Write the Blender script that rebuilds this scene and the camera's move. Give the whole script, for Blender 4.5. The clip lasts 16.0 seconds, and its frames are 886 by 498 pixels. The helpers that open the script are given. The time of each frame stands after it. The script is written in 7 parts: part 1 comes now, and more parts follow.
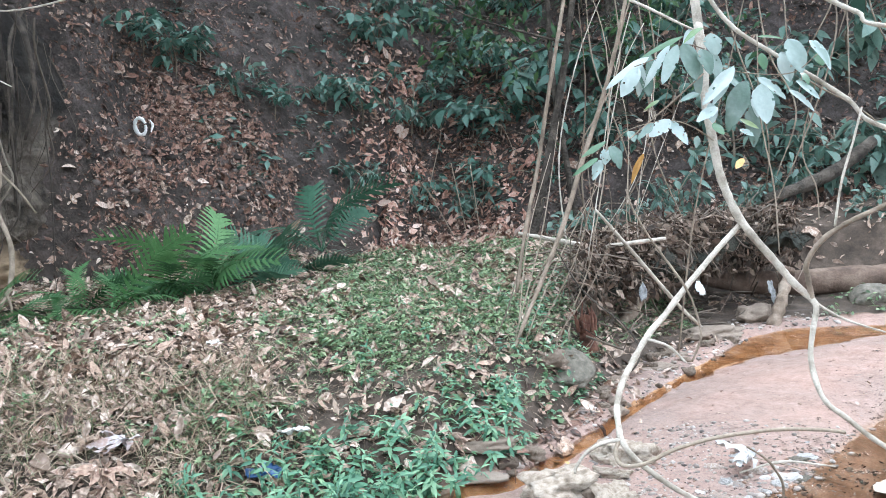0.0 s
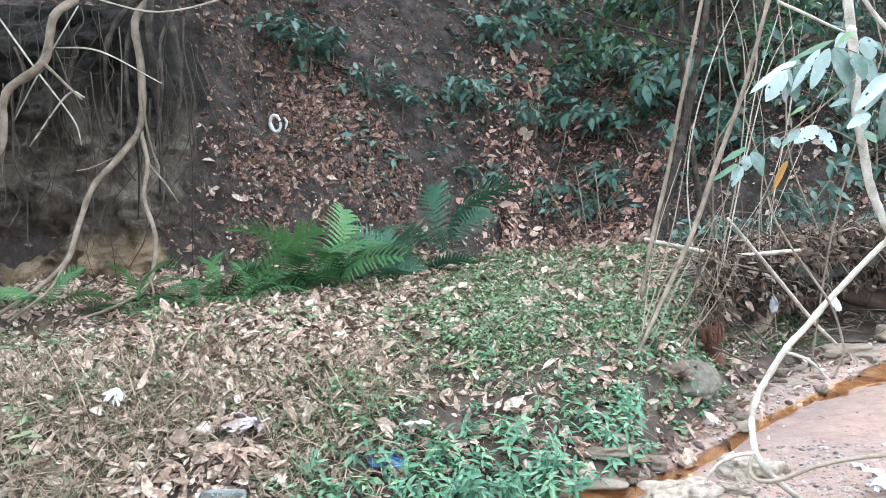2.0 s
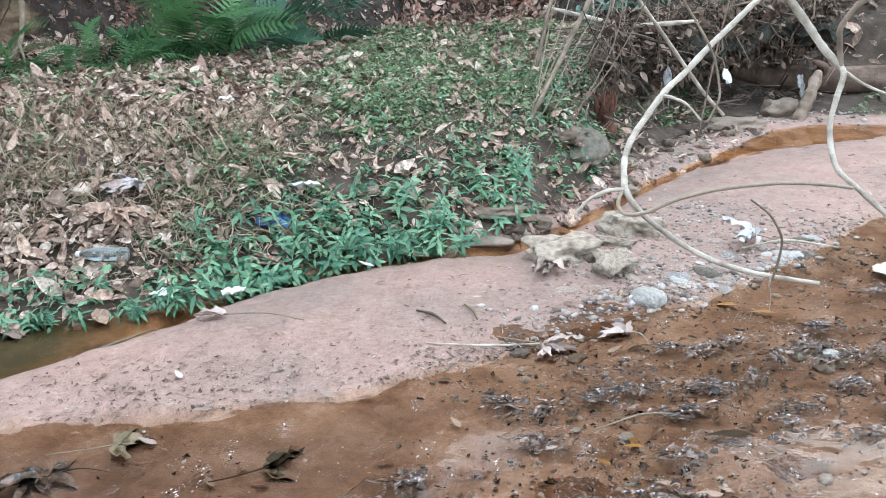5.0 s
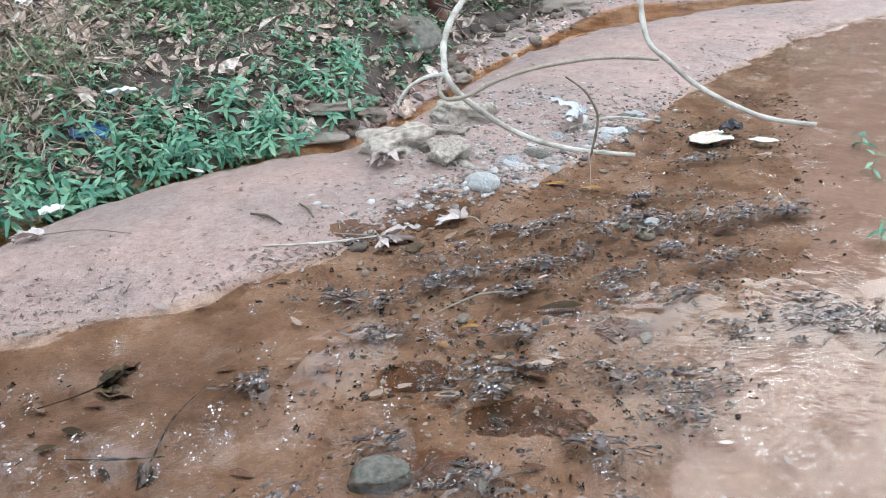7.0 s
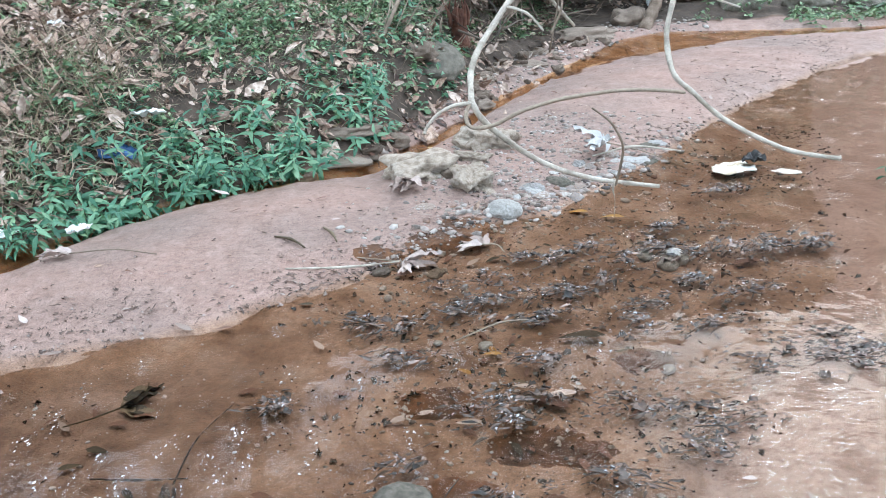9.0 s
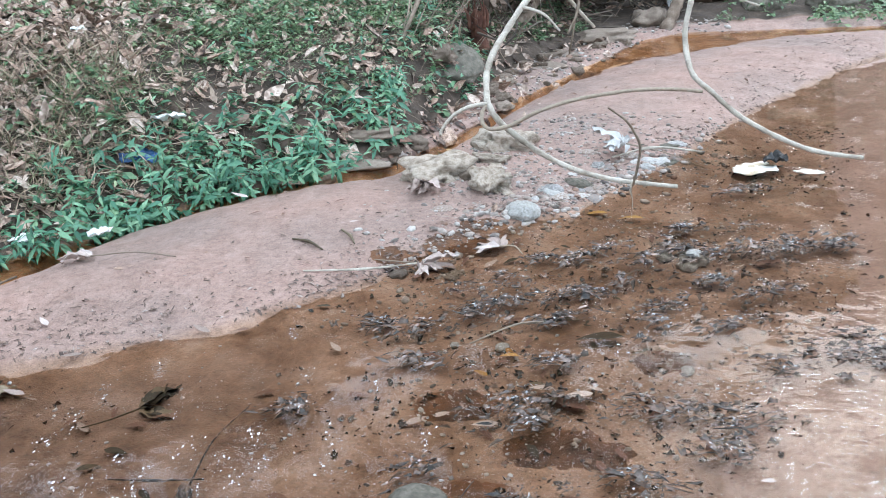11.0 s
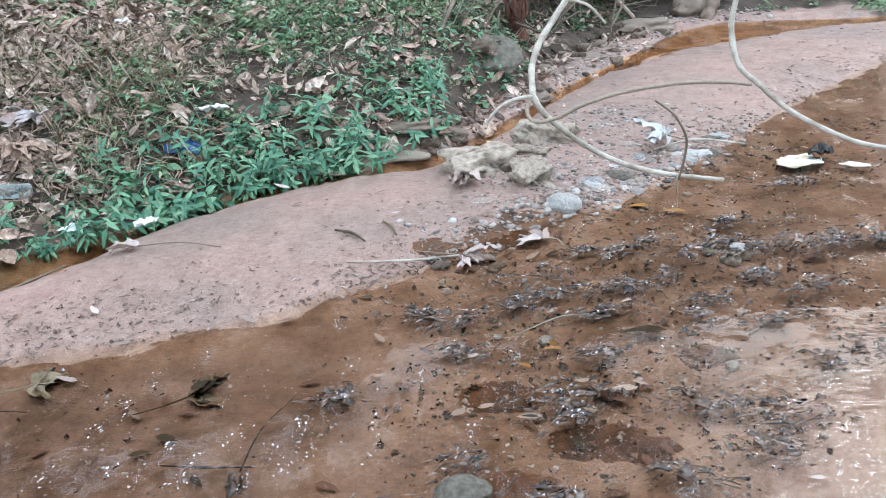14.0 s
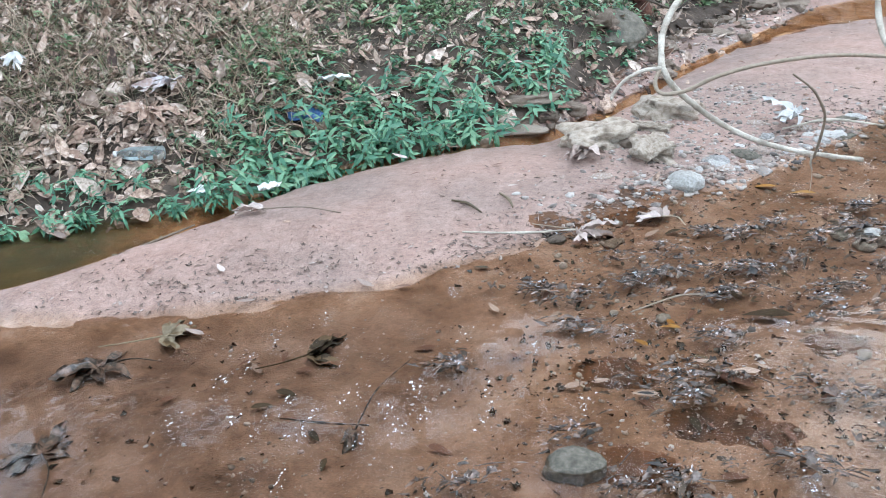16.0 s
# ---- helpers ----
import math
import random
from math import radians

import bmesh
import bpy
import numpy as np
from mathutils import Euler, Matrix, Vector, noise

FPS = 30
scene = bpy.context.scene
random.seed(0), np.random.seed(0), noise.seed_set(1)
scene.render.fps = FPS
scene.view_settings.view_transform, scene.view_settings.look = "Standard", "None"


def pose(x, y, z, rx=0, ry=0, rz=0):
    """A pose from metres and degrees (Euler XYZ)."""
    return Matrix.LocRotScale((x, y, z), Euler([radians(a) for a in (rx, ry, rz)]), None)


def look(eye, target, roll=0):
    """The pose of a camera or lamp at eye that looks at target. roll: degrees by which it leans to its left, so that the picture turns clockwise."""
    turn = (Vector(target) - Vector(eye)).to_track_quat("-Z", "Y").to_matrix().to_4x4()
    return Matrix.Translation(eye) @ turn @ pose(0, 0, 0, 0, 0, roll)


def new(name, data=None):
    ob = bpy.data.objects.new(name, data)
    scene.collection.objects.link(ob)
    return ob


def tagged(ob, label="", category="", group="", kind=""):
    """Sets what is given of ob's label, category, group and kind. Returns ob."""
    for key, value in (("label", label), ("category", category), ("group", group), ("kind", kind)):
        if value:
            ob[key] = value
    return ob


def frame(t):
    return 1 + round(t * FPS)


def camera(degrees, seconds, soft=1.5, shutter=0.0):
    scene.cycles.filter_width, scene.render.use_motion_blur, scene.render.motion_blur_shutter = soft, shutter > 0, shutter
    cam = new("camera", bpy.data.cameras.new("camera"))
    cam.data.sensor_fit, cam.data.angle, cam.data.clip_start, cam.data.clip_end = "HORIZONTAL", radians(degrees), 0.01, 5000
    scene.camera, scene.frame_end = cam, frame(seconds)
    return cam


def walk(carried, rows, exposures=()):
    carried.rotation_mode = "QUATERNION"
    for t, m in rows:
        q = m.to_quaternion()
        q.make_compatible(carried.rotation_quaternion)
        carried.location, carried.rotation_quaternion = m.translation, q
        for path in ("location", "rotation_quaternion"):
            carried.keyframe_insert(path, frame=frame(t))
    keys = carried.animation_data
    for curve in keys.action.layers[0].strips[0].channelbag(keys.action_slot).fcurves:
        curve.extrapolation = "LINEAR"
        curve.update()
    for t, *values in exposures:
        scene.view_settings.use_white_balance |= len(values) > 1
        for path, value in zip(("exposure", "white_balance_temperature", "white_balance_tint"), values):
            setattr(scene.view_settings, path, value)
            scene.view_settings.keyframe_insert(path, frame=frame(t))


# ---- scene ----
# ---- the camera and its walk ----
cam = camera(54.15, 16.0, soft=0.9)


PATH = [  # seconds, eye, target, roll
    (0, (0.313, 0.049, 1.55), (0.158, 2.035, 1.373), -5.1),
    (0.5, (0.286, 0.042, 1.549), (0.026, 2.018, 1.384), -5.5),
    (1, (0.28, 0.028, 1.552), (-0.045, 1.995, 1.394), -5.1),
    (1.5, (0.266, 0.017, 1.549), (-0.106, 1.976, 1.395), -4.5),
    (2, (0.256, 0.014, 1.546), (-0.16, 1.964, 1.394), -3.5),
    (2.5, (0.249, 0.013, 1.539), (-0.224, 1.949, 1.376), -2.7),
    (3, (0.242, 0.015, 1.525), (-0.271, 1.936, 1.31), -2.4),
    (3.5, (0.235, 0.021, 1.483), (-0.276, 1.933, 1.198), -2.2),
    (4, (0.248, 0.033, 1.467), (-0.23, 1.943, 1.112), -2.1),
    (4.5, (0.28, 0.039, 1.427), (-0.077, 1.952, 0.964), -1.9),
    (5, (0.34, 0.059, 1.367), (0.119, 1.945, 0.741), -2.4),
    (5.2, (0.356, 0.067, 1.349), (0.175, 1.933, 0.653), -2.8),
    (5.9, (0.395, 0.071, 1.343), (0.438, 1.891, 0.524), -3.1),
    (7.3, (0.421, 0.074, 1.339), (0.525, 1.877, 0.481), -3.2),
    (7.5, (0.414, 0.079, 1.342), (0.519, 1.885, 0.489), -2.9),
    (8, (0.412, 0.074, 1.351), (0.516, 1.884, 0.507), -2.7),
    (8.5, (0.416, 0.069, 1.353), (0.513, 1.888, 0.528), -2.7),
    (9, (0.396, 0.068, 1.359), (0.462, 1.896, 0.55), -2.7),
    (9.2, (0.394, 0.07, 1.349), (0.442, 1.899, 0.543), -2.9),
    (11.5, (0.419, 0.069, 1.35), (0.432, 1.903, 0.551), -3.5),
    (12, (0.409, 0.069, 1.348), (0.423, 1.9, 0.543), -3.4),
    (12.5, (0.396, 0.069, 1.344), (0.406, 1.895, 0.528), -3.5),
    (13, (0.377, 0.068, 1.357), (0.372, 1.894, 0.541), -3.5),
    (13.5, (0.378, 0.068, 1.357), (0.349, 1.894, 0.541), -3.8),
    (14, (0.376, 0.062, 1.364), (0.317, 1.887, 0.548), -4.1),
    (14.5, (0.366, 0.052, 1.356), (0.272, 1.877, 0.544), -4.4),
    (15, (0.361, 0.057, 1.354), (0.225, 1.881, 0.544), -4.8),
    (15.5, (0.352, 0.062, 1.344), (0.134, 1.876, 0.53), -4.7),
    (16, (0.338, 0.049, 1.342), (0.035, 1.838, 0.499), -5.0),
]
walk(cam, [(t, look(eye, target, roll)) for t, eye, target, roll in PATH],
     exposures=[(0.0, 1.57, 5850, 9), (1.0, 1.6, 5850, 9), (2.4, 1.74, 5850, 8), (3.2, 1.7, 5850, 9), (4.0, 1.49, 5850, 9), (5.2, 1.24, 5800, 7), (7.3, 1.18, 5640, 6), (12.0, 1.16, 5640, 7), (14.2, 1.12, 5640, 7), (16.0, 1.2, 5640, 7)])

# ---- world and light: a bright overcast sky over a wooded gully ----
world = bpy.data.worlds.new("overcast_sky")
scene.world = world
world.use_nodes = True
wn = world.node_tree.nodes
sky = wn.new("ShaderNodeTexSky")
sky.sky_type, sky.sun_disc = "NISHITA", False
sky.sun_elevation, sky.sun_rotation = radians(37), radians(30.5)
sky.air_density, sky.dust_density, sky.ozone_density = 1.0, 4.0, 0.6
cloud = wn.new("ShaderNodeMixRGB")
cloud.inputs["Fac"].default_value = 0.75
cloud.inputs["Color2"].default_value = (11.0, 11.6, 12.2, 1)
world.node_tree.links.new(sky.outputs["Color"], cloud.inputs["Color1"])
wn["Background"].inputs["Strength"].default_value = 0.15
world.node_tree.links.new(cloud.outputs["Color"], wn["Background"].inputs["Color"])
sun = new("sun", bpy.data.lights.new("sun", "SUN"))
sun.data.energy, sun.data.angle, sun.data.color = 0.1, radians(5), (1.0, 0.98, 0.95)
sun.matrix_world = look((8.8, 17.6, 12.35), (0.5, 3.5, 0))


# ---- materials ----
def mat(name, cols, scale=8.0, rough=0.8, bump=0.3, fine=60.0, vary="", patch=0.35, spec=0.3, thin=0.0, metal=0.0, bump_m=0.01):
    """Noise between the given colours at two sizes, with a fine relief; vary: 'island' or 'object' shifts each piece's colour."""
    m = bpy.data.materials.new(name)
    m.use_nodes = True
    n, l = m.node_tree.nodes, m.node_tree.links
    b = n["Principled BSDF"]
    co = n.new("ShaderNodeTexCoord")
    n1 = n.new("ShaderNodeTexNoise")
    n1.inputs["Scale"].default_value, n1.inputs["Detail"].default_value = scale, 6
    l.new(co.outputs["Object"], n1.inputs["Vector"])
    ramp = n.new("ShaderNodeValToRGB")
    ramp.color_ramp.elements.remove(ramp.color_ramp.elements[1])
    lo, hi = (0.0, 1.0) if vary else (0.28, 0.72)
    for i, c in enumerate(cols):
        p = lo + (hi - lo) * i / max(1, len(cols) - 1)
        e = ramp.color_ramp.elements[0] if i == 0 else ramp.color_ramp.elements.new(p)
        e.position, e.color = p, (*c, 1)
    drive = n1.outputs["Fac"]
    if vary:
        src = n.new("ShaderNodeNewGeometry").outputs["Random Per Island"] if vary == "island" else n.new("ShaderNodeObjectInfo").outputs["Random"]
        mix = n.new("ShaderNodeMath")
        mix.operation = "MULTIPLY_ADD"
        sub = n.new("ShaderNodeMath")
        sub.operation, sub.inputs[1].default_value = "SUBTRACT", 0.5
        l.new(n1.outputs["Fac"], sub.inputs[0])
        l.new(sub.outputs[0], mix.inputs[0])
        mix.inputs[1].default_value = 0.7
        l.new(src, mix.inputs[2])
        drive = mix.outputs[0]
    l.new(drive, ramp.inputs["Fac"])
    n2 = n.new("ShaderNodeTexNoise")
    n2.inputs["Scale"].default_value, n2.inputs["Detail"].default_value = fine, 4
    l.new(co.outputs["Object"], n2.inputs["Vector"])
    shade = n.new("ShaderNodeMixRGB")
    shade.blend_type, shade.inputs["Fac"].default_value = "OVERLAY", patch
    l.new(ramp.outputs["Color"], shade.inputs["Color1"])
    l.new(n2.outputs["Fac"], shade.inputs["Color2"])
    l.new(shade.outputs["Color"], b.inputs["Base Color"])
    b.inputs["Roughness"].default_value, b.inputs["Metallic"].default_value = rough, metal
    b.inputs["Specular IOR Level"].default_value = spec
    if bump:
        bp = n.new("ShaderNodeBump")
        bp.inputs["Strength"].default_value, bp.inputs["Distance"].default_value = bump, bump_m
        l.new(n2.outputs["Fac"], bp.inputs["Height"])
        l.new(bp.outputs["Normal"], b.inputs["Normal"])
    if thin:
        t = n.new("ShaderNodeBsdfTranslucent")
        l.new(shade.outputs["Color"], t.inputs["Color"])
        mx = n.new("ShaderNodeMixShader")
        mx.inputs["Fac"].default_value = thin
        l.new(b.outputs["BSDF"], mx.inputs[1])
        l.new(t.outputs["BSDF"], mx.inputs[2])
        l.new(mx.outputs["Shader"], n["Material Output"].inputs["Surface"])
    return m


M_LITTER = mat("dry_leaf", [(0.06, 0.038, 0.03), (0.36, 0.25, 0.185), (0.56, 0.435, 0.345), (0.13, 0.085, 0.062), (0.45, 0.325, 0.245), (0.26, 0.165, 0.12), (0.66, 0.55, 0.46), (0.31, 0.235, 0.185), (0.19, 0.135, 0.10)], 30, 0.7, 0.35, 120, "island", patch=0.55)
M_LITTER_DARK = mat("damp_brown_leaf", [(0.035, 0.022, 0.018), (0.17, 0.09, 0.064), (0.31, 0.19, 0.14), (0.07, 0.042, 0.032), (0.23, 0.128, 0.092), (0.12, 0.068, 0.05), (0.42, 0.31, 0.245), (0.10, 0.065, 0.05)], 30, 0.6, 0.3, 120, "island")
M_STRAW = mat("dry_grass", [(0.12, 0.088, 0.06), (0.46, 0.36, 0.265), (0.27, 0.195, 0.14)], 20, 0.8, 0.0, 90, "island")
M_GRASS = mat("green_grass", [(0.07, 0.10, 0.045), (0.18, 0.225, 0.115), (0.30, 0.33, 0.19), (0.42, 0.40, 0.27)], 20, 0.55, 0.0, 90, "island", thin=0.25)
M_HERB = mat("herb_leaf", [(0.045, 0.135, 0.08), (0.09, 0.235, 0.14), (0.165, 0.34, 0.20), (0.27, 0.44, 0.26)], 25, 0.38, 0.25, 150, "object", spec=0.5, thin=0.2)
M_FERN = mat("fern_green", [(0.035, 0.095, 0.036), (0.08, 0.185, 0.07), (0.155, 0.31, 0.12)], 20, 0.45, 0.1, 120, "object", thin=0.25)
M_DARK_FERN = mat("dark_fern_green", [(0.035, 0.10, 0.06), (0.07, 0.165, 0.10), (0.12, 0.235, 0.145)], 20, 0.45, 0.1, 120, "object", thin=0.2)
M_SHRUB = mat("shrub_leaf", [(0.03, 0.08, 0.058), (0.075, 0.165, 0.125), (0.14, 0.25, 0.20)], 20, 0.36, 0.1, 120, "island", spec=0.5, thin=0.2)
M_STEM = mat("green_stem", [(0.09, 0.11, 0.05), (0.15, 0.14, 0.07)], 15, 0.6, 0.2, 90)
M_VINE = mat("pale_vine_bark", [(0.24, 0.205, 0.16), (0.46, 0.415, 0.345), (0.60, 0.555, 0.48)], 14, 0.65, 0.5, 140)
M_TWIG = mat("grey_brown_twig", [(0.13, 0.10, 0.075), (0.25, 0.20, 0.15), (0.36, 0.30, 0.23)], 12, 0.8, 0.5, 120, "object")
M_ROOT = mat("root_bark", [(0.12, 0.095, 0.07), (0.22, 0.175, 0.13), (0.32, 0.26, 0.20)], 10, 0.8, 0.6, 90)
M_DEBRIS = mat("dead_stalks", [(0.03, 0.022, 0.016), (0.095, 0.066, 0.048), (0.18, 0.13, 0.097), (0.33, 0.26, 0.205)], 20, 0.85, 0.2, 90, "island")
M_BARK = mat("dark_bark", [(0.022, 0.018, 0.014), (0.06, 0.05, 0.04), (0.12, 0.10, 0.08)], 7, 0.9, 1.0, 40, bump_m=0.03)
M_DRIFT = mat("grey_driftwood", [(0.12, 0.09, 0.065), (0.24, 0.185, 0.14), (0.38, 0.315, 0.25)], 12, 0.85, 0.8, 60)
M_LOG = mat("weathered_log", [(0.05, 0.034, 0.025), (0.14, 0.095, 0.07), (0.25, 0.185, 0.14)], 5, 0.8, 0.8, 45)
M_ROCK = mat("sandy_rock", [(0.26, 0.20, 0.145), (0.49, 0.405, 0.32), (0.63, 0.55, 0.46)], 9, 0.8, 0.8, 60, "", bump_m=0.02)
M_MUD = mat("mud_coated_rock", [(0.12, 0.09, 0.066), (0.25, 0.195, 0.15), (0.37, 0.305, 0.245)], 9, 0.75, 0.7, 60, "object", bump_m=0.015)
M_PEBBLE = mat("pebble", [(0.07, 0.06, 0.055), (0.30, 0.25, 0.21), (0.50, 0.46, 0.42), (0.15, 0.125, 0.11), (0.38, 0.33, 0.29), (0.24, 0.15, 0.11)], 15, 0.5, 0.3, 90, "island")
M_STONE = mat("river_stone", [(0.13, 0.125, 0.12), (0.36, 0.345, 0.325), (0.52, 0.50, 0.47), (0.30, 0.22, 0.17), (0.22, 0.215, 0.21), (0.44, 0.42, 0.40)], 12, 0.55, 0.4, 90, "object")
M_DETRITUS = mat("sodden_leaf", [(0.014, 0.012, 0.010), (0.05, 0.034, 0.024), (0.11, 0.072, 0.052), (0.02, 0.017, 0.014), (0.24, 0.165, 0.13), (0.03, 0.028, 0.026), (0.17, 0.13, 0.11), (0.06, 0.042, 0.03), (0.36, 0.27, 0.23)], 25, 0.28, 0.4, 90, "island", spec=0.5)
M_PALE_LEAF = mat("bleached_leaf", [(0.25, 0.19, 0.16), (0.42, 0.335, 0.29), (0.56, 0.475, 0.43)], 30, 0.7, 0.3, 140, "object")
M_BLEACHED = mat("white_bleached_leaf", [(0.34, 0.33, 0.315), (0.50, 0.495, 0.48), (0.64, 0.635, 0.62)], 30, 0.65, 0.3, 140, "object")
M_OLIVE = mat("olive_dead_leaf", [(0.09, 0.068, 0.04), (0.18, 0.14, 0.085), (0.27, 0.215, 0.14)], 30, 0.5, 0.2, 120, "object")
M_SUNK = mat("sunken_leaf", [(0.04, 0.032, 0.02), (0.10, 0.076, 0.045), (0.18, 0.14, 0.09)], 30, 0.5, 0.2, 120, "object")
M_GLOSSY = mat("glossy_leaf", [(0.07, 0.17, 0.08), (0.13, 0.25, 0.11), (0.20, 0.30, 0.10)], 18, 0.3, 0.15, 60, "object", spec=0.8, thin=0.25)
# Lighter copy of shrub_leaf, with the sky's reflection put into the colour.
M_SKY_SHRUB = mat("sky_sheen_shrub_leaf", [(0.045, 0.10, 0.075), (0.10, 0.185, 0.145), (0.19, 0.28, 0.225)], 20, 0.36, 0.1, 120, "island", spec=0.6, thin=0.2)
# Near-black earth tones: the undercut's shade is put into the colour.
M_SHADED_EARTH = mat("shaded_earth", [(0.016, 0.017, 0.013), (0.04, 0.042, 0.033), (0.085, 0.08, 0.066)], 4, 0.95, 0.8, 40, bump_m=0.03)
M_BOULDER = mat("grey_green_stone", [(0.085, 0.078, 0.06), (0.15, 0.135, 0.105), (0.23, 0.20, 0.165)], 9, 0.7, 0.6, 60, bump_m=0.015)
M_ROOTLET = mat("dark_rootlet", [(0.035, 0.028, 0.022), (0.09, 0.07, 0.055), (0.17, 0.14, 0.11)], 20, 0.85, 0.2, 90, "object")
# Waxy green leaf paled so that its colour carries the sky's sheen.
M_SHEEN_LEAF = mat("sky_sheen_leaf", [(0.09, 0.16, 0.12), (0.22, 0.31, 0.27), (0.36, 0.45, 0.42), (0.47, 0.55, 0.53)], 14, 0.25, 0.3, 45, "object", patch=0.15, spec=0.9, thin=0.12)
M_DARK_ROOT = mat("dark_root", [(0.018, 0.015, 0.012), (0.05, 0.041, 0.033), (0.10, 0.082, 0.066)], 9, 0.85, 0.9, 45, bump_m=0.02)
M_CLOD = mat("earth_clod", [(0.03, 0.024, 0.02), (0.075, 0.06, 0.052), (0.15, 0.125, 0.11)], 12, 0.95, 0.6, 60, "island")
M_YELLOW = mat("yellow_leaf", [(0.30, 0.15, 0.03), (0.50, 0.30, 0.09), (0.60, 0.42, 0.18)], 20, 0.5, 0.2, 120, "object")
M_WHITE = mat("white_scrap", [(0.62, 0.62, 0.60), (0.78, 0.78, 0.76), (0.85, 0.85, 0.84)], 20, 0.45, 0.3, 120)
M_BLUE = mat("blue_plastic", [(0.01, 0.05, 0.14), (0.02, 0.09, 0.24)], 12, 0.3, 0.3, 40, spec=0.6)
M_CREAM = mat("wet_card", [(0.70, 0.65, 0.54), (0.83, 0.79, 0.69), (0.88, 0.86, 0.79)], 12, 0.5, 0.3, 80)
M_BLACK = mat("black_scrap", [(0.015, 0.015, 0.015), (0.04, 0.038, 0.036)], 12, 0.4, 0.2, 60)
M_FOAM = mat("pale_scum", [(0.24, 0.24, 0.235), (0.42, 0.43, 0.43)], 30, 0.5, 0.3, 120)
M_CROWN = mat("canopy_leaf", [(0.02, 0.05, 0.02), (0.045, 0.10, 0.04), (0.07, 0.13, 0.05)], 10, 0.5, 0.0, 60, "island", thin=0.25)


def clear_plastic():
    m = bpy.data.materials.new("clear_plastic")
    m.use_nodes = True
    n, l = m.node_tree.nodes, m.node_tree.links
    g = n.new("ShaderNodeBsdfPrincipled")
    g.inputs["Roughness"].default_value = 0.15
    g.inputs["Base Color"].default_value = (0.85, 0.9, 0.9, 1)
    tr = n.new("ShaderNodeBsdfTransparent")
    tr.inputs["Color"].default_value = (0.9, 0.95, 0.95, 1)
    fr = n.new("ShaderNodeFresnel")
    fr.inputs["IOR"].default_value = 1.9
    mx = n.new("ShaderNodeMixShader")
    l.new(fr.outputs[0], mx.inputs[0])
    l.new(tr.outputs[0], mx.inputs[1])
    l.new(g.outputs[0], mx.inputs[2])
    l.new(mx.outputs[0], n["Material Output"].inputs["Surface"])
    return m


def water_material():
    """Clear, slightly tea-coloured shallow water: calm, with wrinkled patches and a riffle over the pale sand."""
    m = bpy.data.materials.new("stream_water")
    m.use_nodes = True
    n, l = m.node_tree.nodes, m.node_tree.links
    co = n.new("ShaderNodeTexCoord")

    def noise_tex(scale, detail, vec):
        t = n.new("ShaderNodeTexNoise")
        t.inputs["Scale"].default_value, t.inputs["Detail"].default_value = scale, detail
        l.new(vec, t.inputs["Vector"])
        return t.outputs["Fac"]

    def ranged(fac, a, b, lo, hi):
        r = n.new("ShaderNodeMapRange")
        r.interpolation_type = "SMOOTHSTEP"
        for k, v in zip(("From Min", "From Max", "To Min", "To Max"), (a, b, lo, hi)):
            r.inputs[k].default_value = v
        l.new(fac, r.inputs["Value"])
        return r.outputs[0]

    def bump(height, distance, below=None):
        p = n.new("ShaderNodeBump")
        p.inputs["Strength"].default_value = 1.0
        l.new(height, p.inputs["Height"])
        l.new(distance, p.inputs["Distance"])
        if below is not None:
            l.new(below, p.inputs["Normal"])
        return p.outputs["Normal"]

    flat = co.outputs["Object"]
    swell = bump(noise_tex(7, 2, flat), ranged(noise_tex(2.0, 2, flat), 0.4, 0.65, 0.001, 0.0035))
    wrinkle = bump(noise_tex(70, 2, flat), ranged(noise_tex(8, 2, flat), 0.55, 0.66, 0.0, 0.009), swell)
    along = n.new("ShaderNodeMapping")
    along.inputs["Rotation"].default_value, along.inputs["Scale"].default_value = (0, 0, 0.2), (0.85, 1.2, 1)
    l.new(flat, along.inputs["Vector"])
    side = n.new("ShaderNodeVectorMath")
    side.operation = "DISTANCE"
    side.inputs[1].default_value = (1.35, 1.7, 0)
    l.new(flat, side.inputs[0])
    riffle = bump(noise_tex(19, 2, along.outputs[0]), ranged(side.outputs["Value"], 0.62, 0.2, 0.0, 0.009), wrinkle)
    g = n.new("ShaderNodeBsdfGlossy")
    g.inputs["Roughness"].default_value = 0.02
    l.new(riffle, g.inputs["Normal"])
    tr = n.new("ShaderNodeBsdfTransparent")
    tr.inputs["Color"].default_value = (0.96, 0.885, 0.80, 1)
    fr = n.new("ShaderNodeFresnel")
    fr.inputs["IOR"].default_value = 1.33
    l.new(riffle, fr.inputs["Normal"])
    mx = n.new("ShaderNodeMixShader")
    l.new(fr.outputs[0], mx.inputs[0])
    l.new(tr.outputs[0], mx.inputs[1])
    l.new(g.outputs[0], mx.inputs[2])
    l.new(mx.outputs[0], n["Material Output"].inputs["Surface"])
    return m


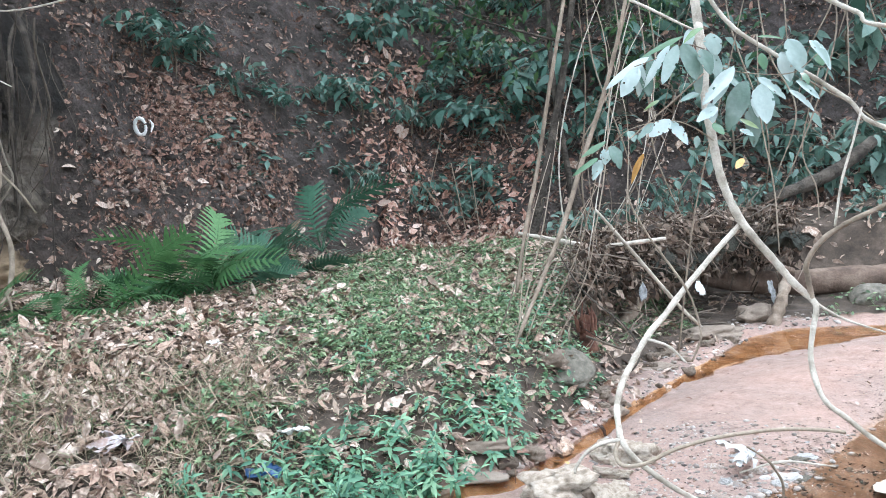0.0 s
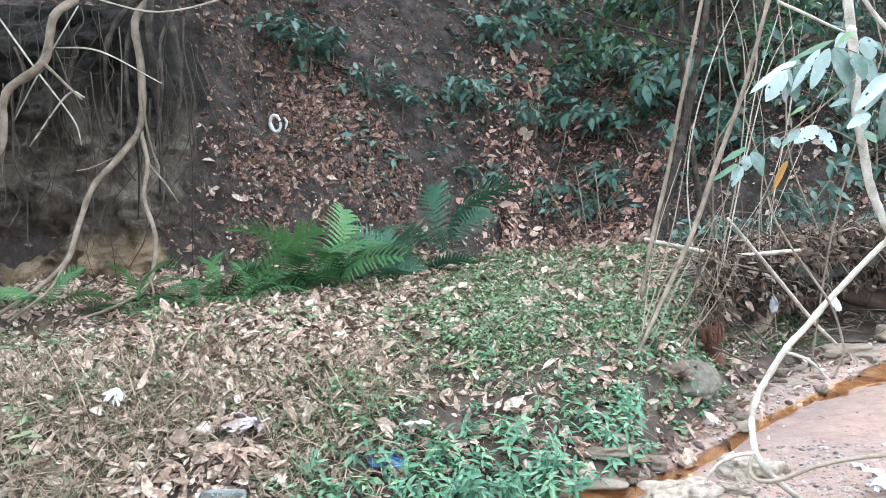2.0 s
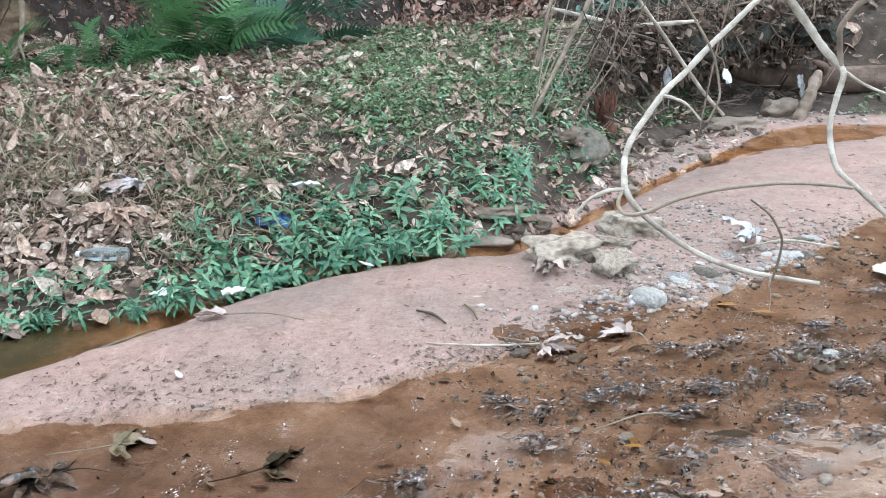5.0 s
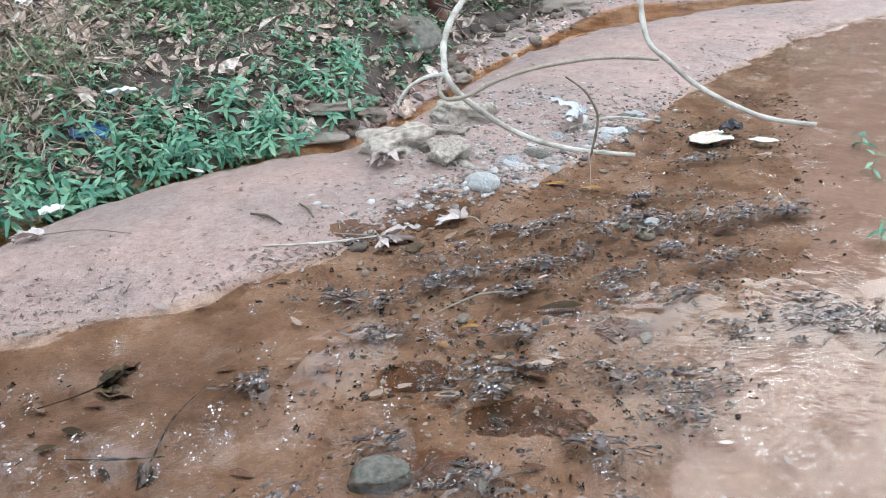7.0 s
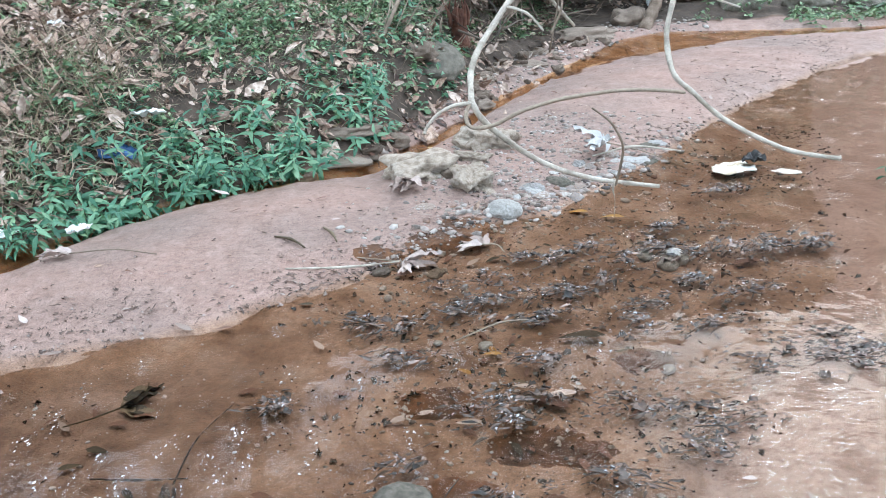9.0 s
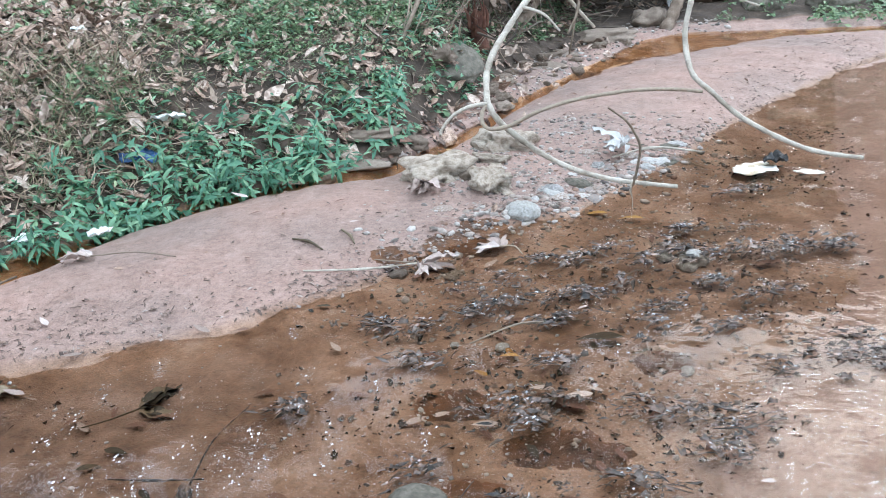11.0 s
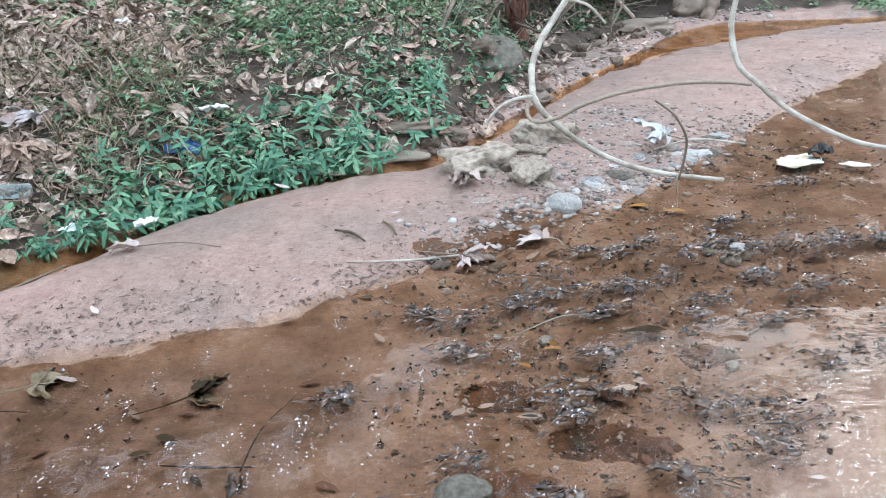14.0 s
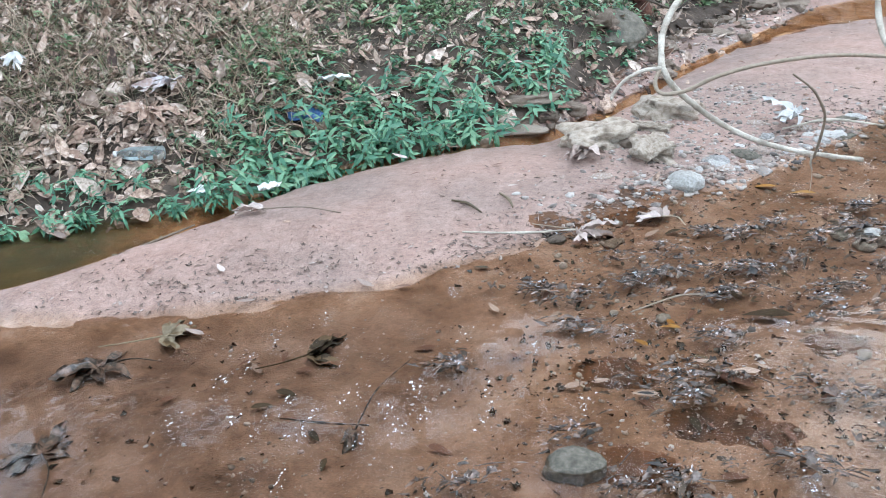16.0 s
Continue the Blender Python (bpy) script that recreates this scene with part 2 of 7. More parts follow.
def ground_material():
    """Pink-brown sand, iron-stained stream bed, leafy loam and grey hillside soil, by the zones of the land."""
    m = bpy.data.materials.new("earth")
    m.use_nodes = True
    n, l = m.node_tree.nodes, m.node_tree.links
    b = n["Principled BSDF"]
    co = n.new("ShaderNodeTexCoord")

    def noise_tex(scale, detail=6, rough=0.55):
        t = n.new("ShaderNodeTexNoise")
        t.inputs["Scale"].default_value, t.inputs["Detail"].default_value, t.inputs["Roughness"].default_value = scale, detail, rough
        l.new(co.outputs["Object"], t.inputs["Vector"])
        return t.outputs["Fac"]

    def ramp(fac, *stops):
        r = n.new("ShaderNodeValToRGB")
        r.color_ramp.elements.remove(r.color_ramp.elements[1])
        for i, (p, c) in enumerate(stops):
            e = r.color_ramp.elements[0] if i == 0 else r.color_ramp.elements.new(p)
            e.position, e.color = p, (*c, 1)
        l.new(fac, r.inputs["Fac"])
        return r.outputs["Color"]

    def mix(fac, a, c, mode="MIX"):
        x = n.new("ShaderNodeMixRGB")
        x.blend_type = mode
        if isinstance(fac, float):
            x.inputs["Fac"].default_value = fac
        else:
            l.new(fac, x.inputs["Fac"])
        l.new(a, x.inputs["Color1"])
        l.new(c, x.inputs["Color2"])
        return x.outputs["Color"]

    def zone(name):
        a = n.new("ShaderNodeAttribute")
        a.attribute_name = name
        return a.outputs["Fac"]

    big, mid, fine, grit = noise_tex(1.3), noise_tex(7), noise_tex(45), noise_tex(190, 3)
    sand = ramp(noise_tex(13, 9, 0.74), (0.3, (0.12, 0.078, 0.06)), (0.42, (0.235, 0.165, 0.135)), (0.58, (0.33, 0.243, 0.203)), (0.72, (0.42, 0.325, 0.283)))
    sand = mix(0.42, sand, ramp(big, (0.35, (0.25, 0.178, 0.153)), (0.5, (0.355, 0.224, 0.18)), (0.62, (0.46, 0.272, 0.213))))
    bed = ramp(noise_tex(4, 9, 0.68), (0.3, (0.10, 0.048, 0.022)), (0.42, (0.215, 0.118, 0.066)), (0.55, (0.335, 0.208, 0.138)), (0.70, (0.46, 0.335, 0.26)))
    # Bed darkened leftwards: canopy reflection and deeper water put into its colour.
    bed = mix(zone("dim_bed"), bed, ramp(noise_tex(5, 8, 0.65), (0.32, (0.10, 0.052, 0.03)), (0.5, (0.205, 0.12, 0.078)), (0.68, (0.32, 0.212, 0.158))))
    pale = ramp(noise_tex(3, 6, 0.62), (0.35, (0.31, 0.197, 0.15)), (0.65, (0.42, 0.29, 0.237)))
    rill = ramp(noise_tex(5, 7, 0.68), (0.32, (0.13, 0.055, 0.016)), (0.46, (0.32, 0.15, 0.052)), (0.57, (0.45, 0.25, 0.115)), (0.68, (0.35, 0.245, 0.175)))
    loam = ramp(mid, (0.3, (0.035, 0.026, 0.018)), (0.55, (0.08, 0.058, 0.042)), (0.75, (0.15, 0.112, 0.084)))
    hill = ramp(noise_tex(3.4, 9, 0.75), (0.32, (0.026, 0.02, 0.017)), (0.48, (0.07, 0.055, 0.048)), (0.62, (0.15, 0.122, 0.11)), (0.72, (0.21, 0.175, 0.16)))
    speck = ramp(noise_tex(130, 4, 0.7), (0.30, (0.42, 0.38, 0.35)), (0.42, (1, 1, 1)))
    def ragged(name, scale, amount):
        """A zone with a crisp, uneven edge."""
        a = n.new("ShaderNodeMath")
        a.operation, a.inputs[1].default_value = "MULTIPLY_ADD", amount
        l.new(noise_tex(scale, 6, 0.6), a.inputs[0])
        l.new(zone(name), a.inputs[2])
        r = n.new("ShaderNodeMapRange")
        r.inputs["From Min"].default_value, r.inputs["From Max"].default_value = 0.46 + 0.5 * amount, 0.54 + 0.5 * amount
        l.new(a.outputs[0], r.inputs["Value"])
        return r.outputs[0]

    c = mix(1.0, mix(ragged("pale", 7, 0.45), mix(zone("sand"), bed, sand), pale), speck, "MULTIPLY")
    stain = ramp(mid, (0.3, (0.04, 0.014, 0.003)), (0.7, (0.17, 0.065, 0.014)))
    algae = ramp(mid, (0.3, (0.045, 0.042, 0.012)), (0.7, (0.13, 0.095, 0.03)))
    c = mix(ragged("stain", 16, 1.6), c, stain)
    c = mix(ragged("rill", 7, 0.8), c, rill)
    c = mix(zone("algae"), c, algae)
    c = mix(zone("loam"), c, loam)
    c = mix(zone("hill"), c, hill)
    c = mix(0.5, c, grit, "OVERLAY")
    c = mix(0.4, c, fine, "OVERLAY")
    l.new(c, b.inputs["Base Color"])
    wet = n.new("ShaderNodeMapRange")
    wet.inputs["To Min"].default_value, wet.inputs["To Max"].default_value = 0.9, 0.45
    l.new(zone("wet"), wet.inputs["Value"])
    l.new(wet.outputs[0], b.inputs["Roughness"])
    h = mix(0.4, mix(0.25, noise_tex(17, 5), fine), grit)
    bp = n.new("ShaderNodeBump")
    bp.inputs["Strength"].default_value, bp.inputs["Distance"].default_value = 0.75, 0.02
    l.new(h, bp.inputs["Height"])
    lumps = n.new("ShaderNodeMath")
    lumps.operation = "MULTIPLY"
    l.new(noise_tex(9, 9, 0.72), lumps.inputs[0])
    l.new(zone("hill"), lumps.inputs[1])
    cl = n.new("ShaderNodeBump")
    cl.inputs["Strength"].default_value, cl.inputs["Distance"].default_value = 1.0, 0.16
    l.new(lumps.outputs[0], cl.inputs["Height"])
    l.new(bp.outputs["Normal"], cl.inputs["Normal"])
    l.new(cl.outputs["Normal"], b.inputs["Normal"])
    return m


def cliff_material():
    """Grey weathered clay with dark streaks that run down it, over a band of ochre clay at its foot."""
    m = bpy.data.materials.new("clay_cliff")
    m.use_nodes = True
    n, l = m.node_tree.nodes, m.node_tree.links
    b = n["Principled BSDF"]
    co = n.new("ShaderNodeTexCoord")

    def noise_tex(scale, squash, detail=7, rough=0.62):
        mp = n.new("ShaderNodeMapping")
        mp.inputs["Scale"].default_value = (1, 1, squash)
        l.new(co.outputs["Object"], mp.inputs["Vector"])
        t = n.new("ShaderNodeTexNoise")
        t.inputs["Scale"].default_value, t.inputs["Detail"].default_value, t.inputs["Roughness"].default_value = scale, detail, rough
        l.new(mp.outputs[0], t.inputs["Vector"])
        return t.outputs["Fac"]

    def ramp(fac, *stops):
        r = n.new("ShaderNodeValToRGB")
        r.color_ramp.elements.remove(r.color_ramp.elements[1])
        for i, (p, c) in enumerate(stops):
            e = r.color_ramp.elements[0] if i == 0 else r.color_ramp.elements.new(p)
            e.position, e.color = p, (*c, 1)
        l.new(fac, r.inputs["Fac"])
        return r.outputs["Color"]

    def mix(fac, a, c, mode="MIX"):
        x = n.new("ShaderNodeMixRGB")
        x.blend_type = mode
        if isinstance(fac, float):
            x.inputs["Fac"].default_value = fac
        else:
            l.new(fac, x.inputs["Fac"])
        l.new(a, x.inputs["Color1"])
        l.new(c, x.inputs["Color2"])
        return x.outputs["Color"]

    band = n.new("ShaderNodeAttribute")
    band.attribute_name = "ochre"
    grey = ramp(noise_tex(3.2, 0.6, 9, 0.7), (0.32, (0.065, 0.05, 0.038)), (0.46, (0.17, 0.14, 0.11)), (0.58, (0.27, 0.228, 0.185)), (0.72, (0.40, 0.345, 0.29)))
    ochre = ramp(noise_tex(2.5, 2.2), (0.3, (0.17, 0.115, 0.065)), (0.5, (0.34, 0.24, 0.145)), (0.7, (0.48, 0.355, 0.23)))
    streak = ramp(noise_tex(5, 0.4, 7), (0.36, (0.3, 0.28, 0.27)), (0.52, (1, 1, 1)))
    # Darker tones towards the top of the face.
    top_zone = n.new("ShaderNodeAttribute")
    top_zone.attribute_name = "dark_top"
    dark_top = ramp(noise_tex(5, 0.6), (0.35, (0.012, 0.010, 0.008)), (0.6, (0.045, 0.037, 0.03)), (0.75, (0.09, 0.078, 0.065)))
    c = mix(1.0, mix(top_zone.outputs["Fac"], mix(band.outputs["Fac"], grey, ochre), dark_top), streak, "MULTIPLY")
    rough = noise_tex(11, 1.3, 9, 0.7)
    c = mix(0.5, c, rough, "OVERLAY")
    l.new(c, b.inputs["Base Color"])
    b.inputs["Roughness"].default_value = 0.92
    bp = n.new("ShaderNodeBump")
    bp.inputs["Strength"].default_value, bp.inputs["Distance"].default_value = 1.0, 0.09
    l.new(rough, bp.inputs["Height"])
    l.new(bp.outputs["Normal"], b.inputs["Normal"])
    return m


M_CLIFF = cliff_material()
M_EARTH, M_WATER, M_CLEAR = ground_material(), water_material(), clear_plastic()


# ---- shape helpers ----
def mesh(name, verts, faces, material, smooth=True):
    me = bpy.data.meshes.new(name)
    me.from_pydata(np.asarray(verts, float).tolist(), [], [tuple(int(i) for i in f) for f in faces])
    me.materials.append(material)
    if smooth:
        me.polygons.foreach_set("use_smooth", [True] * len(me.polygons))
    me.update()
    return me


def part(name, me, parent, label="", m=None):
    ob = new(name, me)
    ob.parent = parent
    if m is not None:
        ob.matrix_basis = m
    return tagged(ob, label)


def thing(name, label, category, at=(0, 0, 0), group="", m=None):
    ob = new(name)
    ob.empty_display_size = 0.1
    ob.matrix_basis = Matrix.Translation(at) if m is None else m
    return tagged(ob, label, category, group)


def lattice(x, y, seed):
    """Smooth value noise in 0..1 over arrays."""
    xi, yi = np.floor(x).astype(np.int64), np.floor(y).astype(np.int64)
    fx, fy = x - xi, y - yi
    fx, fy = fx * fx * (3 - 2 * fx), fy * fy * (3 - 2 * fy)

    def h(a, b):
        k = (a * 374761393 + b * 668265263 + seed * 974711) & 0x7FFFFFFF
        k = ((k ^ (k >> 13)) * 1274126177) & 0x7FFFFFFF
        return ((k ^ (k >> 16)) & 0xFFFF) / 65535.0

    return (h(xi, yi) * (1 - fx) + h(xi + 1, yi) * fx) * (1 - fy) + (h(xi, yi + 1) * (1 - fx) + h(xi + 1, yi + 1) * fx) * fy


def fbm(x, y, scale, seed, octaves=4):
    out, amp, total = 0.0, 1.0, 0.0
    for o in range(octaves):
        out = out + amp * lattice(x * scale * 2**o + 17.3 * o, y * scale * 2**o - 9.1 * o, seed + o)
        total, amp = total + amp, amp * 0.5
    return out / total - 0.5


def ease(a, b, v):
    t = np.clip((v - a) / (b - a), 0, 1)
    return t * t * (3 - 2 * t)


def smooth_line(pts, per=6):
    """Catmull-Rom through the points (any number of columns)."""
    p = np.asarray(pts, float)
    p = np.vstack([2 * p[0] - p[1], p, 2 * p[-1] - p[-2]])
    out = []
    for i in range(1, len(p) - 2):
        for k in range(per):
            t = k / per
            a, b, c, d = p[i - 1], p[i], p[i + 1], p[i + 2]
            out.append(0.5 * (2 * b + (c - a) * t + (2 * a - 5 * b + 4 * c - d) * t**2 + (3 * b - a - 3 * c + d) * t**3))
    out.append(p[-2])
    return np.array(out)


def tube_data(line, radii, sides=8, knots=0.0, seed=0):
    """Vertices and faces of a round stem along a line; knots swells it unevenly."""
    line = np.asarray(line, float)
    r = np.interp(np.linspace(0, 1, len(line)), np.linspace(0, 1, len(radii)), radii)
    g = np.random.default_rng(seed)
    r = r * (1 + knots * g.uniform(-1, 1, len(r)))
    tan = np.gradient(line, axis=0)
    tan /= np.linalg.norm(tan, axis=1, keepdims=True) + 1e-9
    ref = np.array([0.31, 0.17, 0.93]) if abs(tan[0, 2]) < 0.9 else np.array([0.9, 0.3, 0.1])
    verts = []
    u = np.cross(ref, tan[0])
    for p, t, rad in zip(line, tan, r):
        u = u - t * (u @ t)
        u /= np.linalg.norm(u) + 1e-9
        w = np.cross(t, u)
        for k in range(sides):
            a = 2 * math.pi * k / sides
            verts.append(p + rad * (math.cos(a) * u + math.sin(a) * w) * (1 + knots * 0.4 * g.uniform(-1, 1)))
    n = len(line)
    faces = [(i * sides + k, i * sides + (k + 1) % sides, (i + 1) * sides + (k + 1) % sides, (i + 1) * sides + k) for i in range(n - 1) for k in range(sides)]
    faces += [tuple(range(sides))[::-1], tuple((n - 1) * sides + k for k in range(sides))]
    return np.array(verts), faces


def tube(name, pts, radii, material, sides=8, knots=0.0, per=6, seed=0):
    v, f = tube_data(smooth_line(pts, per), radii, sides, knots, seed)
    return mesh(name, v, f, material)


def joined(name, pieces, material, smooth=True):
    """One mesh from many (verts, faces)."""
    vs, fs, base = [], [], 0
    for v, f in pieces:
        vs.append(v)
        fs += [tuple(i + base for i in q) for q in f]
        base += len(v)
    return mesh(name, np.vstack(vs), fs, material, smooth)


def leaf_shape(length, width, fold=0.18, curl=0.15, rows=4, tip=1.0):
    """A pointed leaf from its stalk along +y, folded at the midrib and curled down."""
    v, f = [], []
    for i in range(rows + 1):
        t = i / rows
        w = width * 0.5 * (math.sin(math.pi * t**0.8) ** 0.8 if 0 < t < 1 else 0.03) * (1 - 0.25 * t * tip)
        z = -curl * length * t * t
        y = length * t
        v += [(-w, y, z + fold * w), (0, y, z), (w, y, z + fold * w)]
    for i in range(rows):
        a = 3 * i
        f += [(a, a + 1, a + 4, a + 3), (a + 1, a + 2, a + 5, a + 4)]
    return np.array(v, float), f


def turned(yaw, pitch, roll):
    """Rotation matrices (n,3,3) from arrays of radians, as Euler XYZ."""
    cz, sz, cx, sx, cy, sy = np.cos(yaw), np.sin(yaw), np.cos(pitch), np.sin(pitch), np.cos(roll), np.sin(roll)
    o, i = np.zeros_like(yaw), np.ones_like(yaw)
    rz = np.stack([cz, -sz, o, sz, cz, o, o, o, i], -1).reshape(-1, 3, 3)
    rx = np.stack([i, o, o, o, cx, -sx, o, sx, cx], -1).reshape(-1, 3, 3)
    ry = np.stack([cy, o, sy, o, i, o, -sy, o, cy], -1).reshape(-1, 3, 3)
    return rz @ ry @ rx


def scattered(name, shapes, pos, rot, size, material, smooth=True):
    """One mesh of many copies of the given small shapes."""
    vs, fs, base = [], [], 0
    which = np.arange(len(pos)) % len(shapes)
    for k, (v, f) in enumerate(shapes):
        sel = np.where(which == k)[0]
        if not len(sel):
            continue
        w = np.einsum("nij,kj->nki", rot[sel], v) * size[sel][:, None, None] + pos[sel][:, None, :]
        vs.append(w.reshape(-1, 3))
        for q in f:
            q = np.array(q)
            fs += (base + q[None, :] + len(v) * np.arange(len(sel))[:, None]).tolist()
        base += len(sel) * len(v)
    return mesh(name, np.vstack(vs), fs, material, smooth)


def tilt_to(normal, rot):
    """Lays rotations, made for level ground, onto slopes with the given normals."""
    n = normal / np.linalg.norm(normal, axis=1, keepdims=True)
    x = np.stack([n[:, 2], 0 * n[:, 0], -n[:, 0]], -1)
    x /= np.linalg.norm(x, axis=1, keepdims=True) + 1e-9
    y = np.cross(n, x)
    return np.stack([x, y, n], -1) @ rot


# ---- the land ----
NEAR = np.array([(-30, 2.2), (-3, 2.36), (-1.66, 2.36), (-0.96, 2.42), (-0.56, 2.53), (-0.3, 2.58), (-0.17, 2.68), (0, 2.79), (0.13, 2.87), (0.3, 3.05), (0.54, 3.25), (0.8, 3.41), (0.96, 3.46), (1.27, 3.76), (1.6, 4.06), (2.04, 4.6), (2.66, 5.22), (3.15, 5.66), (3.7, 6.05), (4.6, 6.4), (30, 7.2)])
FAR = np.array([(-30, 2.21), (-2.3, 2.37), (-1.75, 2.6), (-1.5, 2.8), (-1.24, 3.08), (-1.11, 3.27), (-0.95, 3.5), (-0.57, 3.8), (-0.38, 3.95), (0.23, 4.1), (0.46, 4.37), (0.77, 4.85), (0.9, 5.1), (1.15, 5.5), (1.41, 5.85), (1.7, 6.15), (2, 6.4), (2.35, 6.55), (2.8, 6.75), (3.3, 6.9), (4.07, 6.9), (30, 7.6)])
BANK = np.array([(-30, 2.6), (-4, 2.8), (-2.3, 3.05), (-1.94, 3.12), (-1.5, 3.28), (-1.2, 3.38), (-0.95, 3.6), (-0.62, 3.92), (-0.36, 4.06), (0.04, 4.25), (0.25, 4.32), (0.5, 4.62), (0.73, 4.99), (0.86, 5.24), (1.06, 5.54), (1.38, 5.98), (1.6, 6.3), (1.85, 6.65), (2.15, 7.08), (2.56, 7.35), (2.95, 7.3), (3.44, 7.2), (4.2, 7.1), (6, 7.2), (30, 8)])
CREST = np.array([(-30, 4.5), (-4.65, 4.35), (-3.68, 4.9), (-3.08, 5.9), (-1.93, 7.4), (-1.25, 9), (-0.75, 14), (30, 14)])
GRAVEL = np.array([(-30, 0), (0, 0), (0.2, 0.15), (0.4, 0.38), (0.75, 0.58), (1.2, 0.75), (1.7, 0.6), (2.2, 0.45), (2.8, 0.3), (3.6, 0.5), (4.2, 0.5), (5, 0.3), (30, 0.3)])
FOOT = np.array([(-30, 6.8), (-5.23, 7.1), (-4.24, 7.3), (-3.28, 7.8), (-2.34, 8.6), (-1.42, 9.6), (-0.48, 10.5), (1.04, 10.2), (2.54, 10.2), (4.5, 10.6), (30, 12)])
PALE = np.array([(-5, -1.6), (0.0, 0.1), (1.0, 0.62), (1.63, 1.0), (1.97, 1.18), (2.23, 1.42), (2.49, 1.65), (2.79, 1.9), (3.05, 2.0), (3.46, 2.13), (4.0, 2.32), (4.44, 2.55), (5.2, 2.9), (30, 14)])  # by y


def line_at(table, x):
    return np.interp(x, table[:, 0], table[:, 1])


def land(x, y, rough=True):
    """Height of the ground."""
    x, y = np.asarray(x, float), np.asarray(y, float)
    wob = 0.10 * fbm(x, y, 1.7, 11) if rough else 0.0
    nr, fr, bk, ct, ft = (line_at(k, x) for k in (NEAR, FAR, BANK, CREST, FOOT))
    nr, fr = nr + wob, fr + 0.6 * wob
    bk = np.maximum(bk, fr + 0.03) + wob
    light = ease(0.0, 0.16, x - np.interp(y, PALE[:, 0], PALE[:, 1]) + 0.07 * fbm(x, y, 2.6, 13))
    z = np.where(y < nr, -(0.035 - 0.022 * light) * ease(0, 0.3, nr - y), 0.0)
    mid = np.clip((y - nr) / np.maximum(fr - nr, 0.05), 0, 1)
    bar = (y >= nr) & (y < fr)
    z = np.where(bar, 0.055 * np.sin(math.pi * mid) ** 0.7 * np.clip((fr - nr) / 0.5, 0, 1), z)
    rl = (y >= fr) & (y < bk)
    q = np.clip((y - fr) / np.maximum(bk - fr, 0.02), 0, 1)
    z = np.where(rl, -0.035 * np.sin(math.pi * q), z)
    gv = line_at(GRAVEL, x)
    d = np.maximum(y - bk - gv, 0) * 0.8
    flat = 0.035 * ease(0, 0.12, y - bk) * ease(0, 0.1, gv)
    mound = np.interp(d, [0, 0.06, 0.25, 0.6, 1.1, 1.8, 2.6, 3.4, 4.4, 6], [0, 0.06, 0.18, 0.38, 0.53, 0.59, 0.61, 0.64, 0.70, 0.76])
    mound = mound + 0.05 * np.clip(-0.6 - x, 0, 4) * ease(0.2, 1.0, d)
    shelf = np.interp(d, [0, 0.1, 0.95, 1.15, 1.3, 1.6, 6], [0, 0.03, 0.06, 0.3, 0.6, 0.74, 0.9])
    east = ease(0.6, 1.6, x - 0.12 * (y - 6))
    up = mound * (1 - east) + shelf * east + flat
    hollow = np.exp(-(((y - ct - 0.55) / 0.36) ** 2)) * ease(0.0, -0.8, x + 0.8)
    up = up - 0.5 * hollow
    over = np.maximum(y - ft, 0)
    rise = np.interp(over, [0, 0.4, 2.5, 8, 16, 60, 400], [0, 0.35, 2.9, 8.5, 11.5, 16, 16])
    west = ease(-3.35, -3.85, x)
    cliffy = np.interp(over, [0, 0.25, 0.6, 2.5, 8, 16, 60, 400], [0, 1.2, 2.45, 3.4, 8.5, 11.5, 16, 16])
    step = np.interp(over, [0, 0.25, 2.8, 8, 16, 60, 400], [0, 0.8, 3.3, 8.5, 11.5, 16, 16])
    part_way = ease(-1.8, -2.8, x)
    rise = rise * (1 - part_way) + step * part_way
    up = up + rise * (1 - west) + cliffy * west
    z = np.where(y >= bk, up, z)
    back = np.maximum(-1.2 - y, 0)
    z = z + np.interp(back, [0, 0.6, 2, 6, 30, 300], [0, 0.35, 0.9, 1.6, 5, 8])
    if rough:
        on = ease(0.0, 0.4, y - bk)
        hl = ease(0, 1.0, over)
        z = z + on * (0.10 * fbm(x, y, 1.6, 3) + 0.06 * fbm(x, y, 5.0, 5)) + hl * (0.7 * fbm(x, y, 0.55, 21) + 0.35 * fbm(x, y, 1.7, 23))
        z = z + (1 - on) * (np.where(bar, 0.022, 0.012) * fbm(x, y, 9, 31, 3) + np.where(bar, 0.024, 0.0) * fbm(x, y, 3.3, 35, 2) + np.where(rl, 0.09 * ease(-0.9, 0.3, x) * ease(2.2, 1.6, x), 0) * fbm(x, y, 5, 37, 3)) + np.where(y < nr, 0.024 * fbm(x, y, 2.4, 41, 3), 0) * ease(0, 0.3, nr - y)
    return z


def land_normal(x, y, e=0.04):
    dx = (land(x + e, y) - land(x - e, y)) / (2 * e)
    dy = (land(x, y + e) - land(x, y - e)) / (2 * e)
    return np.stack([-dx, -dy, np.ones_like(dx)], -1)


def spread(lo, hi, step, far, grow=1.18):
    """Grid lines: even between lo and hi, then ever wider out to far on both sides."""
    core = list(np.arange(lo, hi + step / 2, step))
    a, s = [lo], step
    while a[-1] > far[0]:
        s *= grow
        a.append(a[-1] - s)
    b, s = [hi], step
    while b[-1] < far[1]:
        s *= grow
        b.append(b[-1] + s)
    return np.array(a[:0:-1] + core + b[1:])


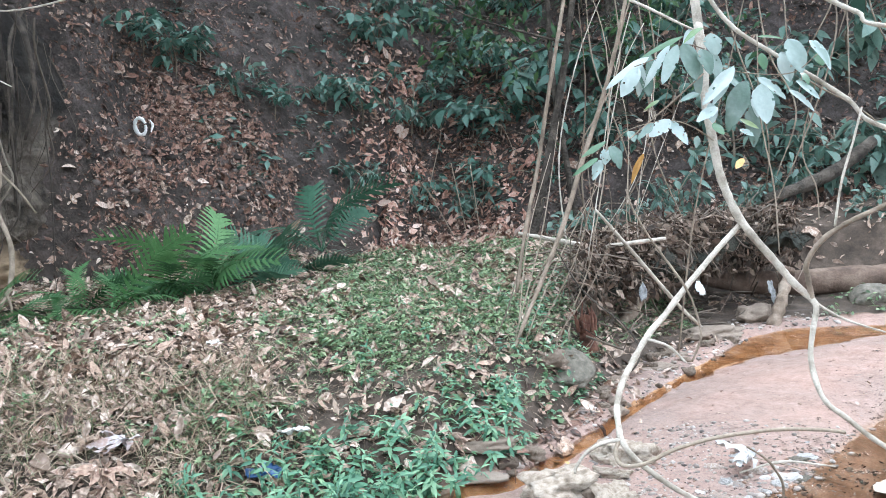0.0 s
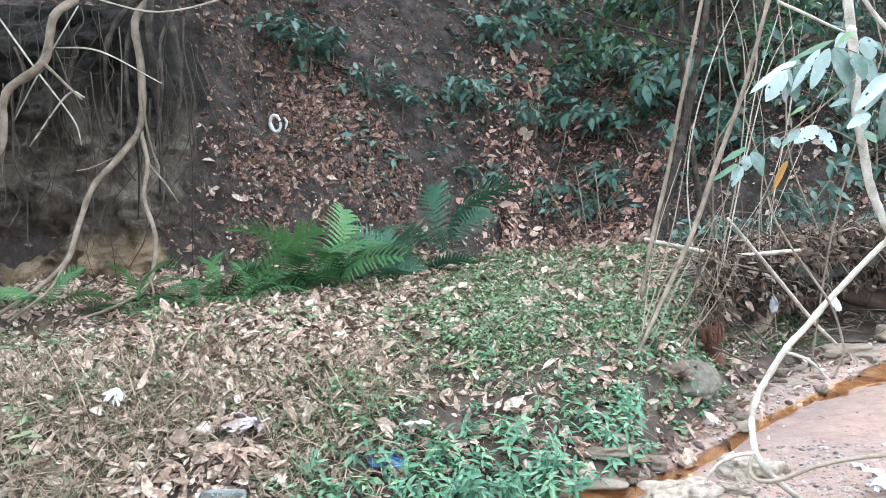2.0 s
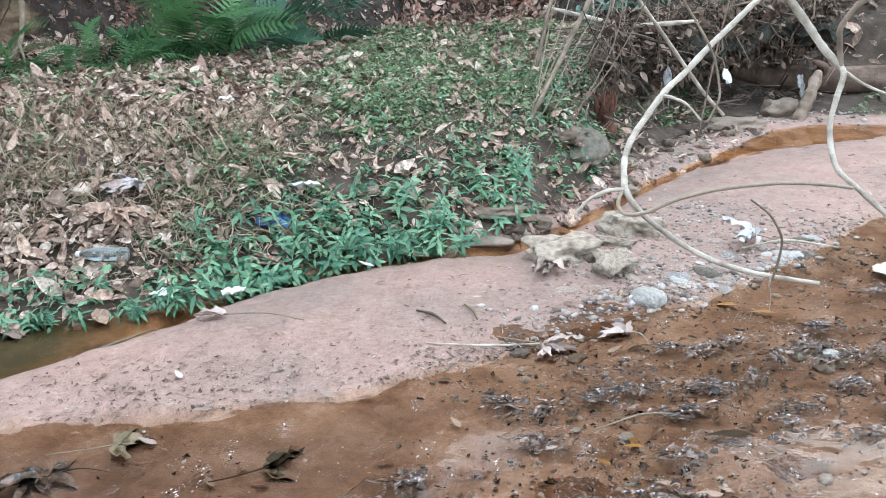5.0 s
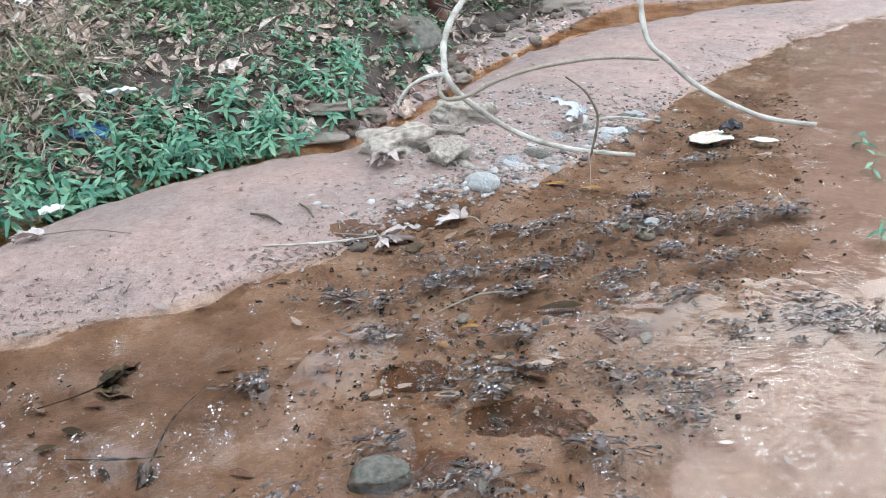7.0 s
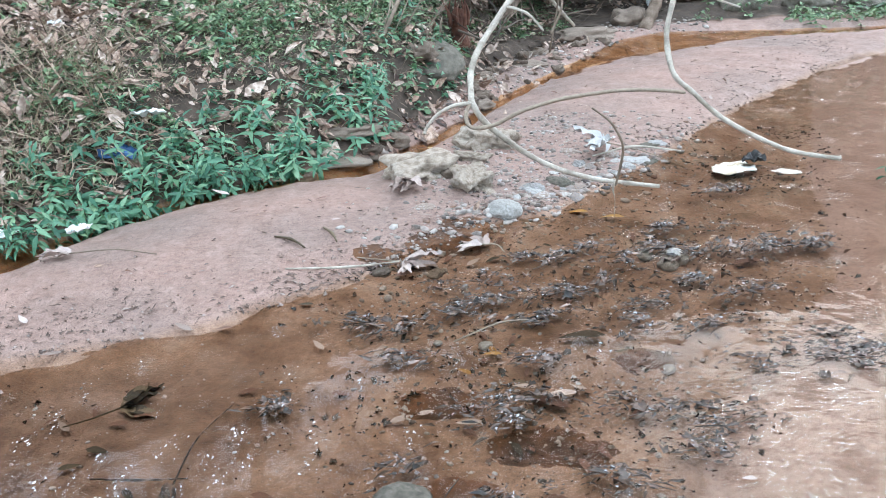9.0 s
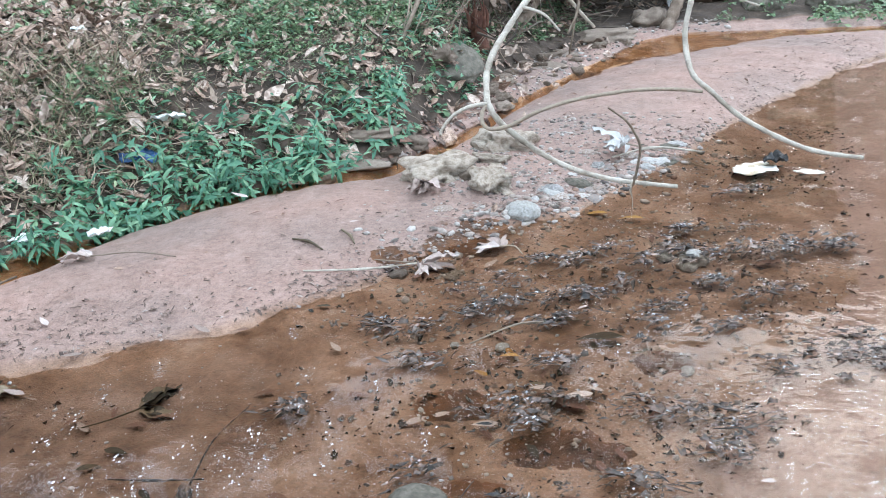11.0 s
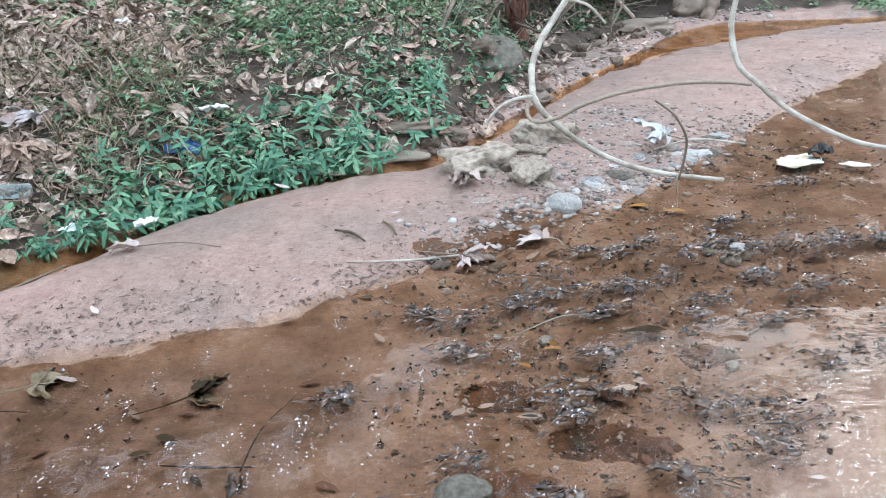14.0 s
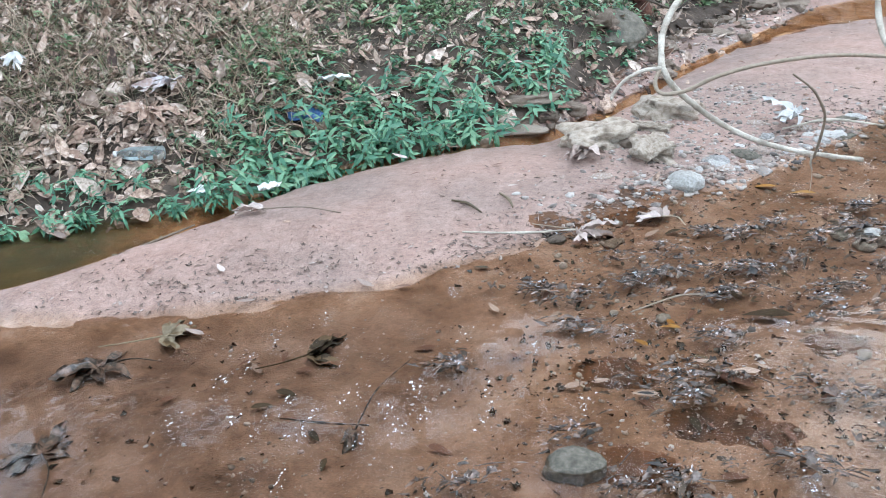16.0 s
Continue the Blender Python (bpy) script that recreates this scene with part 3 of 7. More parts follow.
def build_ground():
    gx = spread(-4.6, 5.0, 0.034, (-320, 320))
    gy = spread(1.0, 9.4, 0.032, (-160, 420), 1.1)
    X, Y = np.meshgrid(gx, gy)
    x, y = X.ravel(), Y.ravel()
    z = land(x, y)
    nx, ny = len(gx), len(gy)
    i = (np.arange(ny - 1)[:, None] * nx + np.arange(nx - 1)[None, :]).ravel()
    faces = np.stack([i, i + 1, i + 1 + nx, i + nx], -1)
    ob = new("ground", mesh("ground", np.stack([x, y, z], -1), faces, M_EARTH))
    nr, fr, bk, ft = (line_at(k, x) for k in (NEAR, FAR, BANK, FOOT))
    bk = np.maximum(bk, fr + 0.03)
    wob = 0.12 * fbm(x, y, 1.7, 11)
    zones = {
        "sand": ease(-0.02, 0.07, y - nr - wob) * ease(0.04, -0.04, y - bk - 0.8 * line_at(GRAVEL, x)),
        # Left part of the bed that takes the darker, painted-reflection tones.
        "dim_bed": ease(0.35, -0.5, x + 0.25 * fbm(x, y, 2.0, 15)) * ease(0.05, 0.25, nr - y),
        "pale": np.clip(0.5 + 3.5 * (x - np.interp(y, PALE[:, 0], PALE[:, 1]) + 0.07 * fbm(x, y, 2.6, 13)), 0, 1) * ease(-0.02, 0.05, nr - y),
        "rill": ease(-0.05, 0.05, y - fr) * ease(0.05, -0.05, y - bk),
        "loam": np.maximum(ease(-0.05, 0.06, y - bk - 0.8 * line_at(GRAVEL, x) + 0.3 * wob), ease(-1.1, -1.5, y + 0.4 * wob)),
        "hill": ease(-0.8, 0.6, y - ft + 3 * wob),
        "stain": (sum(1.3 * np.exp(-(((x - cx) / r) ** 2 + ((y - cy) / (0.6 * r)) ** 2) ** 2) for cx, cy, r in ((0.44, 2.14, 0.13), (0.68, 1.91, 0.14), (0.46, 1.73, 0.12), (1.07, 2.29, 0.1), (0.81, 1.87, 0.08), (0.51, 3.18, 0.16), (0.61, 3.34, 0.1), (0.25, 3.09, 0.1)))),
        "algae": ease(-0.05, 0.05, y - fr) * ease(0.1, -0.02, y - bk) * ease(-1.2, -1.7, x),
        "wet": ease(0.12, -0.02, z) * ease(0.3, 0.0, y - bk),
    }
    for k, v in zones.items():
        a = ob.data.attributes.new(k, "FLOAT", "POINT")
        a.data.foreach_set("value", v.astype(np.float32))
    tagged(ob, "sandy stream bed, grassy bank and bare wooded hillside", "ground", kind="structure")


def build_water():
    gx, gy = np.linspace(-40, 40, 81), np.linspace(-1.6, 10.4, 25)
    X, Y = np.meshgrid(gx, gy)
    v = np.stack([X.ravel(), Y.ravel(), 0 * X.ravel()], -1)
    f = [(j * 81 + i, j * 81 + i + 1, (j + 1) * 81 + i + 1, (j + 1) * 81 + i) for j in range(24) for i in range(80)]
    tagged(new("water", mesh("water", v, f, M_WATER)), "clear shallow tea-brown stream water over sand", "stream", kind="structure")


build_ground()
build_water()


# ---- ground cover ----
def patch(n, x0, x1, y0, y1, keep, seed):
    """n random places in a rectangle, kept with the chance keep(x, y)."""
    g = np.random.default_rng(seed)
    x, y = g.uniform(x0, x1, n), g.uniform(y0, y1, n)
    k = g.uniform(0, 1, n) < keep(x, y)
    return x[k], y[k], g


def on_land(x, y, lift):
    return np.stack([x, y, land(x, y) + lift], -1)


def bank_in(x, y):
    """Metres inside the bank, from its edge at the rill."""
    return (y - line_at(BANK, x) - line_at(GRAVEL, x)) * 0.8


LEAVES = [leaf_shape(1, 0.5, 0.35, 0.3, 4), leaf_shape(1, 0.42, -0.4, -0.35, 4), leaf_shape(1, 0.62, 0.2, 0.4, 4, 0.4), leaf_shape(1, 0.34, 0.8, 0.15, 4), leaf_shape(1, 0.55, 0.5, -0.45, 4, 0.5), leaf_shape(1, 0.7, -0.25, 0.3, 4, 0.2), leaf_shape(1, 0.28, 1.1, 0.5, 4)]


M_RUSSET = mat("russet_leaf", [(0.12, 0.06, 0.045), (0.36, 0.19, 0.14), (0.55, 0.37, 0.29), (0.22, 0.11, 0.08), (0.46, 0.26, 0.19), (0.66, 0.52, 0.44)], 30, 0.65, 0.3, 120, "island")


def litter(name, label, n, box, keep, size, material, seed, tilt=0.35, lift=0.012):
    x, y, g = patch(n, *box, keep, seed)
    m = len(x)
    rot = turned(g.uniform(0, 6.28, m), g.normal(0, tilt, m), g.normal(0, tilt, m))
    rot = tilt_to(land_normal(x, y), rot)
    s = g.uniform(*size, m) * g.choice([0.5, 0.7, 0.9, 1.1, 1.5], m)
    ob = new(name, scattered(name, LEAVES, on_land(x, y, 0) + np.stack([0 * x, 0 * x, g.uniform(0.003, 2 * lift, m)], -1), rot, s, material))
    tagged(ob, label, "leaf litter", kind="stuff")


def mound_keep(x, y):
    d = bank_in(x, y)
    thin = (1 - 0.25 * ease(-1.6, -1.2, x) * ease(1.3, 0.8, d)) * (1 - 0.3 * ease(-1.75, -2.5, x + 0.3 * (y - 4)) * ease(1.5, 0.8, d))
    return thin * ease(-0.02, 0.12, d) * (0.35 + 0.65 * ease(-0.3, 0.12, fbm(x, y, 1.1, 61) + 0.5 * fbm(x, y, 4, 62))) * (1 - 0.5 * ease(-1.9, 0.1, x + 0.12 * (y - 4))) * ease(0.5, -0.5, y - line_at(FOOT, x)) * (1 - 0.85 * np.exp(-(((y - line_at(CREST, x) - 0.7) / 0.42) ** 2)) * ease(-1.0, -1.6, x))


def hill_keep(x, y):
    path = np.exp(-((x + 0.55 - 0.06 * (y - 10)) / 1.1) ** 2) * ease(13.2, 11.5, y)
    west = np.exp(-((x + 3.25) / 1.5) ** 2) * ease(10.8, 9.3, y)
    return np.maximum(0.3 * ease(0.1, 0.7, y - line_at(FOOT, x)), 1.0 * ease(-0.7, 0.2, y - line_at(FOOT, x) - 0.8 * ease(-0.5, -1.2, x) * ease(-3.2, -2.8, x)) * np.clip(0.2 + 0.45 * ease(12.6, 11, y) * ease(-1.6, -0.6, x) + 0.9 * path + 0.5 * west, 0, 1) * ease(-0.16, 0.12, fbm(x, y, 1.1, 63) + 0.8 * fbm(x, y, 4.0, 64) + 0.35 * (path + west)))


litter("leaf_litter", "tan and brown dry leaves strewn over the grassy bank", 74000, (-5.2, 1.6, 2.9, 10.5), mound_keep, (0.03, 0.09), M_LITTER, 101, 0.36, 0.02)
litter("leaf_litter", "thick red-brown fallen leaves on the hillside", 160000, (-6.5, 6.5, 7.0, 15.5), hill_keep, (0.025, 0.09), M_LITTER_DARK, 102, 0.5)
litter("leaf_litter", "red-brown leaves caught on the steep ground beside the cliff", 15000, (-3.9, -2.0, 7.0, 9.7), lambda x, y: ease(-0.3, 0.1, y - line_at(FOOT, x)) * ease(-0.22, 0.1, fbm(x, y, 2.0, 66)) * ease(-3.9, -3.4, x), (0.025, 0.08), M_LITTER_DARK, 105, 0.45)
litter("leaf_litter", "drift of russet leaves down the path", 13000, (-1.6, 1.4, 9.2, 12.4), lambda x, y: np.exp(-((x + 0.55 - 0.06 * (y - 10)) / 0.8) ** 2) * ease(-0.25, 0.1, fbm(x, y, 2.2, 67)), (0.04, 0.13), M_RUSSET, 106, 0.35)
litter("leaf_litter", "scattered dry leaves on the eastern earth bank", 3500, (1.2, 6.5, 6.4, 11.5), lambda x, y: ease(0.3, 0.9, bank_in(x, y)) * 0.8, (0.05, 0.13), M_LITTER, 103, 0.5)
litter("leaf_litter", "brown leaves at the edge of the rill", 3600, (-2.2, 1.9, 2.8, 7.0), lambda x, y: ease(-0.12, 0.0, y - line_at(BANK, x)) * ease(0.6, 0.3, y - line_at(BANK, x) - line_at(GRAVEL, x)) * ease(-0.35, 0.25, fbm(x, y, 3, 65)), (0.04, 0.10), M_LITTER, 104, 0.35, 0.02)

litter("leaf_litter", "drift of red-brown leaves between the bank and the rocks", 700, (0.05, 0.85, 4.3, 5.5), lambda x, y: np.exp(-((y - line_at(BANK, x) - 0.2) / 0.16) ** 2), (0.035, 0.085), M_LITTER_DARK, 107, 0.25, 0.015)

BLADES = [leaf_shape(1, 0.034, 0.2, 0.35, 3), leaf_shape(1, 0.028, 0.2, 0.6, 3), leaf_shape(1, 0.04, 0.2, 0.15, 3)]


def grass(name, label, n, box, keep, size, up, material, seed):
    x, y, g = patch(n, *box, keep, seed)
    m = len(x)
    rot = turned(g.uniform(0, 6.28, m), np.clip(g.normal(*up, m), -0.2, 1.6), g.normal(0, 0.4, m))
    ob = new(name, scattered(name, BLADES, on_land(x, y, -0.004), rot, g.uniform(*size, m), material))
    tagged(ob, label, "grass", kind="stuff")


west_front = lambda x, y: ease(0.05, 0.2, bank_in(x, y)) * ease(1.5, 0.9, bank_in(x, y)) * ease(-0.6, -1.3, x) * ease(-0.3, 0.0, fbm(x, y, 2.2, 71))
grass("dry_grass", "dry straw mixed with leaves over the bank", 40000, (-4.6, 1.2, 3.2, 9.5), lambda x, y: ease(0.05, 0.2, bank_in(x, y)) * ease(0.3, -0.4, y - line_at(FOOT, x)) * ease(-0.25, 0.2, fbm(x, y, 2.4, 74)), (0.05, 0.16), (0.25, 0.4), M_STRAW, 114)
grass("dry_grass", "tangled dry straw on the front of the bank", 40000, (-4.6, -0.6, 2.9, 5.8), west_front, (0.08, 0.24), (0.35, 0.5), M_STRAW, 111)
grass("green_grass", "fine green grass among the straw", 38000, (-4.6, -0.4, 2.9, 5.8), west_front, (0.05, 0.15), (0.7, 0.4), M_GRASS, 112)
on_mound = lambda x, y: ease(0.25, 0.6, bank_in(x, y)) * ease(0.3, -0.4, y - line_at(FOOT, x)) * ease(-0.12, 0.2, fbm(x, y, 1.8, 73) - 0.1 + 0.25 * ease(-1.9, 0.2, x))
grass("green_grass", "short green grass between fallen leaves on the bank", 115000, (-4.6, 1.4, 3.4, 9.8), on_mound, (0.03, 0.10), (0.7, 0.5), M_GRASS, 113)


def sprig(leaves, leaf, height, seed):
    """A small weed: a few leaves held out round a short stem, one unit tall."""
    g = np.random.default_rng(seed)
    vs, fs, base = [], [], 0
    for i in range(leaves):
        v, f = leaf_shape(leaf * g.uniform(0.7, 1.1), leaf * 0.45, 0.25, 0.3, 2)
        r = turned(np.array([6.28 * i / leaves + g.normal(0, 0.3)]), np.array([g.normal(0.1, 0.35)]), np.array([g.normal(0, 0.3)]))[0]
        vs.append(v @ r.T + np.array([g.normal(0, 0.1), g.normal(0, 0.1), height * (0.45 + 0.55 * i / leaves)]))
        fs += [tuple(k + base for k in q) for q in f]
        base += len(v)
    return np.vstack(vs), fs


SPRIGS = [sprig(5, 0.8, 0.8, 1), sprig(6, 0.7, 1.0, 2), sprig(4, 0.9, 0.6, 3), sprig(7, 0.65, 1.1, 4)]


def weeds(label, n, box, keep, size, material, seed):
    x, y, g = patch(n, *box, keep, seed)
    m = len(x)
    rot = turned(g.uniform(0, 6.28, m), g.normal(0, 0.2, m), g.normal(0, 0.2, m))
    tagged(new("ground_weeds", scattered("ground_weeds", SPRIGS, on_land(x, y, -0.003), rot, g.uniform(*size, m), material)), label, "weeds", kind="stuff")


M_HERB_MASS = mat("herb_foliage", [(0.03, 0.10, 0.055), (0.08, 0.205, 0.11), (0.16, 0.32, 0.17), (0.28, 0.43, 0.24)], 25, 0.4, 0.1, 150, "island", spec=0.5, thin=0.2)
M_WEED = mat("weed_leaf", [(0.05, 0.10, 0.048), (0.12, 0.205, 0.095), (0.21, 0.31, 0.15), (0.33, 0.41, 0.225)], 25, 0.4, 0.1, 150, "island", spec=0.5, thin=0.2)
east_mound = lambda x, y: ease(0.1, 0.25, bank_in(x, y)) * ease(0.2, -0.6, y - line_at(FOOT, x)) * ease(-1.9, 0.3, x + 0.12 * (y - 4.5)) * (0.2 + 0.8 * ease(-0.15, 0.12, fbm(x, y, 1.9, 75))) * ease(1.9, 1.1, x - 0.1 * (y - 6))
weeds("low green broadleaf weeds covering the bank", 24000, (-2.2, 2.0, 3.6, 9.8), lambda x, y: east_mound(x, y) * (1 - 0.3 * ease(0.9, 2.0, bank_in(x, y))), (0.025, 0.075), M_WEED, 121)
weeds("dense leafy herbs crowding the edge of the bank", 5200, (-2.5, 1.0, 2.7, 5.9), lambda x, y: ease(-0.08, -0.02, bank_in(x, y)) * ease(0.8 - 0.5 * ease(-1.2, -1.8, x), 0.0, bank_in(x, y)) * (1 - 0.85 * ease(-1.1, -1.45, x)) * ease(-0.35, 0.1, fbm(x, y, 2.8, 76)), (0.035, 0.10), M_HERB_MASS, 126)
weeds("sparse small green seedlings among dry leaves", 17000, (-4.6, 0.5, 3.2, 9.5), lambda x, y: ease(0.2, 0.5, bank_in(x, y)) * (0.4 + 0.6 * ease(-2.0, -0.5, x)) * ease(-0.08, 0.2, fbm(x, y, 2.6, 77)) * ease(0.2, -0.6, y - line_at(FOOT, x)), (0.03, 0.085), M_WEED, 122)
weeds("low weeds along the top of the bank beside the ferns", 2200, (-4.4, 0.4, 4.6, 10.4), lambda x, y: np.exp(-((y - line_at(CREST, x)) / 0.3) ** 2), (0.035, 0.10), M_WEED, 123)
# Dark leaves added to stand in for the hollow's shade below the ferns.
weeds("dark leaves added as shade in the hollow behind the bank", 1500, (-4.6, -1.2, 5.0, 9.4), lambda x, y: np.exp(-((y - line_at(CREST, x) - 0.62) / 0.22) ** 2) * (0.3 + 0.7 * ease(-0.2, 0.1, fbm(x, y, 2.0, 83))), (0.10, 0.24), M_SHRUB, 127)
weeds("green weeds on the far eastern bank", 1400, (2.9, 6.5, 6.7, 8.4), lambda x, y: ease(-0.1, 0.1, y - line_at(BANK, x)) * ease(-0.1, 0.15, fbm(x, y, 2.0, 79) + 0.1 * (x - 4)), (0.05, 0.11), M_WEED, 124)
weeds("green weeds under the trees of the slope", 2600, (-6.0, 6.0, 8.6, 14.5), lambda x, y: ease(0.1, 0.4, y - line_at(FOOT, x)) * ease(0.0, 0.2, fbm(x, y, 1.1, 89) + 0.05 * ease(0, 2, x)), (0.08, 0.2), M_SHRUB, 125)


# ---- clay cliff with roots ----
def build_cliff():
    """An undercut face of clay, thick, standing in front of the steep western slope."""
    us, vs = np.linspace(-8.25, -3.15, 205), np.linspace(-0.3, 1, 130)
    U, V = np.meshgrid(us, vs)
    u, v = U.ravel(), V.ravel()
    top = np.interp(u, [-8.5, -4.05, -3.65, -3.15], [3.4, 3.3, 2.75, 1.8]) + 0.4 * fbm(u, 0 * u, 0.9, 81)
    z = 0.2 + v * (top - 0.2)
    y = line_at(FOOT, u) - 0.42 + 0.25 * ease(0.75, 0.1, v) * ease(-3.65, -4.45, u) + 0.5 * ease(0.85, 1.05, v) + 1.7 * ease(-4.2, -3.15, u)
    y = y + 0.6 * fbm(u, z, 0.9, 83) + 0.55 * fbm(u, z * 0.8, 2.6, 85) + 0.28 * fbm(u, z * 2.0, 6, 87) + 0.18 * fbm(u, z * 1.4, 13, 88)
    y = y + 0.3 * np.exp(-((u + 4.2) / 0.3) ** 2 - ((z - 2.35) / 0.6) ** 2) + 0.18 * ease(0.95, 1.15, z + 0.3 * fbm(u, 0 * u, 1.5, 84)) * ease(1.6, 1.2, z)
    front = np.stack([u, y, z], -1)
    nu, nv = len(us), len(vs)
    i = (np.arange(nv - 1)[:, None] * nu + np.arange(nu - 1)[None, :]).ravel()
    faces = np.stack([i, i + 1, i + 1 + nu, i + nu], -1).tolist()
    back = front[-nu:] + np.array([0, 0.5, 0.0])
    base = len(front)
    faces += [((nv - 1) * nu + k, (nv - 1) * nu + k + 1, base + k + 1, base + k) for k in range(nu - 1)]
    ob = new("cliff_face", mesh("cliff_face", np.vstack([front, back]), faces, M_CLIFF))
    a = ob.data.attributes.new("ochre", "FLOAT", "POINT")
    zz = np.concatenate([z, back[:, 2]])
    uu = np.concatenate([u, back[:, 0]])
    a.data.foreach_set("value", ease(1.35, 0.95, zz + 0.5 * fbm(uu, zz, 1.4, 86)).astype(np.float32))
    a = ob.data.attributes.new("dark_top", "FLOAT", "POINT")
    a.data.foreach_set("value", ease(2.0, 2.6, zz + 0.8 * fbm(uu, zz, 1.1, 82)).astype(np.float32))
    tagged(ob, "undercut brown clay cliff with grey streaks", "cliff", kind="structure")


build_cliff()


def root_thing(name, label, category, runs, material, group="", knots=0.12):
    """A woody thing of several runs: (part name, points, radii)."""
    base = runs[0][1][-1]
    th = thing(name, label, category, base, group)
    for i, (pn, pts, radii) in enumerate(runs):
        p = np.array(pts, float) - np.array(base)
        part(pn, tube(pn, p, radii, material, 8, knots, 6, i + 3), th)
    return th


root_thing("hanging_root", "thick pale brown root hanging from the cliff edge", "root", [
    ("root", [(-4.12, 6.58, 3.24), (-4.18, 6.35, 3.07), (-4.25, 6.26, 2.7), (-4.54, 6.16, 2.47), (-4.54, 6.07, 2.08), (-4.71, 5.98, 1.74), (-4.88, 5.8, 1.36)], [0.034, 0.0374, 0.0272, 0.0204]),
    ("branch", [(-4.25, 6.26, 2.7), (-4.02, 6.21, 2.49), (-3.87, 6.16, 2.37)], [0.0136, 0.0082]),
], M_ROOT, "cliff roots")
root_thing("hanging_root", "long bent root reaching from cliff down to bank", "root", [
    ("root", [(-3.88, 7.3, 3.35), (-3.85, 7, 3.1), (-3.77, 6.9, 2.69), (-3.76, 6.8, 2.2), (-3.85, 6.6, 1.94), (-4, 6.4, 1.69), (-4.03, 6.2, 1.38), (-4.04, 6, 1.1), (-4.13, 5.6, 0.88), (-4.32, 5.3, 0.72)], [0.0374, 0.034, 0.0286, 0.0231, 0.0204, 0.017]),
    ("branch", [(-4.04, 6, 1.1), (-3.99, 5.7, 0.92), (-4.08, 5.35, 0.75)], [0.0122, 0.0082]),
    ("branch", [(-3.85, 6.6, 1.94), (-4.1, 6.55, 1.85), (-4.21, 6.5, 1.83)], [0.0109, 0.0054]),
], M_ROOT, "cliff roots")
root_thing("hanging_root", "twisting pale root with splayed lower end", "root", [
    ("root", [(-3.77, 6.85, 2.28), (-3.76, 6.8, 2.13), (-3.61, 6.6, 1.85), (-3.61, 6.5, 1.57), (-3.48, 6.4, 1.25), (-3.45, 6.2, 0.91), (-3.52, 5.9, 0.78), (-3.73, 5.6, 0.7)], [0.0204, 0.0204, 0.0177, 0.0177, 0.0204, 0.0136, 0.0095]),
    ("branch", [(-3.61, 6.6, 1.85), (-3.48, 6.6, 1.7), (-3.36, 6.6, 1.51)], [0.0109, 0.0068]),
    ("branch", [(-3.45, 6.2, 0.94), (-3.39, 6.15, 0.82), (-3.4, 6.1, 0.67)], [0.0122, 0.0068]),
], M_ROOT, "cliff roots")
root_thing("root_mass", "dark thick tree roots clasping the cliff", "root", [
    ("root", [(-3.79, 7.45, 3.76), (-3.74, 7.05, 3.15), (-3.67, 6.95, 2.63), (-3.67, 6.95, 2.12), (-3.75, 7, 1.6)], [0.0409, 0.0372, 0.0298, 0.0223, 0.0112]),
    ("root", [(-3.96, 7.4, 3.46), (-3.92, 6.98, 2.95), (-3.89, 6.85, 2.44), (-3.84, 6.85, 1.92), (-3.92, 6.9, 1.4)], [0.0223, 0.0205, 0.0167, 0.0112, 0.0056]),
    ("root", [(-3.54, 7.4, 3.44), (-3.6, 6.98, 2.94), (-3.54, 6.82, 2.52), (-3.65, 6.82, 2.01)], [0.0186, 0.0167, 0.0130, 0.0056]),
    ("root", [(-4.5, 7.3, 3.28), (-4.4, 6.85, 2.77), (-4.46, 6.75, 2.36), (-4.38, 6.75, 1.83)], [0.0223, 0.0186, 0.0130, 0.0044]),
    ("root", [(-3.87, 7.4, 3.56), (-4.07, 7, 3.06), (-4.15, 6.95, 2.65), (-4.1, 6.95, 2.24)], [0.0298, 0.0260, 0.0186, 0.0112]),
    ("root", [(-3.69, 7.2, 3.24), (-3.48, 7, 2.93), (-3.47, 7, 2.47), (-3.57, 6.95, 2.11)], [0.0298, 0.0260, 0.0186, 0.0112]),
], M_DARK_ROOT, "cliff roots", 0.3)
root_thing("bare_twig", "thin bare pale twigs crossing before the cliff", "twig", [
    ("twig", [(-4.85, 6.6, 2.27), (-4.38, 6.4, 2.67), (-3.92, 6.3, 3.12)], [0.0056, 0.007, 0.0056]),
    ("twig", [(-3.31, 6.4, 2.47), (-3.83, 6.4, 2.77), (-4.26, 6.4, 2.84)], [0.0042, 0.007, 0.0056]),
    ("twig", [(-4.63, 6.5, 2.06), (-4.23, 6.5, 2.46), (-4.07, 6.5, 2.43)], [0.007, 0.0098, 0.0056]),
    ("twig", [(-4.91, 6.6, 3.22), (-4.49, 6.5, 2.68), (-4.19, 6.5, 2.25), (-4.14, 6.5, 2.04)], [0.0084, 0.0084, 0.007, 0.0042]),
    ("twig", [(-3.8, 6.2, 3.17), (-3.17, 6.2, 2.98), (-2.53, 6.2, 3.05), (-2.47, 6.2, 3.12)], [0.0056, 0.007, 0.007, 0.0056]),
], M_VINE, "", 0.1)


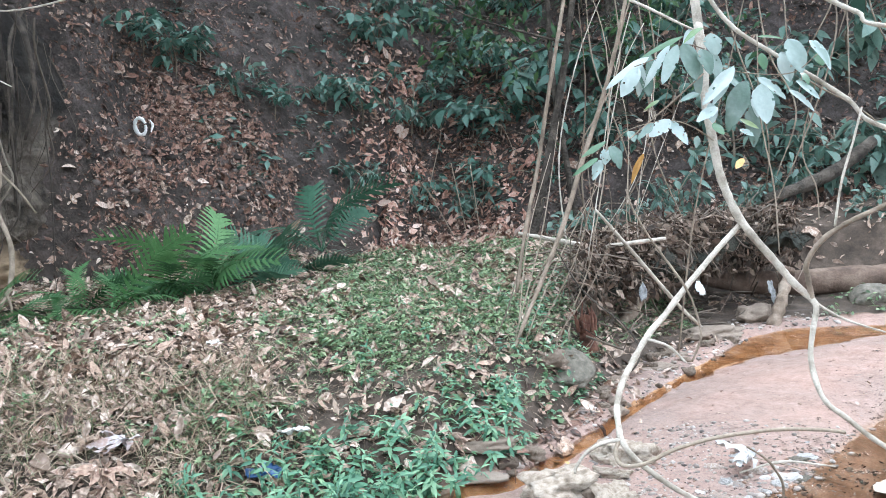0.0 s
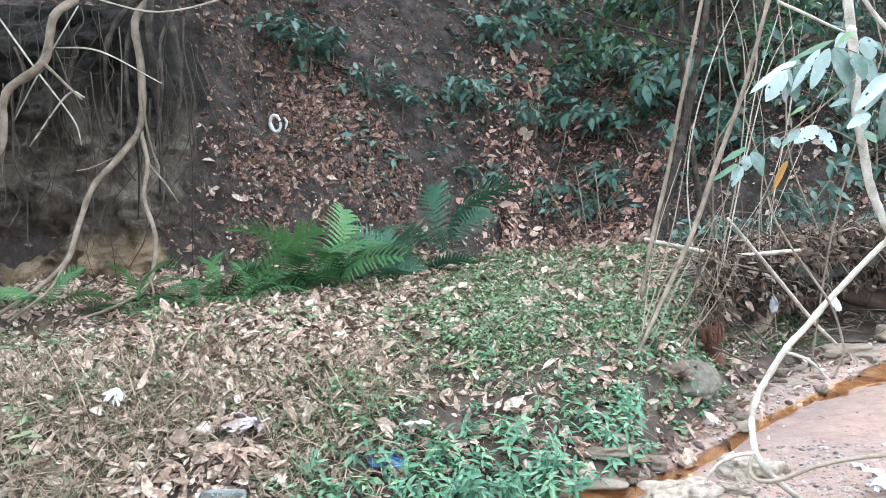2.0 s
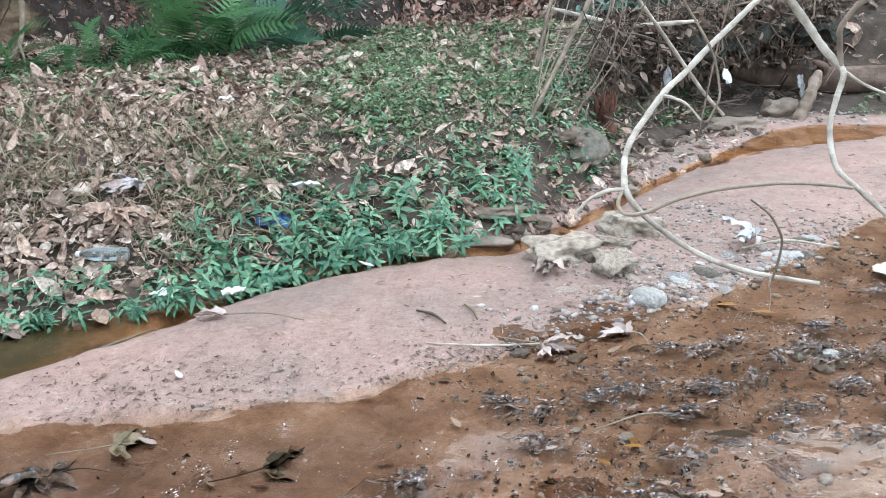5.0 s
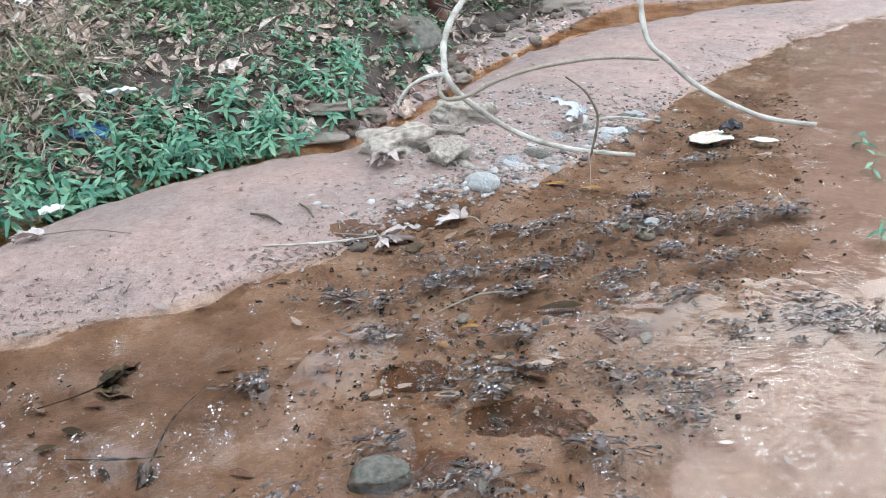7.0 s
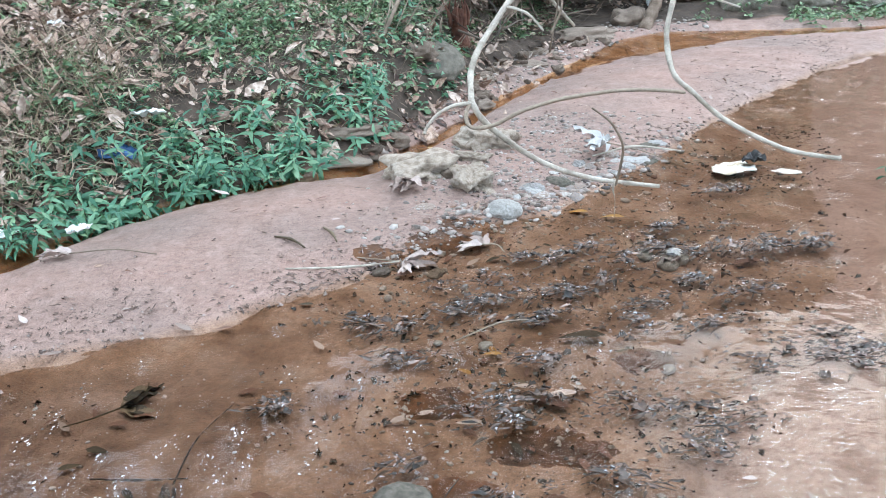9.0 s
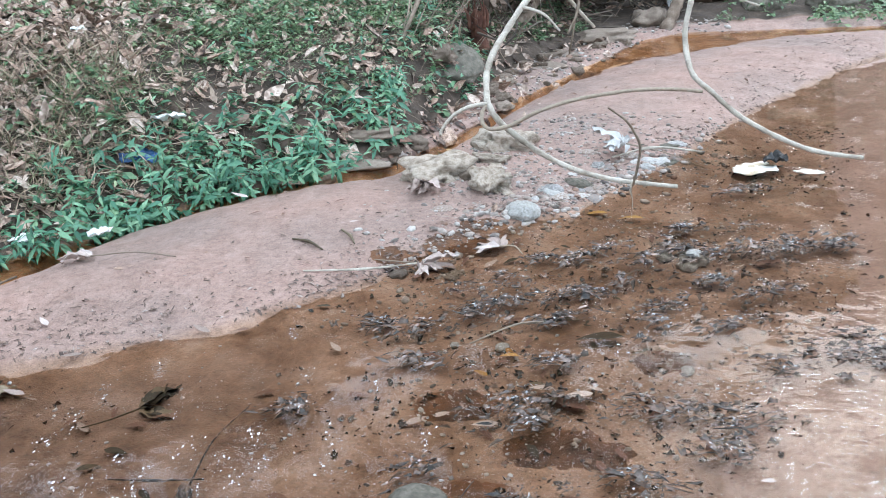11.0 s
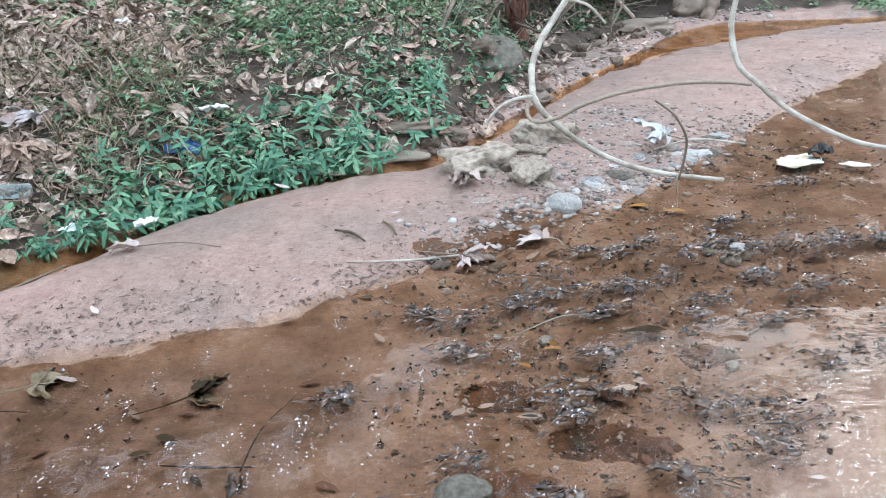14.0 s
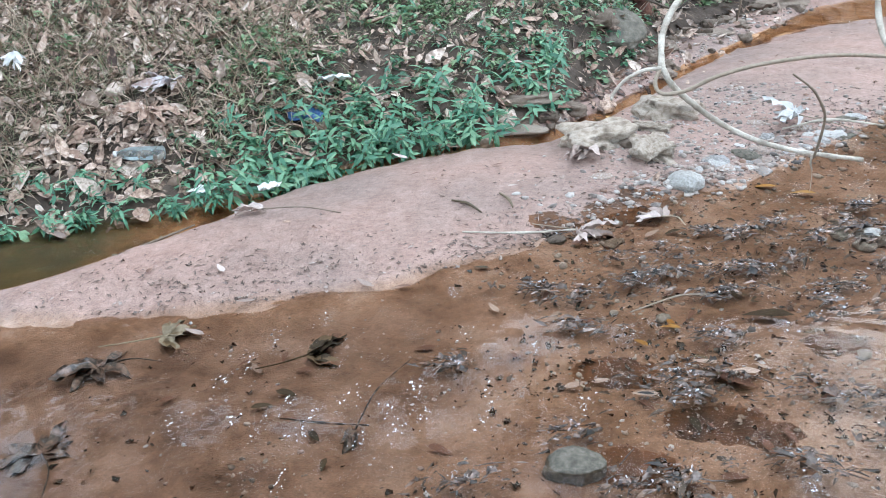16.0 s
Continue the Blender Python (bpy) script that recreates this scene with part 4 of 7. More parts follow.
def build_rootlets():
    """Thin roots that hang over the cliff, each its own strand."""
    g = np.random.default_rng(131)
    base = np.array([-4.6, line_at(FOOT, -4.6) - 0.5, 3.0])
    th = thing("root_curtain", "curtain of thin dark roots hanging over the cliff", "roots", tuple(base))
    for i in range(120):
        x = g.uniform(-6.4, -3.3)
        y = line_at(FOOT, x) - g.uniform(0.45, 0.75)
        z = g.uniform(2.3, 3.35)
        ln = g.uniform(0.4, 1.9)
        k = np.linspace(0, 1, 6)[:, None]
        line = np.array([x, y, z]) + k * np.array([g.normal(0, 0.12), g.normal(-0.05, 0.08), -ln]) + g.normal(0, 0.085, (6, 3)) * k
        r = g.choice([0.002, 0.003, 0.004, 0.006, 0.012])
        part("strand", mesh("strand", *tube_data(smooth_line(line, 3) - base, [r, r * 0.8, r * 0.4], 5), M_ROOTLET), th)


build_rootlets()


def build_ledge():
    """Root-bound earth that overhangs the undercut bank, its colour darkened for the hollow's shade."""
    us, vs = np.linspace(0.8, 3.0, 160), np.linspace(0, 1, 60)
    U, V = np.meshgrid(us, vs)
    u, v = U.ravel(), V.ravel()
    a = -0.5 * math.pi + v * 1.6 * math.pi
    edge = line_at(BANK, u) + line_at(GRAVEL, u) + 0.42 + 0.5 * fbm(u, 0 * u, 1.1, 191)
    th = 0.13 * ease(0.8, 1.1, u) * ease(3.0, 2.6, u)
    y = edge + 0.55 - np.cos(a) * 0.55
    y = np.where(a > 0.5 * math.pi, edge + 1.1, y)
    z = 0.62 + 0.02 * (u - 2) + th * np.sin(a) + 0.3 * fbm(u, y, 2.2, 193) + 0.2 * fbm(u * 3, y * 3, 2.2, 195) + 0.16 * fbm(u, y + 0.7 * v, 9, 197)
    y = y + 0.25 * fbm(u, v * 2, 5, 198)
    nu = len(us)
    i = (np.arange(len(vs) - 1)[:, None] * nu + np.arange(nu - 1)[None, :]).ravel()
    ob = new("bank_overhang", mesh("bank_overhang", np.stack([u, y, z], -1), np.stack([i, i + 1, i + 1 + nu, i + nu], -1), M_SHADED_EARTH))
    tagged(ob, "overhanging lip of root-bound earth, coloured dark as shade", "bank", kind="structure")


build_ledge()


# ---- ferns ----
def frond_mesh(length, seed, droop=0.5, green=None):
    """An arching frond along +y with toothed leaflets that shrink to the tip."""
    g = np.random.default_rng(seed)
    k = np.linspace(0, 1, 15)
    line = np.stack([0.05 * length * np.sin(2.2 * k) * g.uniform(-1, 1), length * k * (1 - 0.12 * k), length * (0.75 * k - (0.35 + droop) * k**2)], -1)
    pieces = [tube_data(line, [0.006, 0.002], 5)]
    count = 17
    for i in range(count):
        t = 0.14 + 0.84 * i / count
        p = np.array([np.interp(t, k, line[:, a]) for a in range(3)])
        w = length * 0.30 * math.sin(math.pi * min(1, 0.18 + 0.86 * (1 - t))) ** 0.9 * (1.06 - 0.55 * t)
        for side in (-1, 1):
            ang = side * (1.25 - 0.5 * t) + g.normal(0, 0.06)
            v, f = [], []
            steps = 7
            for s in range(steps + 1):
                u = s / steps
                half = 0.5 * length * 0.046 * (1 - 0.8 * u) * (1.0 if s % 2 == 0 else 0.55)
                cx, cy = math.sin(ang) * w * u, math.cos(ang) * w * u
                nx, ny = math.cos(ang), -math.sin(ang)
                dz = -0.22 * w * u * u
                v += [(p[0] + cx + nx * half, p[1] + cy + ny * half, p[2] + dz), (p[0] + cx - nx * half, p[1] + cy - ny * half, p[2] + dz)]
            for s in range(steps):
                f.append((2 * s, 2 * s + 1, 2 * s + 3, 2 * s + 2))
            pieces.append((np.array(v), f))
    return joined("frond", pieces, green, False)


FRONDS = [frond_mesh(1.0, s, d, M_FERN) for s, d in ((1, 0.35), (2, 0.5), (3, 0.62), (4, 0.45))]
DARK_FRONDS = [frond_mesh(1.0, s, d, M_DARK_FERN) for s, d in ((5, 0.4), (6, 0.55), (7, 0.7), (8, 0.5))]


def fern(at, size, count, label, seed, kinds=FRONDS):
    g = np.random.default_rng(seed)
    th = thing("fern", label, "fern", at, "ferns below the cliff")
    for i in range(count):
        yaw = 360 * i / count + g.uniform(-28, 28)
        s = size * g.uniform(0.7, 1.15)
        part("frond", kinds[int(g.integers(4))], th, "", pose(0, 0, 0.02, g.choice([2, 14, 30, 54]) + g.uniform(-8, 8), g.uniform(-40, 40), yaw) @ Matrix.Diagonal((s, s, s, 1)))
    return th


def ground_at(x, y, lift=0.0):
    return (x, y, float(land(np.array([x]), np.array([y]))[0]) + lift)


FERNS = [(-3.38, 5.95, 0.7, 8), (-2.85, 6.55, 0.95, 8), (-3.15, 6.7, 0.65, 5), (-2.55, 6.95, 0.95, 8), (-2.2, 7.15, 0.9, 8), (-3.05, 6.2, 0.5, 6), (-2.45, 7.4, 1.0, 6), (-4.05, 5.75, 0.5, 6), (-4.6, 5.5, 0.6, 6)]
for i, (x, y, s, c) in enumerate(FERNS):
    fern((x, y, max(ground_at(x, y)[2], 0.56) + 0.06), s, c, "bright green fern with arching toothed fronds", 200 + i)
for i, (x, y, s, c) in enumerate([(-1.85, 8.0, 1.1, 8), (-1.5, 8.3, 1.2, 9), (-2.15, 7.75, 0.85, 7)]):
    fern(ground_at(x, y, 0.16), s, c, "large dark green fern with long arching fronds", 220 + i, DARK_FRONDS)


# ---- shrubs on the slope ----
def branch_meshes(seed, reach, leaf, droop=0.25, green=None):
    """A thin branch along +y and its leaves, as two meshes."""
    g = np.random.default_rng(seed)
    k = np.linspace(0, 1, 7)[:, None]
    line = k * np.array([0, reach, reach * 0.5]) + np.array([g.normal(0, 0.15) * reach, 0, -droop * reach]) * k**2
    wood = [tube_data(line, [0.008, 0.004, 0.002], 5)]
    pos, yaw, pit = [], [], []
    for i in range(12):
        t = g.uniform(0.25, 1.0)
        p = np.array([np.interp(t, k[:, 0], line[:, a]) for a in range(3)])
        off = g.normal(0, 0.16 * reach, 3)
        wood.append(tube_data(np.array([p, p + 0.6 * off, p + off]), [0.003, 0.0015], 4))
        for j in range(2):
            pos.append(p + off * g.uniform(0.6, 1.05))
            yaw.append(g.uniform(0, 6.28))
            pit.append(g.normal(-0.45, 0.4))
    n = len(pos)
    rot = turned(np.array(yaw), np.array(pit), g.normal(0, 0.4, n))
    shapes = [leaf_shape(1, 0.46, 0.25, 0.3, 4), leaf_shape(1, 0.38, 0.3, 0.25, 4), leaf_shape(1, 0.52, 0.15, 0.4, 4, 0.5)]
    return joined("branch", wood, M_TWIG), scattered("foliage", shapes, np.array(pos), rot, leaf * g.uniform(0.7, 1.75, n), green or M_SHRUB)


BRANCHES = [branch_meshes(300 + i, r, lf, d) for i, (r, lf, d) in enumerate([(0.55, 0.135, 0.3), (0.5, 0.11, 0.45), (0.65, 0.145, 0.2), (0.45, 0.10, 0.3)])]
PALE_BRANCHES = [branch_meshes(320 + i, r, lf, dr, M_SKY_SHRUB) for i, (r, lf, dr) in enumerate([(0.6, 0.15, 0.3), (0.5, 0.13, 0.45), (0.65, 0.16, 0.25), (0.5, 0.12, 0.3)])]
SHRUB_STEM = tube("stem", [(0, 0, -0.1), (0.03, 0.02, 0.2), (0, -0.03, 0.45)], [0.014, 0.01, 0.006], M_TWIG, 6, 0.1)


def flat_shrub(at, size, count, label, seed, group="shrubs on the hillside", kinds=BRANCHES):
    """Shrub with its branches straight under it and the leaves under each branch."""
    g = np.random.default_rng(seed)
    th = thing("shrub", label, "shrub", at, group)
    part("stem", SHRUB_STEM, th, "", Matrix.Diagonal((size, size, size, 1)))
    for i in range(count):
        wood, green = kinds[int(g.integers(4))]
        s = size * g.uniform(0.7, 1.15)
        b = part("branch", wood, th, "", pose(0, 0, size * g.uniform(0.1, 0.42), g.uniform(-25, 30), 0, 360 * i / count + g.uniform(-30, 30)) @ Matrix.Diagonal((s, s, s, 1)))
        part("foliage", green, b)
    return th


SLOPE_SHRUBS = [  # x, y, size, branches
    (-3.15, 9.35, 0.9, 7), (-3.44, 9.25, 0.8, 6), (-1.41, 10.9, 0.9, 7), (-0.7, 10.7, 0.7, 6), (-3.76, 10.2, 0.9, 6), (-0.07, 11.6, 0.9, 7),
    (-3.75, 8.76, 0.7, 5), (-3.69, 9.74, 0.8, 6), (-2.97, 9.66, 0.7, 6), (-1.25, 11.84, 1.15, 8), (-0.31, 12.16, 1.0, 7), (0.29, 12.01, 1.1, 8), (-0.83, 11.28, 0.6, 5),
    (0.3, 11.41, 1.0, 8), (-0.58, 12.81, 0.9, 7), (-1.08, 12.96, 0.9, 7), (-1.66, 10.84, 0.6, 5), (-2.25, 9.9, 0.7, 6), (0.02, 10.92, 0.7, 6), (-3.42, 10.43, 0.8, 6), (-2.11, 11.93, 0.8, 6),
]
EAST_SHRUBS = [
    (0.73, 11.6, 1.2, 8), (1.39, 10.9, 1.2, 8), (1.84, 11.5, 1.3, 9), (0.56, 12.6, 1.2, 8), (1.56, 12.6, 1.3, 8), (2.46, 11.2, 1.3, 9), (2.79, 12.2, 1.4, 9), (3.73, 12.9, 1.5, 9), (2.21, 13.2, 1.4, 8), (4.91, 13.2, 1.5, 9), (-0.4, 13.4, 1.1, 7), (-1.32, 13.6, 1.1, 7),
    (-2.66, 12.8, 1.0, 7), (-3.61, 12.2, 1.0, 7), (-4.57, 11.6, 1.0, 7), (-5.31, 10.8, 1.0, 7), (-4.37, 10.3, 0.8, 6),
]
PALE_SHRUBS = [
    (-1.79, 10.6, 0.6, 5), (-2.62, 9.6, 0.6, 5), (-1.37, 10.3, 0.5, 5), (-0.75, 11.4, 0.7, 6), (-2.16, 11.5, 0.7, 6), (-3.09, 10.6, 0.7, 6), (-3.61, 9.5, 0.6, 5), (-0.1, 10.7, 0.6, 5), (-1.13, 12.4, 0.8, 6), (-0.59, 11.9, 0.7, 6), (-2.94, 11.2, 0.7, 6), (-3.99, 10.6, 0.7, 6),
    (3.09, 10.9, 1.3, 9), (3.73, 11.6, 1.4, 9), (4.29, 10.9, 1.3, 9), (4.82, 11.8, 1.5, 9), (5.11, 10.6, 1.3, 9), (3.72, 10.4, 1.1, 8), (5.75, 11.4, 1.5, 9), (5.36, 12.5, 1.6, 9), (2.18, 9.7, 0.7, 6), (2.88, 9.6, 0.6, 6), (1.61, 9.2, 0.5, 5), (4.2, 9.4, 0.6, 6), (1.16, 9.9, 0.6, 6), (4.81, 9.2, 0.6, 6), (1.95, 8.7, 0.4, 5),
]
for i, (x, y, s, c) in enumerate(SLOPE_SHRUBS):
    flat_shrub(ground_at(x, y), s, c, "dark green broadleaf shrub on the shaded slope", 400 + i)
for i, (x, y, s, c) in enumerate(EAST_SHRUBS):
    flat_shrub(ground_at(x, y), s, c, "dense dark shrub under the trees", 430 + i)
for i, (x, y, s, c) in enumerate(PALE_SHRUBS):
    flat_shrub(ground_at(x, y), s, c, "shrub on the slope, glossy leaves paled by painted sky sheen", 460 + i, kinds=PALE_BRANCHES)


# ---- broadleaf herbs along the rill ----
HERB_LEAVES = [mesh("leaf", *leaf_shape(1, w, f, c, 4), M_HERB) for w, f, c in ((0.33, 0.3, 0.35), (0.28, 0.4, 0.55), (0.38, 0.2, 0.25))]
HERB_STEMS = [tube("stem", [(0, 0, -0.04), (0.02, 0.01, 0.4), (dx, dy, 1.0)], [0.012, 0.008], M_STEM, 5) for dx, dy in ((0.12, 0.05), (-0.1, 0.1), (0.02, -0.14))]


def herb(at, height, leaf, pairs, seed, lean):
    g = np.random.default_rng(seed)
    th = thing("herb", "leafy bright green herb growing at the water's edge", "plant", at, "herbs along the rill")
    th.matrix_basis = Matrix.Translation(at) @ pose(0, 0, 0, lean[0], lean[1], 0) @ pose(0, 0, 0, 0, 0, g.uniform(0, 360))
    part("stem", HERB_STEMS[int(g.integers(3))], th, "", Matrix.Diagonal((height, height, height, 1)))
    for i in range(pairs):
        h = height * (0.35 + 0.65 * i / max(1, pairs - 1))
        s = leaf * (1.1 - 0.35 * i / pairs)
        for side in (0, 180):
            part("leaf", HERB_LEAVES[int(g.integers(3))], th, "", pose(0.08 * height * i / pairs, 0, h, g.uniform(-20, 30), g.uniform(-20, 20), 90 * (i % 2) + side + g.uniform(-25, 25)) @ Matrix.Diagonal((s, s, s, 1)))
    return th


g = np.random.default_rng(77)
count = 0
while count < 220:
    x = g.uniform(-2.4, 0.35)
    d = (-0.05 + 0.5 * g.uniform() ** 2) if x > -1.3 else (-0.05 + 0.25 * g.uniform() ** 2)
    y = max(line_at(BANK, x), line_at(FAR, x) + 0.03) + line_at(GRAVEL, x) + d + 0.0
    if (x > -0.2 and g.uniform() < 0.4) or (x < -1.25 and g.uniform() < 0.5):
        continue
    k = 1.0 if x > -1.25 else 0.7
    herb(ground_at(x, y), k * g.uniform(0.06, 0.17), k * g.uniform(0.04, 0.085), int(g.integers(3, 6)), 500 + count, (g.uniform(5, 45), g.uniform(-18, 18)))
    count += 1
count = 0
while count < 76:
    x = g.uniform(-1.2, 1.2)
    d = g.uniform(0.3, 2.2)
    y = line_at(BANK, x) + line_at(GRAVEL, x) + d
    if g.uniform() > 0.25 + 0.6 * float(ease(-0.9, 0.6, x)):
        continue
    herb(ground_at(x, y), g.uniform(0.07, 0.15), g.uniform(0.045, 0.075), 3, 700 + count, (g.uniform(-15, 15), g.uniform(-15, 15)))
    count += 1
for x, y, h in [(2.38, 3.28, 0.1), (2.08, 2.67, 0.09), (2.5, 3.6, 0.08)]:
    herb(ground_at(x, y), h, 0.06, 3, int(900 * h + 10 * x), (10, -12))
tall = thing("seedling", "young plant with broad rounded light green leaves", "plant", ground_at(-2.54, 3.48), "")
part("stem", HERB_STEMS[0], tall, "", Matrix.Diagonal((0.22, 0.22, 0.22, 1)))
BROAD = mesh("leaf", *leaf_shape(0.085, 0.062, 0.15, 0.15, 5), M_GRASS)
for i, (h, yaw) in enumerate([(0.22, 30), (0.22, 150), (0.21, 270), (0.16, 90), (0.15, 210), (0.10, 330), (0.09, 120)]):
    part("leaf", BROAD, tall, "", pose(0.02, 0, h, 8, 0, yaw))


# ---- the pale vine over the sandbar ----
def vine_part(name, pts, radii, parent, base, material=None, label="", seed=1):
    return part(name, tube(name, np.array(pts, float) - np.array(base), [0.62 * r for r in radii], material or M_VINE, 10, 0.10, 7, seed), parent, label)


VB = (1.148, 3.75, 2.157)
vine = thing("vine_tree", "slender pale-barked tree hanging in loops over the sandbar", "tree", VB)
trunk = vine_part("trunk", [(1.09, 4.4, 5.2), (1.12, 4, 3.6), (1.148, 3.75, 2.157), (1.143, 3.69, 2.034), (1.138, 3.63, 1.869), (1.126, 3.57, 1.709), (1.13, 3.51, 1.574), (1.135, 3.45, 1.442), (1.17, 3.41, 1.31), (1.217, 3.37, 1.213), (1.285, 3.34, 1.114), (1.346, 3.32, 1.026), (1.404, 3.3, 0.961)], [0.035, 0.03, 0.027, 0.024, 0.021], vine, VB)
vine_part("looping_branch", [(1.404, 3.3, 0.961), (1.403, 3.26, 0.936), (1.371, 3.22, 0.852), (1.35, 3.185, 0.758), (1.35, 3.08, 0.652), (1.416, 3.05, 0.585), (1.504, 3.02, 0.505), (1.623, 2.99, 0.434), (1.74, 2.96, 0.383), (1.832, 2.93, 0.365), (1.911, 2.9, 0.358)], [0.018, 0.016, 0.015, 0.014, 0.012], vine, VB)
main = vine_part("looping_branch", [(1.199, 3.42, 1.258), (1.097, 3.347, 1.184), (0.998, 3.273, 1.106), (0.921, 3.2, 1.05), (0.834, 3.117, 0.979), (0.76, 3.033, 0.931), (0.688, 2.95, 0.857), (0.636, 2.853, 0.808), (0.606, 2.757, 0.763), (0.597, 2.66, 0.721), (0.597, 2.62, 0.703), (0.623, 2.609, 0.656), (0.672, 2.597, 0.609), (0.755, 2.586, 0.545), (0.859, 2.583, 0.488), (0.966, 2.589, 0.45), (1.057, 2.594, 0.43), (1.176, 2.6, 0.408)], [0.017, 0.018, 0.017, 0.016, 0.015, 0.013, 0.011], vine, VB)
vine_part("tendril", [(0.592, 2.62, 0.703), (0.576, 2.6, 0.678), (0.578, 2.58, 0.651), (0.602, 2.56, 0.641), (0.658, 2.54, 0.655), (0.731, 2.52, 0.695), (0.827, 2.5, 0.727), (0.921, 2.48, 0.745), (1.013, 2.46, 0.756), (1.104, 2.44, 0.756), (1.179, 2.42, 0.75)], [0.010, 0.010, 0.009, 0.008], main, VB, M_TWIG, "grey-brown arching tendril")
vine_part("side_shoot", [(0.596, 2.62, 0.703), (0.54, 2.602, 0.702), (0.488, 2.585, 0.681), (0.455, 2.568, 0.649), (0.447, 2.55, 0.634)], [0.010, 0.009, 0.007], main, VB)
vine_part("hooked_twig", [(1.033, 2.585, 0.424), (1.033, 2.571, 0.444), (1.041, 2.557, 0.508), (1.04, 2.542, 0.566), (1.017, 2.528, 0.615), (0.988, 2.514, 0.655), (0.934, 2.5, 0.699)], [0.004, 0.0065, 0.0065, 0.006, 0.004], main, VB, M_ROOT, "brown hooked twig")
vine_part("side_shoot", [(0.75, 2.98, 0.924), (0.773, 2.953, 0.922), (0.815, 2.927, 0.903), (0.857, 2.9, 0.855)], [0.009, 0.008, 0.006], main, VB)
vine_part("dry_strip", [(1.029, 2.585, 0.435), (1.027, 2.587, 0.407), (1.034, 2.588, 0.378), (1.034, 2.59, 0.316)], [0.006, 0.005, 0.0015, 0.001], main, VB, M_VINE, "pale shred of bark hanging under the fork")
vine_part("dark_branch", [(1.404, 3.3, 0.957), (1.388, 3.29, 1.048), (1.384, 3.28, 1.102), (1.428, 3.27, 1.172), (1.506, 3.26, 1.228), (1.659, 3.25, 1.293), (2.5, 3.2, 1.62)], [0.017, 0.017, 0.016, 0.015, 0.014], vine, VB, M_ROOT, "darker curved branch")
vine_part("side_shoot", [(1.401, 3.28, 0.958), (1.447, 3.22, 0.919), (1.492, 3.16, 0.895), (1.577, 3.1, 0.864)], [0.009, 0.008, 0.006], vine, VB)
vine_part("upper_branch", [(1.186, 3.7, 2.211), (1.187, 3.65, 2.134), (1.26, 3.6, 2.008), (1.391, 3.55, 1.89), (1.497, 3.5, 1.798), (1.62, 3.45, 1.687), (1.734, 3.4, 1.568), (2.2, 3.3, 1.45)], [0.014, 0.014, 0.014, 0.013], vine, VB)
vine_part("upper_branch", [(1.486, 3.6, 2.181), (1.606, 3.533, 2.069), (1.682, 3.467, 2.003), (1.749, 3.4, 1.938), (2.4, 3.4, 1.85)], [0.016, 0.015, 0.014, 0.012], vine, VB)
vine_part("upper_branch", [(0.871, 3.65, 2.167), (0.937, 3.6, 2.117), (1.033, 3.55, 2.045), (1.095, 3.5, 1.998)], [0.010, 0.010, 0.008, 0.006], vine, VB)
vine_part("dry_shoot", [(1.65, 3.4, 1.649), (1.601, 3.367, 1.527), (1.541, 3.333, 1.387), (1.497, 3.3, 1.226)], [0.006, 0.008, 0.008], vine, VB)
vine_part("thin_shoot", [(1.316, 3.5, 1.966), (1.301, 3.467, 1.664), (1.328, 3.433, 1.382), (1.325, 3.4, 1.126)], [0.004, 0.005, 0.004], vine, VB, M_TWIG)
vine_part("thin_shoot", [(1.54, 3.5, 1.816), (1.451, 3.467, 1.522), (1.484, 3.433, 1.368), (1.477, 3.4, 1.242)], [0.004, 0.005, 0.004], vine, VB, M_TWIG)
vine_part("leaf_stalk", [(1.095, 3.45, 1.832), (0.963, 3.4, 1.734), (0.866, 3.35, 1.667), (0.771, 3.3, 1.601)], [0.005, 0.004, 0.003], vine, VB, M_TWIG)


def eaten_leaf(length, width, seed, holes):
    """A broad leaf with a wavy, drooping blade, nibbled edges and a few holes."""
    g = np.random.default_rng(seed)
    rows, cols = 16, 8
    fold, curl, wave = g.uniform(-0.1, 0.3), g.uniform(0.05, 0.35), g.uniform(0.0, 0.05)
    bend = g.normal(0, 0.08)
    v = []
    for i in range(rows + 1):
        t = i / rows
        half = 0.5 * width * max(0.03, math.sin(math.pi * t**0.85) ** 0.7) * (1 + 0.06 * math.sin(11 * t + seed))
        for j in range(cols + 1):
            u = 2 * j / cols - 1
            z = -curl * length * t * t + fold * half * abs(u) + wave * width * math.sin(9 * t + 2 * u + seed) * abs(u)
            v.append((half * u + bend * length * t * t, length * t, z))
    f = []
    for i in range(rows):
        for j in range(cols):
            edge = j in (0, cols - 1)
            if holes and 1 < i < rows - 1 and g.uniform() < (0.05 if edge else 0.015):
                continue
            a = i * (cols + 1) + j
            f.append((a, a + 1, a + cols + 2, a + cols + 1))
    return np.array(v), f


def vine_leaf(x0, y0, z0, x1, y1, z1, width, material, label=""):
    """A leaf from its base to its tip, its face towards the open stream."""
    a, b = Vector((x0, y0, z0)), Vector((x1, y1, z1))
    along = (b - a).normalized()
    across = along.cross(Vector((0.1, -0.72, 0.69))).normalized()
    m = Matrix((across, along, across.cross(along))).transposed().to_4x4()
    m.translation = a - Vector(VB)
    ln = (b - a).length
    v, f = eaten_leaf(ln * 0.98, width * (0.9 if material is M_SHEEN_LEAF else 0.95), int(abs(x0 * 7919 + z0 * 104729)) % 9973, material is M_SHEEN_LEAF)
    part("leaf", mesh("leaf", v, f, material), trunk, label, m)


